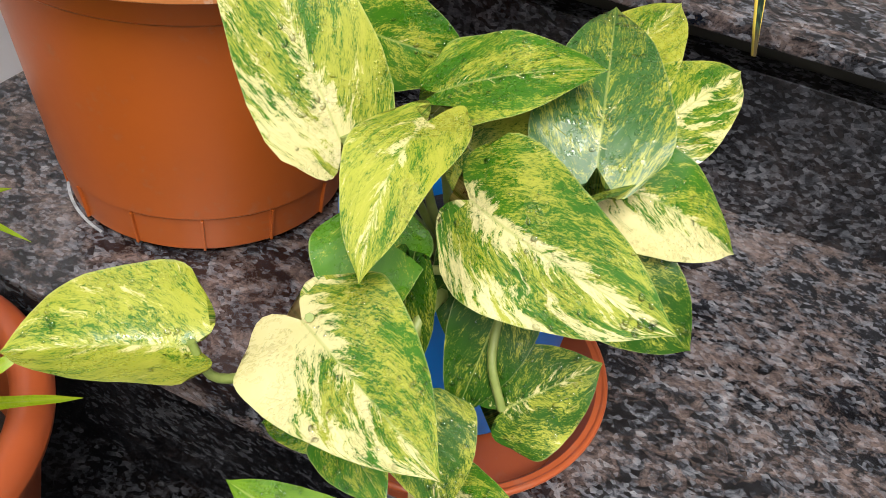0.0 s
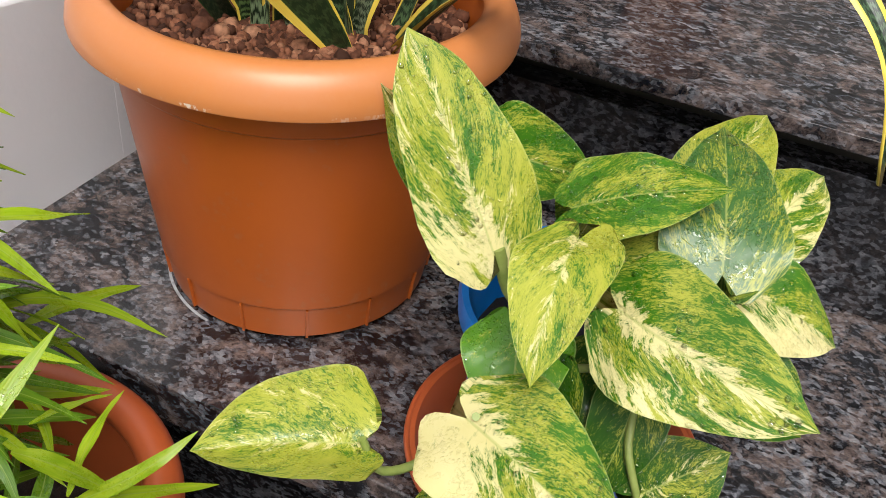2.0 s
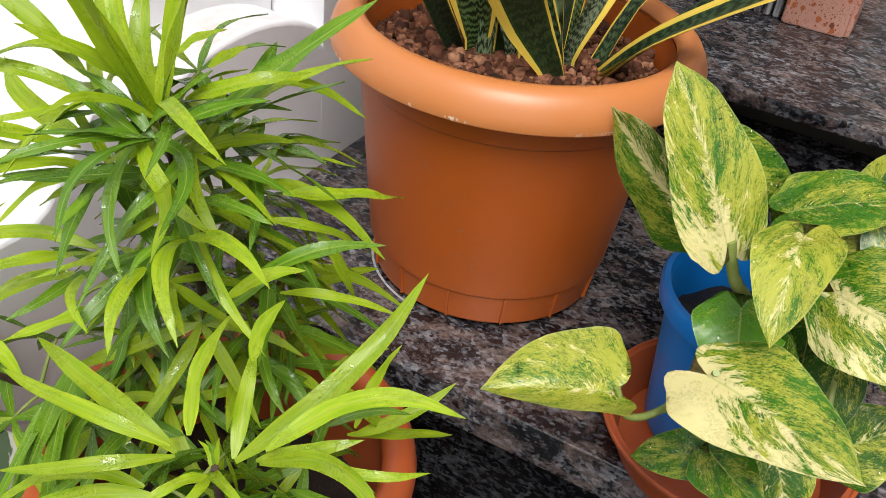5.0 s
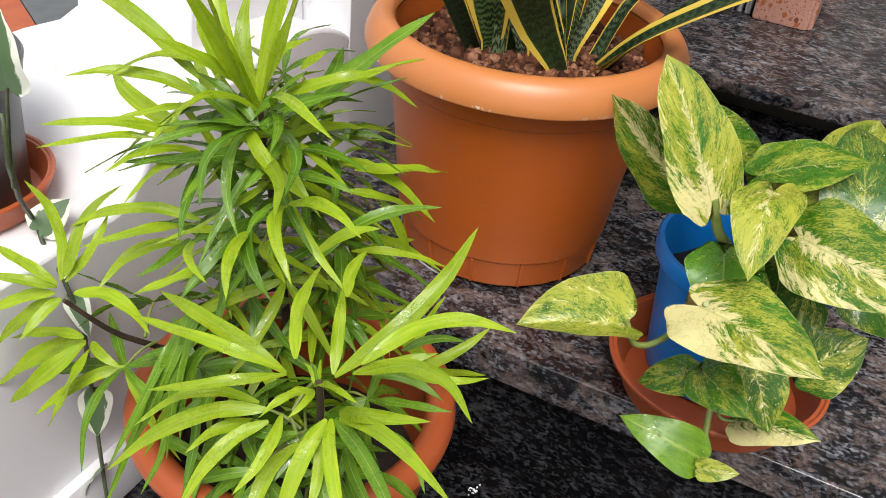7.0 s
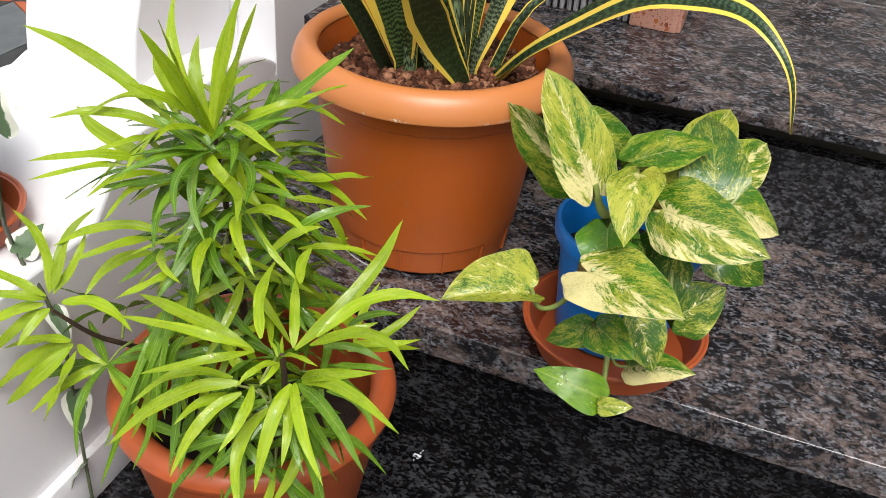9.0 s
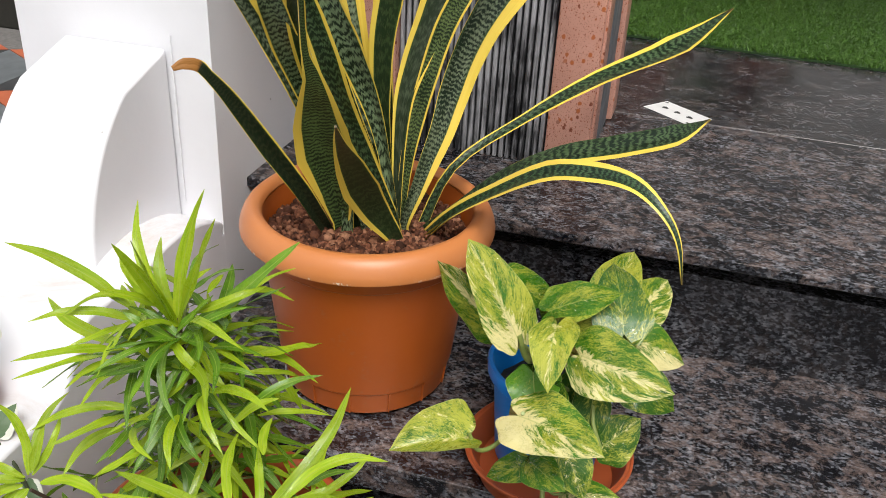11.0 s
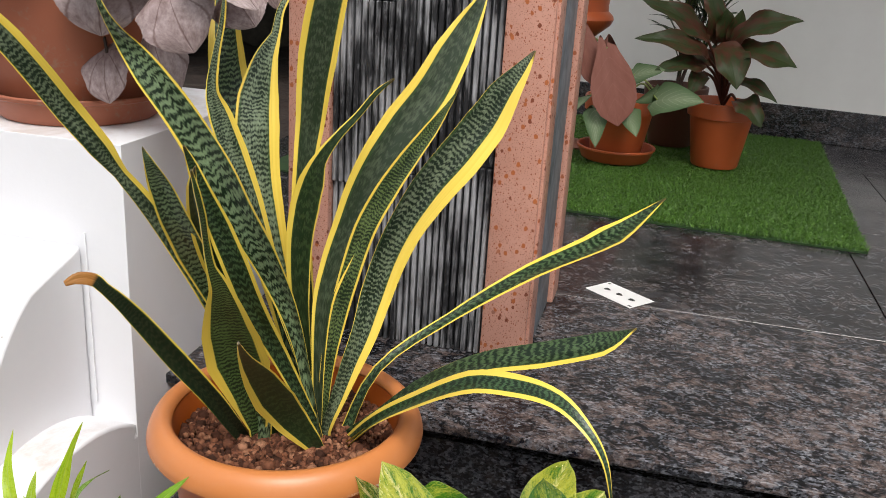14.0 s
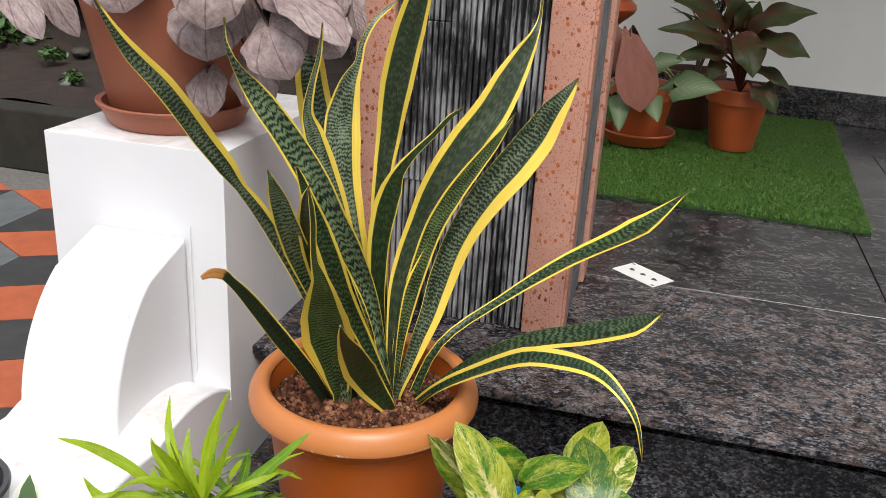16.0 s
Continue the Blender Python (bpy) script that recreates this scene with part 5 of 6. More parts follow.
# main stem, low to high: hands mostly in the shade tones at the golden angle inside the crown
rnd_ = random.Random(5)
AX = [(-0.342, 0.156, 0.03), (-0.343, 0.155, 0.1), (-0.346, 0.149, 0.16), (-0.339, 0.131, 0.222), (-0.336, 0.122, 0.252)]
for k in range(50):
    u = k / 49
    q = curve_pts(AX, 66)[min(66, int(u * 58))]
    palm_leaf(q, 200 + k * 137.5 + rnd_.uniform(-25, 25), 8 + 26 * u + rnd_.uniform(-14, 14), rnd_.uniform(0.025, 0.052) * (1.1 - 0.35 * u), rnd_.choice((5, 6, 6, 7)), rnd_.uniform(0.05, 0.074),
              (M_LIME_DEEPSHADE, M_LIME_SHADE, M_LIME_DEEPSHADE, M_LIME)[k % 4], 100 + k, tilt=32 - 18 * u, cup=-6 + 14 * u * u, droop=0.3, width=0.0072)
# shade-toned hands under the front and the left branch, and low shoots round the foot
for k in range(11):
    palm_leaf((-0.268 + 0.003 * (k % 3), 0.072 - 0.002 * k, 0.03 + 0.008 * k), 160 + k * 137.5, 5, rnd_.uniform(0.022, 0.035), 6, rnd_.uniform(0.05, 0.066), M_LIME_DEEPSHADE if k % 2 else M_LIME_SHADE, 220 + k, tilt=40, cup=-12, droop=0.6, width=0.0075)
palm_leaf((-0.41, 0.095, 0.06), 270, 0, 0.03, 7, 0.07, M_LIME_SHADE, 251, tilt=45, cup=-10, droop=0.5)
palm_leaf((-0.415, 0.09, 0.065), 120, 15, 0.03, 6, 0.07, M_LIME_SHADE, 252, tilt=35, cup=-5, droop=0.4)
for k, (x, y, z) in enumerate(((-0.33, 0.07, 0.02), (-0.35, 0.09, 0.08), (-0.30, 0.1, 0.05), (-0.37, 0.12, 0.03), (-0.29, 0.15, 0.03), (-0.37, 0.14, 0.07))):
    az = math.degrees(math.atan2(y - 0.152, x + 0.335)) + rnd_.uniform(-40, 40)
    palm_leaf((x, y, z), az, 15, 0.02, 6, rnd_.uniform(0.055, 0.07), M_LIME_DEEPSHADE if k % 2 else M_LIME_SHADE, 270 + k, tilt=42, cup=-8, droop=0.6, width=0.0075)
# the outer leaves, mostly in the lit tone: foot, tip, breadth in millimetres, height of the arch
TOP = (-0.336, 0.121, 0.25)
CROWN_UP = (
    (TOP, (-0.320, 0.149, 0.355), 9.5, 0.0), (TOP, (-0.290, 0.110, 0.355), 9.0, 0.0), (TOP, (-0.357, 0.085, 0.335), 9.0, 0.03), (TOP, (-0.362, 0.151, 0.307), 8.0, 0.05),
    ((-0.372, 0.115, 0.262), (-0.447, 0.085, 0.318), 8.0, 0.06), (TOP, (-0.330, 0.07, 0.35), 7.5, 0.02), (TOP, (-0.385, 0.16, 0.33), 7.5, 0.04),
)
CROWN_LEFT = (
    ((-0.348, 0.115, 0.269), (-0.368, 0.080, 0.298), 6.1, 0.06),
    ((-0.350, 0.120, 0.264), (-0.406, 0.080, 0.266), 5.7, 0.16),
    ((-0.368, 0.115, 0.251), (-0.426, 0.070, 0.264), 6.1, 0.10),
    ((-0.331, 0.115, 0.254), (-0.336, 0.060, 0.275), 4.6, 0.14),
    ((-0.383, 0.120, 0.241), (-0.404, 0.080, 0.241), 4.4, 0.05),
    ((-0.377, 0.110, 0.225), (-0.430, 0.050, 0.241), 6.6, 0.12),
    ((-0.383, 0.110, 0.219), (-0.422, 0.040, 0.234), 5.8, 0.14),
    ((-0.395, 0.130, 0.213), (-0.477, 0.150, 0.227), 8.9, 0.03),
    ((-0.355, 0.125, 0.264), (-0.408, 0.160, 0.281), 7.4, 0.00),
    ((-0.327, 0.125, 0.282), (-0.320, 0.150, 0.288), 4.2, 0.05),
    ((-0.313, 0.130, 0.279), (-0.316, 0.160, 0.278), 4.2, 0.05),
)
CROWN_RIGHT = (
    ((-0.316, 0.130, 0.251), (-0.255, 0.170, 0.314), 9.6, 0.03),
    ((-0.318, 0.120, 0.266), (-0.274, 0.150, 0.282), 6.1, 0.10),
    ((-0.301, 0.130, 0.259), (-0.276, 0.200, 0.239), 6.5, 0.20),
    ((-0.317, 0.110, 0.263), (-0.252, 0.070, 0.281), 6.3, 0.20),
    ((-0.320, 0.110, 0.260), (-0.282, 0.060, 0.269), 5.1, 0.10),
    ((-0.334, 0.105, 0.224), (-0.273, 0.050, 0.240), 7.2, 0.12),
    ((-0.289, 0.150, 0.214), (-0.256, 0.210, 0.195), 7.5, 0.10),
    ((-0.314, 0.130, 0.209), (-0.247, 0.180, 0.176), 8.1, 0.22),
    ((-0.313, 0.120, 0.217), (-0.271, 0.120, 0.220), 5.6, 0.10),
    ((-0.276, 0.160, 0.192), (-0.255, 0.170, 0.147), 5.7, 0.15),
    ((-0.301, 0.140, 0.228), (-0.277, 0.200, 0.212), 5.2, 0.16),
    ((-0.297, 0.140, 0.224), (-0.285, 0.190, 0.207), 4.8, 0.10),
    ((-0.295, 0.150, 0.232), (-0.307, 0.200, 0.217), 4.5, 0.10),
    ((-0.291, 0.140, 0.204), (-0.262, 0.190, 0.168), 5.2, 0.14),
    ((-0.283, 0.140, 0.163), (-0.231, 0.170, 0.154), 4.5, 0.12),
)
CROWN_FRONT = (
    ((-0.302, 0.095, 0.214), (-0.300, 0.060, 0.211), 4.7, 0.12),
    ((-0.299, 0.095, 0.214), (-0.263, 0.050, 0.203), 6.5, 0.20),
    ((-0.297, 0.095, 0.216), (-0.241, 0.080, 0.224), 5.9, 0.14),
    ((-0.305, 0.095, 0.209), (-0.268, 0.055, 0.208), 4.6, 0.16),
    ((-0.282, 0.100, 0.185), (-0.230, 0.150, 0.210), 6.9, 0.06),
    ((-0.282, 0.100, 0.186), (-0.253, 0.120, 0.203), 5.5, 0.08),
    ((-0.361, 0.110, 0.215), (-0.395, 0.070, 0.193), 6.6, 0.12),
    ((-0.367, 0.110, 0.216), (-0.396, 0.060, 0.218), 5.4, 0.12),
    ((-0.359, 0.115, 0.213), (-0.414, 0.090, 0.204), 4.9, 0.10),
    ((-0.375, 0.110, 0.167), (-0.446, 0.070, 0.156), 6.3, 0.14),
    ((-0.379, 0.110, 0.162), (-0.414, 0.050, 0.165), 5.8, 0.14),
    ((-0.382, 0.100, 0.153), (-0.405, 0.050, 0.138), 7.0, 0.10),
    ((-0.376, 0.100, 0.158), (-0.372, 0.050, 0.161), 5.6, 0.10),
    ((-0.368, 0.100, 0.162), (-0.328, 0.060, 0.169), 5.1, 0.08),
    ((-0.344, 0.090, 0.157), (-0.377, 0.050, 0.146), 7.4, 0.08),
    ((-0.326, 0.095, 0.186), (-0.311, 0.055, 0.169), 6.3, 0.10),
)
FRONT_HUB = (
    ((-0.264, 0.045, 0.146), (-0.365, 0.060, 0.148), 8.4, 0.08),
    ((-0.267, 0.045, 0.148), (-0.367, 0.040, 0.142), 6.3, 0.10),
    ((-0.260, 0.040, 0.151), (-0.321, 0.000, 0.140), 5.3, 0.10),
    ((-0.269, 0.035, 0.124), (-0.339, -0.020, 0.085), 8.4, 0.12),
    ((-0.275, 0.035, 0.126), (-0.323, -0.010, 0.121), 6.2, 0.12),
    ((-0.269, 0.035, 0.115), (-0.291, -0.020, 0.078), 6.9, 0.12),
    ((-0.260, 0.035, 0.125), (-0.259, -0.010, 0.106), 6.0, 0.10),
    ((-0.261, 0.050, 0.154), (-0.277, 0.100, 0.181), 7.5, 0.03),
    ((-0.237, 0.050, 0.155), (-0.257, 0.090, 0.180), 6.0, 0.03),
    ((-0.236, 0.050, 0.154), (-0.202, 0.140, 0.213), 8.6, 0.04),
    ((-0.220, 0.050, 0.171), (-0.154, 0.090, 0.195), 7.5, 0.10),
    ((-0.225, 0.050, 0.162), (-0.187, 0.070, 0.180), 5.7, 0.08),
    ((-0.219, 0.045, 0.169), (-0.145, 0.020, 0.197), 5.9, 0.14),
    ((-0.199, 0.060, 0.167), (-0.161, 0.080, 0.168), 3.8, 0.06),
    ((-0.223, 0.035, 0.147), (-0.165, 0.020, 0.187), 6.6, 0.10),
    ((-0.220, 0.030, 0.149), (-0.137, -0.010, 0.178), 6.4, 0.16),
)
FRONT_LOW = (
    ((-0.223, 0.030, 0.146), (-0.155, -0.015, 0.142), 6.7, 0.14),
    ((-0.225, 0.030, 0.146), (-0.179, -0.020, 0.125), 6.2, 0.12),
    ((-0.228, 0.030, 0.144), (-0.227, -0.020, 0.095), 7.7, 0.14),
    ((-0.231, 0.030, 0.134), (-0.216, -0.005, 0.108), 5.8, 0.10),
    ((-0.234, 0.035, 0.124), (-0.203, 0.000, 0.101), 5.2, 0.10),
    ((-0.246, 0.045, 0.143), (-0.260, 0.015, 0.140), 4.6, 0.16),
    ((-0.246, 0.045, 0.143), (-0.245, 0.020, 0.144), 3.6, 0.14),
    ((-0.245, 0.045, 0.146), (-0.203, 0.020, 0.177), 4.1, 0.14),
    ((-0.246, 0.048, 0.146), (-0.252, 0.050, 0.157), 2.3, 0.03),
    ((-0.248, 0.048, 0.144), (-0.256, 0.050, 0.154), 2.0, 0.03),
    ((-0.244, 0.048, 0.148), (-0.246, 0.052, 0.160), 2.0, 0.02),
    ((-0.271, 0.040, 0.105), (-0.299, 0.000, 0.104), 6.3, 0.10),
    ((-0.253, 0.040, 0.110), (-0.262, 0.010, 0.099), 6.2, 0.10),
    ((-0.242, 0.070, 0.192), (-0.249, 0.100, 0.201), 5.9, 0.03),
)
LEFT_BRANCH = (
    ((-0.438, 0.051, 0.129), (-0.465, 0.060, 0.188), 6.4, 0.02),
    ((-0.435, 0.051, 0.132), (-0.428, 0.100, 0.178), 5.2, 0.06),
    ((-0.434, 0.051, 0.130), (-0.432, 0.090, 0.161), 5.6, 0.05),
    ((-0.442, 0.051, 0.125), (-0.496, 0.050, 0.134), 6.2, 0.08),
    ((-0.443, 0.051, 0.122), (-0.478, 0.030, 0.130), 6.1, 0.08),
    ((-0.445, 0.050, 0.117), (-0.488, 0.030, 0.093), 6.7, 0.10),
    ((-0.444, 0.050, 0.113), (-0.488, 0.030, 0.066), 7.2, 0.08),
    ((-0.440, 0.050, 0.115), (-0.446, 0.020, 0.099), 6.1, 0.08),
    ((-0.427, 0.050, 0.125), (-0.367, 0.050, 0.120), 7.8, 0.14),
    ((-0.425, 0.050, 0.085), (-0.499, 0.030, 0.023), 11.4, 0.06),
    ((-0.426, 0.050, 0.089), (-0.485, 0.040, 0.067), 6.8, 0.06),
    ((-0.428, 0.050, 0.082), (-0.473, 0.020, 0.030), 9.5, 0.08),
    ((-0.423, 0.050, 0.080), (-0.439, 0.020, 0.026), 7.6, 0.06),
    ((-0.425, 0.055, 0.082), (-0.395, 0.050, 0.078), 5.7, 0.10),
    ((-0.432, 0.050, 0.136), (-0.431, 0.070, 0.165), 5.9, 0.03),
)
FOOT_LEAVES = (
    ((-0.342, 0.060, 0.144), (-0.362, 0.020, 0.053), 7.6, 0.12),
    ((-0.336, 0.060, 0.147), (-0.335, 0.020, 0.057), 6.7, 0.12),
    ((-0.349, 0.060, 0.132), (-0.363, 0.000, 0.052), 5.3, 0.12),
    ((-0.361, 0.060, 0.108), (-0.375, 0.000, 0.004), 4.8, 0.10),
    ((-0.356, 0.050, 0.079), (-0.350, 0.010, 0.026), 5.9, 0.10),
    ((-0.331, 0.060, 0.122), (-0.332, 0.030, 0.067), 6.4, 0.10),
    ((-0.302, 0.050, 0.081), (-0.300, 0.000, 0.057), 5.9, 0.10),
    ((-0.290, 0.050, 0.072), (-0.283, 0.010, 0.046), 5.6, 0.10),
    ((-0.225, 0.070, 0.145), (-0.185, 0.080, 0.138), 4.7, 0.10),
    ((-0.216, 0.060, 0.140), (-0.171, 0.060, 0.155), 4.9, 0.10),
    ((-0.213, 0.050, 0.127), (-0.168, 0.030, 0.124), 4.9, 0.12),
    ((-0.218, 0.090, 0.151), (-0.192, 0.120, 0.148), 4.1, 0.10),
    ((-0.228, 0.050, 0.105), (-0.187, 0.020, 0.099), 5.4, 0.10),
    ((-0.260, 0.050, 0.083), (-0.241, 0.010, 0.072), 6.0, 0.10),
    ((-0.327, 0.060, 0.085), (-0.331, 0.020, 0.087), 6.4, 0.10),
    ((-0.325, 0.070, 0.098), (-0.317, 0.030, 0.090), 6.4, 0.10),
)
TREAD_LEAVES = (
    ((-0.335, 0.225, 0.083), (-0.316, 0.293, 0.070), 7.0, 0.06),
    ((-0.326, 0.190, 0.120), (-0.275, 0.266, 0.070), 6.2, 0.10),
    ((-0.254, 0.165, 0.055), (-0.214, 0.226, 0.025), 6.4, 0.06),
    ((-0.250, 0.165, 0.057), (-0.210, 0.210, 0.086), 6.6, 0.04),
    ((-0.246, 0.160, 0.070), (-0.243, 0.200, 0.105), 6.0, 0.04),
    ((-0.266, 0.165, 0.103), (-0.251, 0.200, 0.098), 4.2, 0.06),
    ((-0.325, 0.190, 0.070), (-0.291, 0.235, 0.048), 7.0, 0.05),
    ((-0.261, 0.150, 0.103), (-0.235, 0.180, 0.054), 8.0, 0.10),
    ((-0.338, 0.200, 0.092), (-0.309, 0.250, 0.033), 6.4, 0.16),
)
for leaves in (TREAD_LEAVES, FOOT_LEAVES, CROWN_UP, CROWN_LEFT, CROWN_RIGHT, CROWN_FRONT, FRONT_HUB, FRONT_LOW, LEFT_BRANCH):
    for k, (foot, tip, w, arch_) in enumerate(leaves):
        shade_tone = leaves is FOOT_LEAVES or leaves in (CROWN_RIGHT, CROWN_FRONT, FRONT_LOW) and k % 4 == 0
        lance(foot, tip, 0.001 * w * 1.22, M_LIME_SHADE if shade_tone else M_LIME, arch_, seed=int(abs(tip[0]) * 9999), face=(0.1, -0.5, 0.85))


# ---- pot with silver begonia on the pedestal ----
begonia_saucer = thing("saucer", (-0.607, 0.562, 0.468), "brown plastic saucer on the white pedestal", "saucer")
part("dish", lathe([(0, 0.0006), (0.084, 0.0006), (0.088, 0.004), (0.097, 0.024), (0.1005, 0.026), (0.1015, 0.029), (0.0985, 0.031), (0.094, 0.03), (0.086, 0.006), (0, 0.005)], 72), M_TERRA_OLD, begonia_saucer)
saucer_rim(begonia_saucer, 0.1, 0.0295, M_TERRA_OLD)
begonia = thing("begonia", (-0.607, 0.562, 0.4735), "silver pink begonia in a weathered terracotta pot", "potted plant")
part("pot_body", lathe([(0, 0.0), (0.078, 0.0), (0.081, 0.003), (0.116, 0.175), (0.123, 0.178), (0.126, 0.184), (0.128, 0.215), (0.125, 0.22), (0.118, 0.22), (0.112, 0.18), (0.078, 0.015), (0, 0.015)], 72), M_TERRA_OLD, begonia, "faded brown plastic pot")
soil_part(begonia, 0.112, 0.19, M_POTSOIL, 0.008, 9)
ROUND = ([0, 0.05, 0.12, 0.22, 0.35, 0.5, 0.64, 0.76, 0.86, 0.94, 1.0], [0.5, 0.74, 0.9, 1.0, 1.0, 0.95, 0.84, 0.68, 0.5, 0.27, 0.03])


def ruffled(owner, base, tip, across, width, seed, m=None, arch=0.1):
    """A round hanging leaf with a toothed, slightly waved margin."""
    base, tip, across = Vector(base), Vector(tip), Vector(across)
    d = tip - base
    nrm = across.cross(d).normalized()
    sp = curve_pts([base, base + d * 0.3 + nrm * (arch * d.length), base + d * 0.7 + nrm * (arch * d.length), tip], 44)
    half = lambda v: 0.5 * width * interp(v, *ROUND) * (1 + 0.03 * (2 * abs((v * 15 + 0.1 * seed) % 1.0 - 0.5) - 0.5) + 0.025 * math.sin(v * 17 + seed))
    return owned("leaf", blade(sp, nrm, half, 0.0006, 8, -0.1, 0.3, 0.05, seed), m or M_SILVER, owner)


for ob_ in (begonia, begonia_saucer):
    ob_.location += Vector((-0.021, 0.036, -0.01))
rndb = random.Random(12)
BC = Vector((-0.628, 0.598, 0.69))
for k, (base, tip, w) in enumerate((
        ((-0.620, 0.495, 0.648), (-0.606, 0.463, 0.613), 0.093),
        ((-0.498, 0.480, 0.655), (-0.497, 0.448, 0.606), 0.085),
        ((-0.431, 0.495, 0.663), (-0.410, 0.463, 0.629), 0.050),
        ((-0.388, 0.510, 0.674), (-0.373, 0.478, 0.640), 0.036),
        ((-0.387, 0.472, 0.639), (-0.329, 0.440, 0.605), 0.053),
        ((-0.424, 0.482, 0.600), (-0.397, 0.450, 0.561), 0.074),
        ((-0.526, 0.520, 0.609), (-0.519, 0.488, 0.563), 0.086),
        ((-0.459, 0.490, 0.670), (-0.438, 0.458, 0.645), 0.034),
        ((-0.542, 0.545, 0.528), (-0.531, 0.513, 0.491), 0.049),
        ((-0.483, 0.550, 0.550), (-0.455, 0.518, 0.507), 0.069),
        ((-0.375, 0.510, 0.606), (-0.349, 0.478, 0.586), 0.056),
        ((-0.370, 0.540, 0.650), (-0.361, 0.508, 0.622), 0.032),
        ((-0.351, 0.540, 0.633), (-0.336, 0.508, 0.599), 0.029),
        ((-0.595, 0.540, 0.645), (-0.573, 0.508, 0.611), 0.042),
        ((-0.488, 0.545, 0.636), (-0.475, 0.513, 0.588), 0.047),
        ((-0.759, 0.490, 0.613), (-0.716, 0.458, 0.574), 0.042),
        ((-0.745, 0.540, 0.620), (-0.702, 0.508, 0.572), 0.040))):
    base, tip = Vector(base), Vector(tip)
    base = tip + (base - tip) * 1.3 - Vector((0, 0.02, 0))
    ruffled(begonia, base, tip, (-0.06, rndb.uniform(-0.015, 0.02), rndb.uniform(-0.02, 0.02)), w * 1.05, k, arch=rndb.uniform(0.08, 0.16))
    petiole(begonia, [BC + Vector((rndb.uniform(-0.03, 0.03), 0, -0.04)), BC.lerp(base, 0.5) + Vector((0, 0, 0.05)), base], 0.0022, 0.0016, M_WOODY)
for k in range(14):
    a = radians(k * 26 + rndb.uniform(-10, 10))
    r = rndb.uniform(0.06, 0.16)
    bpos = BC + Vector((r * math.cos(a), r * math.sin(a), rndb.uniform(0.06, 0.18)))
    tpos = bpos + Vector((0.06 * math.cos(a), 0.06 * math.sin(a), -0.04))
    ruffled(begonia, bpos, tpos, Vector((-math.sin(a), math.cos(a), 0)), 0.085, 50 + k)
    petiole(begonia, [BC - Vector((0, 0, 0.04)), BC + (bpos - BC) * 0.5 + Vector((0, 0, 0.02)), bpos], 0.0022, 0.0016, M_WOODY)

# ---- dark pot with a white-edged trailing vine ----
vine_saucer = thing("saucer", (-0.602, 0.102, 0.1), "small terracotta saucer under a dark pot", "saucer")
part("dish", lathe([(0, 0.0005), (0.058, 0.0005), (0.063, 0.004), (0.069, 0.02), (0.071, 0.022), (0.07, 0.024), (0.066, 0.0235), (0.059, 0.005), (0, 0.004)], 56), M_TERRA_RED, vine_saucer)
saucer_rim(vine_saucer, 0.0698, 0.0235, M_TERRA_RED)
vine = thing("trailing_vine", (-0.602, 0.102, 0.1045), "trailing vine with white-edged leaves in a dark grey pot", "potted plant")
part("pot_body", lathe([(0, 0), (0.05, 0), (0.052, 0.003), (0.057, 0.09), (0.0605, 0.092), (0.0645, 0.11), (0.063, 0.113), (0.058, 0.112), (0.055, 0.09), (0.049, 0.01), (0, 0.01)], 56), M_DARKPOT, vine, "dark grey plastic nursery pot")
soil_part(vine, 0.052, 0.095, M_POTSOIL, 0.005, 21)
petiole(vine, [(-0.479, 0.062, 0.177), (-0.468, 0.058, 0.215), (-0.456, 0.055, 0.254)], 0.0014, 0.001, M_VINE)
petiole(vine, [(-0.6, 0.09, 0.2), (-0.575, 0.06, 0.222), (-0.474, 0.058, 0.231), (-0.467, 0.055, 0.218), (-0.479, 0.062, 0.177), (-0.53, 0.109, 0.106), (-0.503, 0.094, 0.098), (-0.4855, 0.098, 0.05), (-0.484, 0.093, -0.04), (-0.48, 0.087, -0.1), (-0.478, 0.083, -0.165)], 0.0021, 0.0016, M_VINE, "vine_stem")
for k, (bp, tp, ac, w, mm) in enumerate((((-0.456, 0.055, 0.254), (-0.455, 0.06, 0.297), (0.03, 0.004, 0.0), 0.036, M_HOYA), ((-0.518, 0.102, 0.107), (-0.512, 0.128, 0.122), (0.02, 0.0, -0.012), 0.028, M_HOYA),
                                         ((-0.483, 0.095, -0.028), (-0.474, 0.083, -0.062), (0.01, 0.015, 0.0), 0.026, M_HOYA), ((-0.479, 0.086, -0.105), (-0.486, 0.07, -0.128), (0.0, 0.015, 0.01), 0.022, M_HOYA),
                                         ((-0.60, 0.08, 0.215), (-0.61, 0.035, 0.20), (0.03, 0, 0.0), 0.036, M_HOYA), ((-0.66, 0.08, 0.22), (-0.69, 0.05, 0.2), (0.03, -0.03, 0.0), 0.04, M_HOYA),
                                         ((-0.492, 0.1, 0.06), (-0.468, 0.088, 0.04), (0.01, 0.012, 0), 0.018, M_HOYA), ((-0.478, 0.083, -0.158), (-0.466, 0.073, -0.165), (0.01, 0.012, 0), 0.014, M_HOYA))):
    heart_leaf(vine, bp, tp, ac, w, mm, 0.08, 0.1, 0.1, seed=200 + k)

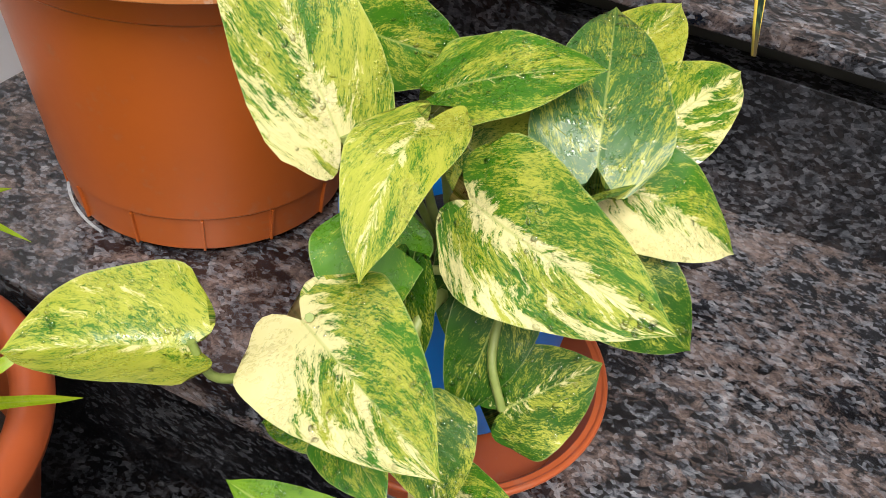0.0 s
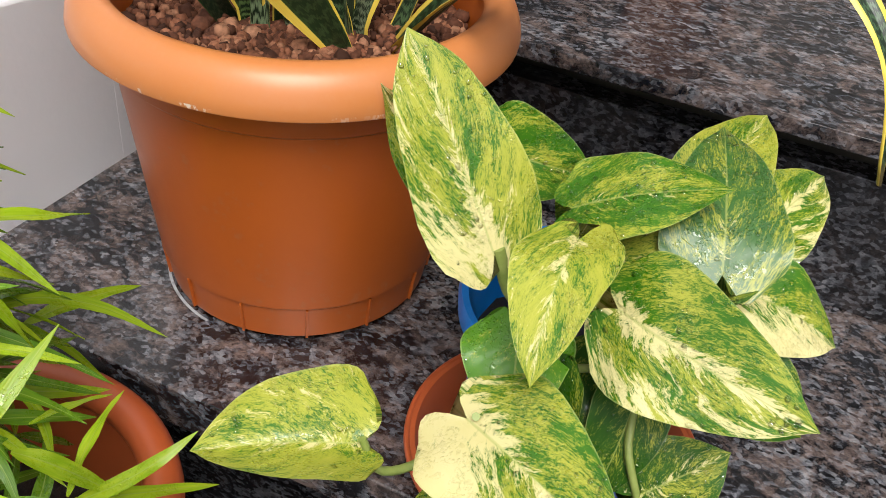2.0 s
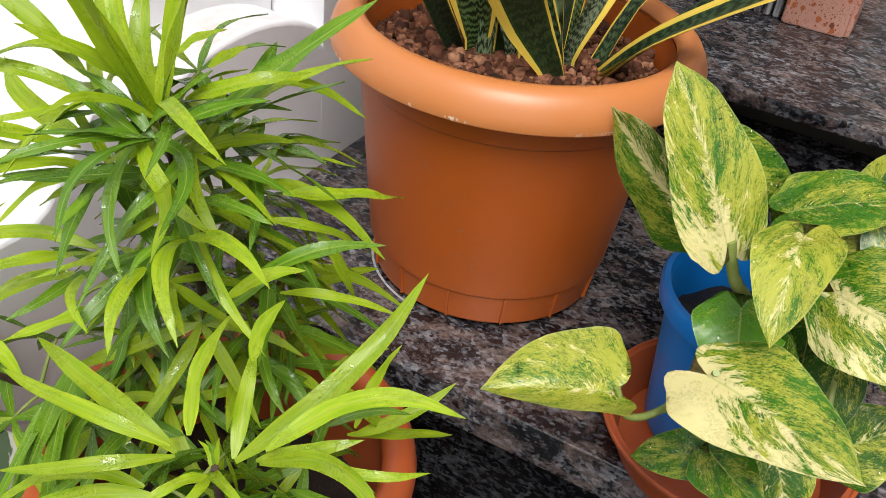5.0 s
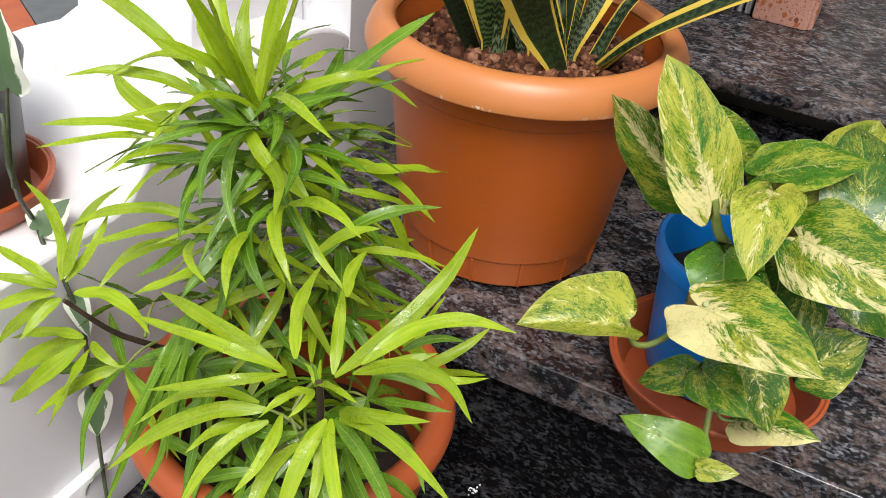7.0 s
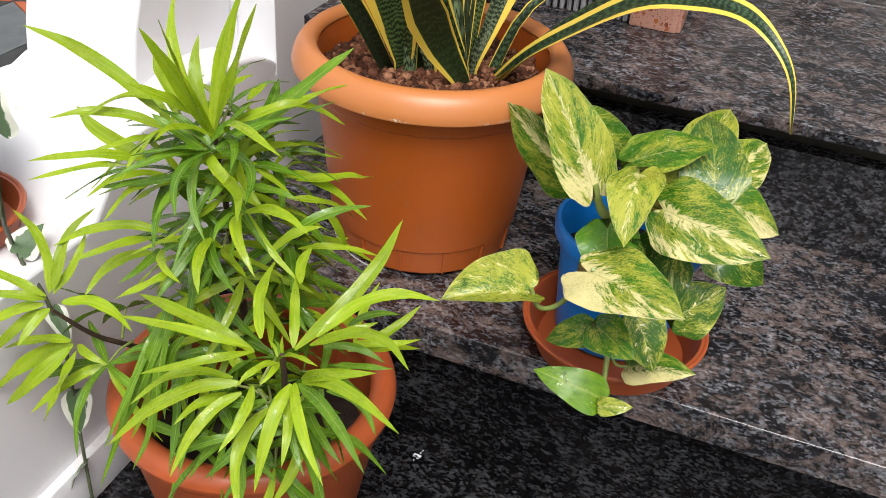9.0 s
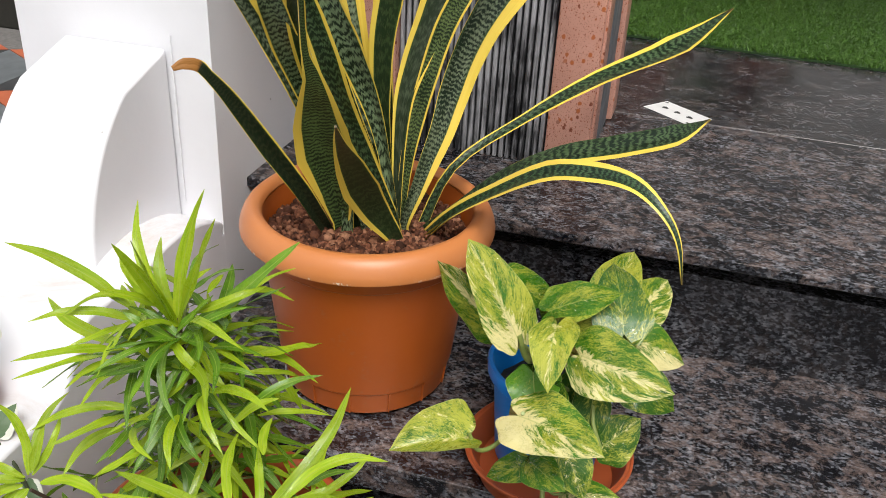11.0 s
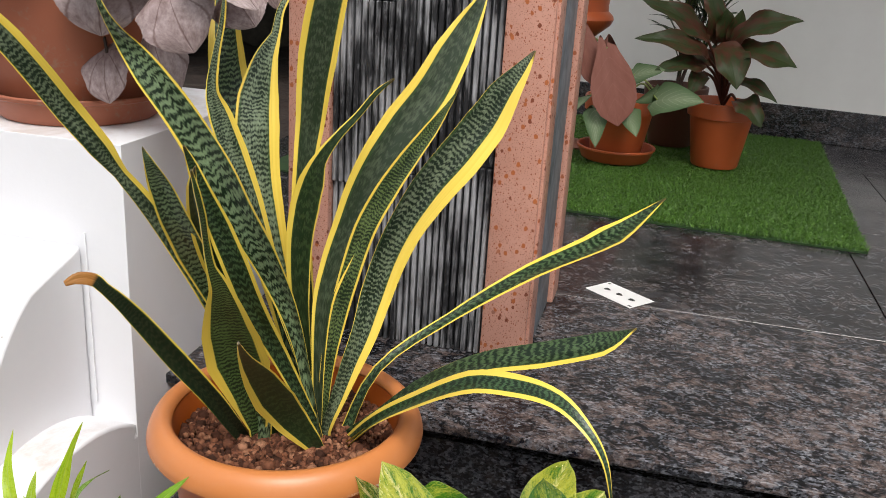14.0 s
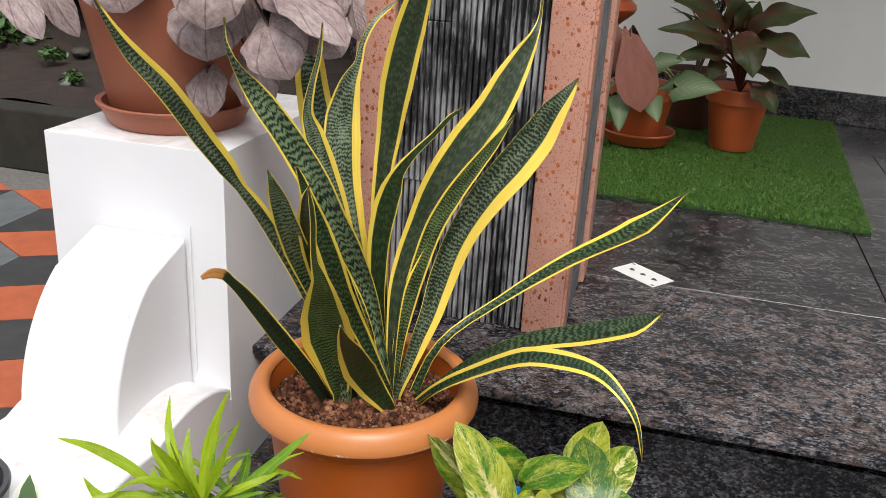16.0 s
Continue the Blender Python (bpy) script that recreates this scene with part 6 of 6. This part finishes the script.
# ---- playing card lying on the porch ----
card = thing("playing_card", (0.002, 1.012, RISE), "white playing card with three black spades on the floor", "playing card")
M_CARD = simple("white_card", (0.72, 0.72, 0.71), (0.78, 0.78, 0.77), 20, 0.35, 0.02)
M_PIP = simple("black_card_print", (0.01, 0.01, 0.01), (0.02, 0.02, 0.02), 20, 0.4, 0.02)
card_turn = Matrix.Rotation(radians(-39), 4, "Z")
cb = part("sheet", boxed(-0.0465, 0.0465, -0.0275, 0.0275, 0.0006, 0.0012, 0.0002, 1), M_CARD, card)
cb.matrix_basis = card_turn


def pip(x, y, s, name="pip"):
    bm = bmesh.new()
    out = []
    for i in range(28):
        a = 2 * math.pi * i / 28
        r = s * (0.62 + 0.3 * abs(math.cos(a * 1.5 + math.pi)) ** 1.0)
        out.append(bm.verts.new((x + r * math.cos(a), y + r * 0.8 * math.sin(a), 0.00135)))
    bm.faces.new(out)
    ext = bmesh.ops.extrude_face_region(bm, geom=list(bm.faces))
    for v in ext["geom"]:
        if isinstance(v, bmesh.types.BMVert):
            v.co.z += 0.0002
    bmesh.ops.recalc_face_normals(bm, faces=bm.faces)
    o = part(name, bm, M_PIP, card, smooth=False)
    o.matrix_basis = card_turn
    return o


for x in (-0.025, 0.0, 0.025):
    pip(x, 0.0, 0.0065)
for sx in (-1, 1):
    o = part("index_bar", boxed(sx * 0.0405 - 0.0028, sx * 0.0405 + 0.0028, -sx * 0.0215 - 0.0018, -sx * 0.0215 + 0.0018, 0.00125, 0.0015), M_PIP, card, smooth=False)
    o.matrix_basis = card_turn

# ---- artificial grass mat ----
M_GRASS = simple("artificial_grass", (0.018, 0.066, 0.004), (0.1, 0.215, 0.022), 120, 0.5, 0.0)
mat_turn = Matrix.Translation((0.432, 1.405, RISE)) @ Matrix.Rotation(radians(-3.2), 4, "Z")
grass_mat = thing("grass_mat", (0, 0, 0), "bright green artificial grass mat on the porch floor", "doormat")
o = part("backing", boxed(-1.25, 0.0, 0.0, 1.08, 0.0005, 0.004), M_GRASS_BACK, grass_mat)
o.matrix_basis = mat_turn
rg = np.random.default_rng(4)
NB = 95000
bx = rg.uniform(-0.75, 0.0, NB)
by = 1.08 * rg.uniform(0, 1, NB)
ang = rg.uniform(0, 6.283, NB)
hh = rg.uniform(0.006, 0.012, NB)
lean = rg.uniform(0.5, 1.7, NB)
wdt = rg.uniform(0.0006, 0.0011, NB)
la = rg.uniform(0, 6.283, NB)
cx, sx = np.cos(ang) * wdt, np.sin(ang) * wdt
lx, ly = np.cos(la) * hh * lean, np.sin(la) * hh * lean
V = np.zeros((NB, 5, 3))
V[:, 0] = np.stack([bx - cx, by - sx, np.full(NB, 0.0038)], 1)
V[:, 1] = np.stack([bx + cx, by + sx, np.full(NB, 0.0038)], 1)
V[:, 2] = np.stack([bx + cx * 0.8 + lx * 0.35, by + sx * 0.8 + ly * 0.35, 0.004 + hh * 0.6], 1)
V[:, 3] = np.stack([bx - cx * 0.8 + lx * 0.35, by - sx * 0.8 + ly * 0.35, 0.004 + hh * 0.6], 1)
V[:, 4] = np.stack([bx + lx, by + ly, 0.004 + hh * (1.05 - 0.35 * lean)], 1)
idx = np.arange(NB) * 5
faces = [f for i in idx.tolist() for f in ((i, i + 1, i + 2, i + 3), (i + 3, i + 2, i + 4))]
me = bpy.data.meshes.new("grass_pile")
me.from_pydata(V.reshape(-1, 3).tolist(), [], faces)
me.materials.append(M_GRASS)
blades = new("grass_pile", me)
blades.parent = grass_mat
blades.matrix_basis = mat_turn
tagged(blades, "short plastic grass blades", kind="stuff")


# ---- the pots at the porch wall ----
def flower_pot(place, r, h, name, label, m=M_TERRA_RED):
    t = thing(name, place, label, "potted plant")
    part("pot_body", lathe([(0, 0), (r * 0.66, 0), (r * 0.69, 0.004), (r * 0.9, h * 0.76), (r * 0.985, h * 0.77), (r * 1.0, h * 0.985), (r * 0.98, h), (r * 0.93, h), (r * 0.88, h * 0.8), (r * 0.65, 0.012), (0, 0.012)], 56), m, t, "plastic pot with a banded rim")
    soil_part(t, r * 0.88, h * 0.86, M_POTSOIL, 0.006, int(r * 1e4))
    return t


syn_saucer = thing("saucer", (-0.07, 1.93, RISE + 0.012), "terracotta saucer on the grass mat", "saucer")
part("dish", lathe([(0, 0.0006), (0.078, 0.0006), (0.083, 0.004), (0.094, 0.028), (0.097, 0.03), (0.097, 0.034), (0.091, 0.034), (0.082, 0.006), (0, 0.005)], 56), M_TERRA_RED, syn_saucer)
saucer_rim(syn_saucer, 0.0955, 0.0335, M_TERRA_RED)
syngonium = flower_pot((-0.07, 1.93, RISE + 0.018), 0.088, 0.15, "syngonium", "pink and green arrowhead plant in a terracotta pot")
ARROW = ([0, 0.05, 0.13, 0.25, 0.4, 0.6, 0.8, 0.92, 1.0], [0.75, 0.95, 1.0, 0.92, 0.78, 0.55, 0.28, 0.11, 0.01])
WEDGE = ([0, 0.08, 0.2, 0.35, 0.5, 0.65, 0.8, 0.92, 1.0], [0.42, 0.5, 0.64, 0.86, 1.0, 0.97, 0.7, 0.3, 0.02])
SC = Vector((-0.07, 1.93, RISE + 0.15))
for k, (bp, tp, ac, w, mm) in enumerate((((-0.113, 1.82, 0.462), (-0.064, 1.77, 0.293), (0.05, 0.012, 0.012), 0.104, M_SYNGO), ((0.015, 1.84, 0.352), (0.118, 1.78, 0.365), (0.02, 0.04, 0.06), 0.095, M_SYNGO_G),
                                         ((-0.044, 1.86, 0.401), (0.025, 1.84, 0.421), (0.01, 0.03, 0.05), 0.055, M_SYNGO_G), ((-0.119, 1.8, 0.318), (-0.109, 1.76, 0.24), (0.05, 0, 0), 0.061, M_SYNGO_G),
                                         ((-0.053, 1.82, 0.321), (-0.02, 1.77, 0.273), (0.05, 0.02, 0.0), 0.071, M_SYNGO_G), ((-0.172, 1.87, 0.49), (-0.133, 1.83, 0.37), (0.05, 0.02, 0.0), 0.068, M_SYNGO),
                                         ((0.01, 1.86, 0.367), (-0.035, 1.81, 0.346), (0.02, 0.0, 0.05), 0.049, M_SYNGO_G), ((-0.142, 1.84, 0.345), (-0.165, 1.79, 0.315), (0.04, -0.02, 0.02), 0.052, M_SYNGO_G))):
    heart_leaf(syngonium, bp, tp, ac, w, mm, 0.06, 0.12, 0.18, seed=300 + k, shape=WEDGE if mm is M_SYNGO else ARROW)
    petiole(syngonium, [SC, SC.lerp(Vector(bp), 0.5) + Vector((0, 0.02, 0.04)), bp], 0.0028, 0.002)

aglaonema = flower_pot((0.172, 1.985, RISE + 0.012), 0.083, 0.16, "aglaonema", "red and dark green broad-leaved plant in a terracotta pot")
AC = Vector((0.172, 1.985, RISE + 0.16))
OVAL = ([0, 0.08, 0.22, 0.4, 0.6, 0.8, 0.93, 1.0], [0.15, 0.5, 0.88, 1.0, 0.86, 0.48, 0.17, 0.01])
for k, (bp, tp, w) in enumerate((((0.113, 1.94, 0.486), (-0.049, 1.87, 0.571), 0.054), ((0.118, 1.92, 0.449), (-0.054, 1.84, 0.486), 0.047), ((0.133, 1.97, 0.479), (0.086, 1.95, 0.618), 0.052), ((0.148, 1.96, 0.481), (0.142, 1.93, 0.564), 0.044),
                                 ((0.168, 1.96, 0.486), (0.178, 1.93, 0.564), 0.035), ((0.164, 1.93, 0.486), (0.309, 1.88, 0.55), 0.056), ((0.17, 1.91, 0.472), (0.306, 1.83, 0.452), 0.062), ((0.146, 1.9, 0.487), (0.185, 1.82, 0.394), 0.071),
                                 ((0.18, 1.93, 0.395), (0.283, 1.87, 0.365), 0.032), ((0.115, 1.92, 0.432), (0.001, 1.84, 0.419), 0.043), ((0.112, 1.93, 0.415), (0.085, 1.87, 0.366), 0.04), ((0.196, 1.92, 0.357), (0.256, 1.86, 0.307), 0.053),
                                 ((0.145, 1.99, 0.427), (0.214, 2.04, 0.468), 0.044), ((0.139, 1.99, 0.426), (0.065, 2.04, 0.428), 0.044))):
    bp, tp = Vector(bp), Vector(tp)
    d = tp - bp
    ac = d.cross(Vector((0.1, -0.7, 0.6)))
    heart_leaf(aglaonema, bp, tp, ac, w * 1.18, M_AGLA, 0.1 + 0.05 * (k % 3), 0.25, 0.0, seed=330 + k, shape=OVAL, ripple=0.3)
    petiole(aglaonema, [AC, AC.lerp(bp, 0.5) + Vector((0, 0, 0.02)), bp], 0.0045, 0.003, M_AGLA)

spiky = flower_pot((0.06, 2.2, RISE + 0.012), 0.085, 0.16, "spiky_plant", "dark narrow-leaved plant in an orange pot coloured as in shadow, by the wall", M_TERRA_SHADOW)
rs = random.Random(77)
petiole(spiky, [(0.06, 2.2, RISE + 0.14), (0.065, 2.19, 0.5), (0.06, 2.18, 0.72)], 0.006, 0.004, M_WOODY, "stem")
petiole(spiky, [(0.06, 2.2, RISE + 0.14), (0.10, 2.19, 0.5), (0.12, 2.18, 0.7)], 0.005, 0.004, M_WOODY, "stem")
for k in range(120):
    a, z = rs.uniform(0, 6.283), rs.uniform(0.36, 0.72)
    bp = Vector((0.06 + rs.choice((0, 0.05)), 2.19, z))
    L = rs.uniform(0.05, 0.12)
    tp = bp + Vector((L * math.cos(a), L * 0.8 * math.sin(a), rs.uniform(0.01, 0.15)))
    lance(bp, tp, 0.011, M_BLACKLEAF, 0.1, seed=400 + k, whole=spiky)

# a clay urn beside the pillar; its tall stand is made up and kept hidden
ornament = thing("clay_urn", (-0.215, 2.06, RISE), "glazed terracotta urn on a made-up slim stand hidden by the pillar", "urn")
part("stand", lathe([(0, 0), (0.07, 0), (0.07, 0.012), (0.016, 0.03), (0.012, 0.27), (0.045, 0.283), (0.045, 0.29), (0, 0.29)], 40), M_TERRA_OLD, ornament)
part("bowl", lathe([(0, 0.291), (0.052, 0.291), (0.07, 0.306), (0.09, 0.323), (0.096, 0.336), (0.094, 0.345), (0.081, 0.357), (0.08, 0.372), (0.085, 0.404), (0.099, 0.448), (0.112, 0.49), (0.118, 0.496), (0.116, 0.504), (0.107, 0.5), (0.09, 0.44), (0.07, 0.38), (0, 0.36)], 48), M_TERRA_RED, ornament)

# ---- ground, tiled yard and garden ----
Z0 = -2 * RISE
ground = tagged(ob_from("ground", boxed(-300, 300, -300, 300, Z0 - 0.3, Z0 - 0.012), M_CONCRETE), "grey concrete yard", "ground", kind="structure")
yard = tagged(new("pavement"), "yard paved with red, grey and black rhombus tiles", "pavement", kind="structure")
part("bedding", boxed(-4.2, -0.72, -1.2, 2.44, Z0 - 0.011, Z0 - 0.004), M_GROUT, yard)
SIDE = 0.26


def rhombus(i):
    bm = bmesh.new()
    s = SIDE - 0.004
    a0 = radians(30 + 120 * i)
    e1 = Vector((math.cos(a0), math.sin(a0), 0)) * s
    e2 = Vector((math.cos(a0 + radians(120)), math.sin(a0 + radians(120)), 0)) * s
    o_ = (e1 + e2) * 0.008
    ps = [o_, o_ + e1, o_ + e1 + e2, o_ + e2]
    top = [bm.verts.new(p + Vector((0, 0, 0.008))) for p in ps]
    low = [bm.verts.new(p) for p in ps]
    bm.faces.new(top)
    for k in range(4):
        bm.faces.new((low[k], low[(k + 1) % 4], top[(k + 1) % 4], top[k]))
    bmesh.ops.recalc_face_normals(bm, faces=bm.faces)
    me = bpy.data.meshes.new("tile")
    bm.to_mesh(me)
    bm.free()
    me.materials.append((M_TILE_RED, M_TILE_GREY, M_TILE_BLACK)[i])
    return me


rh = [rhombus(i) for i in range(3)]
count = 0
for r in range(-12, 14):
    for c in range(-10, 12):
        x = -2.3 + (c + 0.5 * (r % 2)) * SIDE * math.sqrt(3)
        y = 0.9 + r * SIDE * 1.5
        if not (-4.0 < x < -0.95 and -0.4 < y < 2.2):
            continue
        for i in range(3):
            o = new("tile", rh[i])
            o.parent = yard
            o.location = (x, y, Z0 - 0.004)
kerb = tagged(ob_from("kerb", boxed(-9, -0.95, 2.45, 2.57, Z0 - 0.012, -0.10, 0.01), M_KERB), "mossy concrete kerb along the flower bed", "kerb", kind="structure")
bed = bmesh.new()
rb_ = random.Random(8)
NX, NY = 50, 22
gv = [[bed.verts.new((-9 + 8.05 * i / NX, 2.57 + 3.2 * j / NY, -0.13 + rb_.uniform(-0.025, 0.04) + 0.02 * j / NY)) for j in range(NY + 1)] for i in range(NX + 1)]
for i in range(NX):
    for j in range(NY):
        bed.faces.new((gv[i][j], gv[i + 1][j], gv[i + 1][j + 1], gv[i][j + 1]))
tagged(ob_from("flower_bed", bed, M_GARDEN, True), "bare brown earth of a flower bed, coloured as in shade", "soil", kind="structure")
# Added wall, made tall to cut sky light from the back left
far_wall = tagged(ob_from("garden_wall", boxed(-9, 0.2, 5.8, 5.95, Z0, 3.4), M_CONCRETE), "dark garden wall added to block back sky light", "wall", kind="structure")


def bush(place, r, n, m, seed, name="bush", label="small green bush in the flower bed"):
    t = thing(name, place, label, "bush")
    rn = random.Random(seed)
    px, py, pz = place
    for k in range(3):
        a = k * 2.1
        petiole(t, [(px, py, pz - 0.03), (px + 0.2 * r * math.cos(a), py + 0.2 * r * math.sin(a), pz + 0.5 * r), (px + 0.45 * r * math.cos(a), py + 0.45 * r * math.sin(a), pz + r)], 0.02 * r + 0.002, 0.004, M_WOODY, "stem")
    crown = bmesh.new()
    for k in range(n):
        d = Vector((rn.gauss(0, 1), rn.gauss(0, 1), abs(rn.gauss(0.5, 0.8)))).normalized() * r * rn.uniform(0.45, 1.05)
        c = Vector(place) + d
        s = rn.uniform(0.06, 0.13) * r + 0.012
        q = Euler((rn.uniform(-1, 1), rn.uniform(-1, 1), rn.uniform(0, 6))).to_matrix()
        vs = [crown.verts.new(c + q @ Vector(p) * s) for p in ((0, -1, 0), (0.5, -0.2, 0.12), (0.4, 0.5, 0.08), (0, 1.1, -0.1), (-0.4, 0.5, 0.08), (-0.5, -0.2, 0.12), (0, 0.1, -0.05))]
        for i in range(6):
            crown.faces.new((vs[i], vs[(i + 1) % 6], vs[6]))
    o = owned("crown", crown, m, t)
    return tagged(o, kind="stuff")


M_BUSH = simple("bush_leaf", (0.02, 0.06, 0.01), (0.06, 0.13, 0.025), 30, 0.5, 0.1)
M_BUSH_DARK = simple("dark_bush_leaf", (0.008, 0.018, 0.006), (0.02, 0.035, 0.012), 30, 0.6, 0.1)
bush((-3.55, 3.75, -0.1), 0.2, 260, M_BUSH, 1)
bush((-3.0, 3.4, -0.1), 0.07, 80, M_BUSH, 2)
bush((-2.6, 3.0, -0.1), 0.05, 60, M_BUSH, 3)
# Added dark hedge, raised as a backdrop that dims the sky behind
for k in range(9):
    bush((-8 + k * 0.85, 5.0 + 0.25 * (k % 2), 0.5), 1.15, 1500, M_BUSH_DARK, 20 + k, "backdrop_shrub", "dark backdrop shrub added to dim the back sky")
rq = random.Random(31)
for k in range(16):
    bm = bmesh.new()
    bmesh.ops.create_icosphere(bm, subdivisions=2, radius=1)
    s = rq.uniform(0.02, 0.07)
    for v in bm.verts:
        v.co = Vector((v.co.x * s * rq.uniform(0.9, 1.3), v.co.y * s, v.co.z * s * 0.6)) * (1 + 0.25 * noise.noise(v.co * 1.7 + Vector((k, 0, 0))))
    o = ob_from("stone", bm, M_CONCRETE if k % 2 else M_GROUT, True, 60)
    o.location = (rq.uniform(-4.2, -2.3), rq.uniform(2.75, 4.2), -0.10)
    tagged(o, "small rough stone lying in the flower bed", "stone", "stones in the bed")
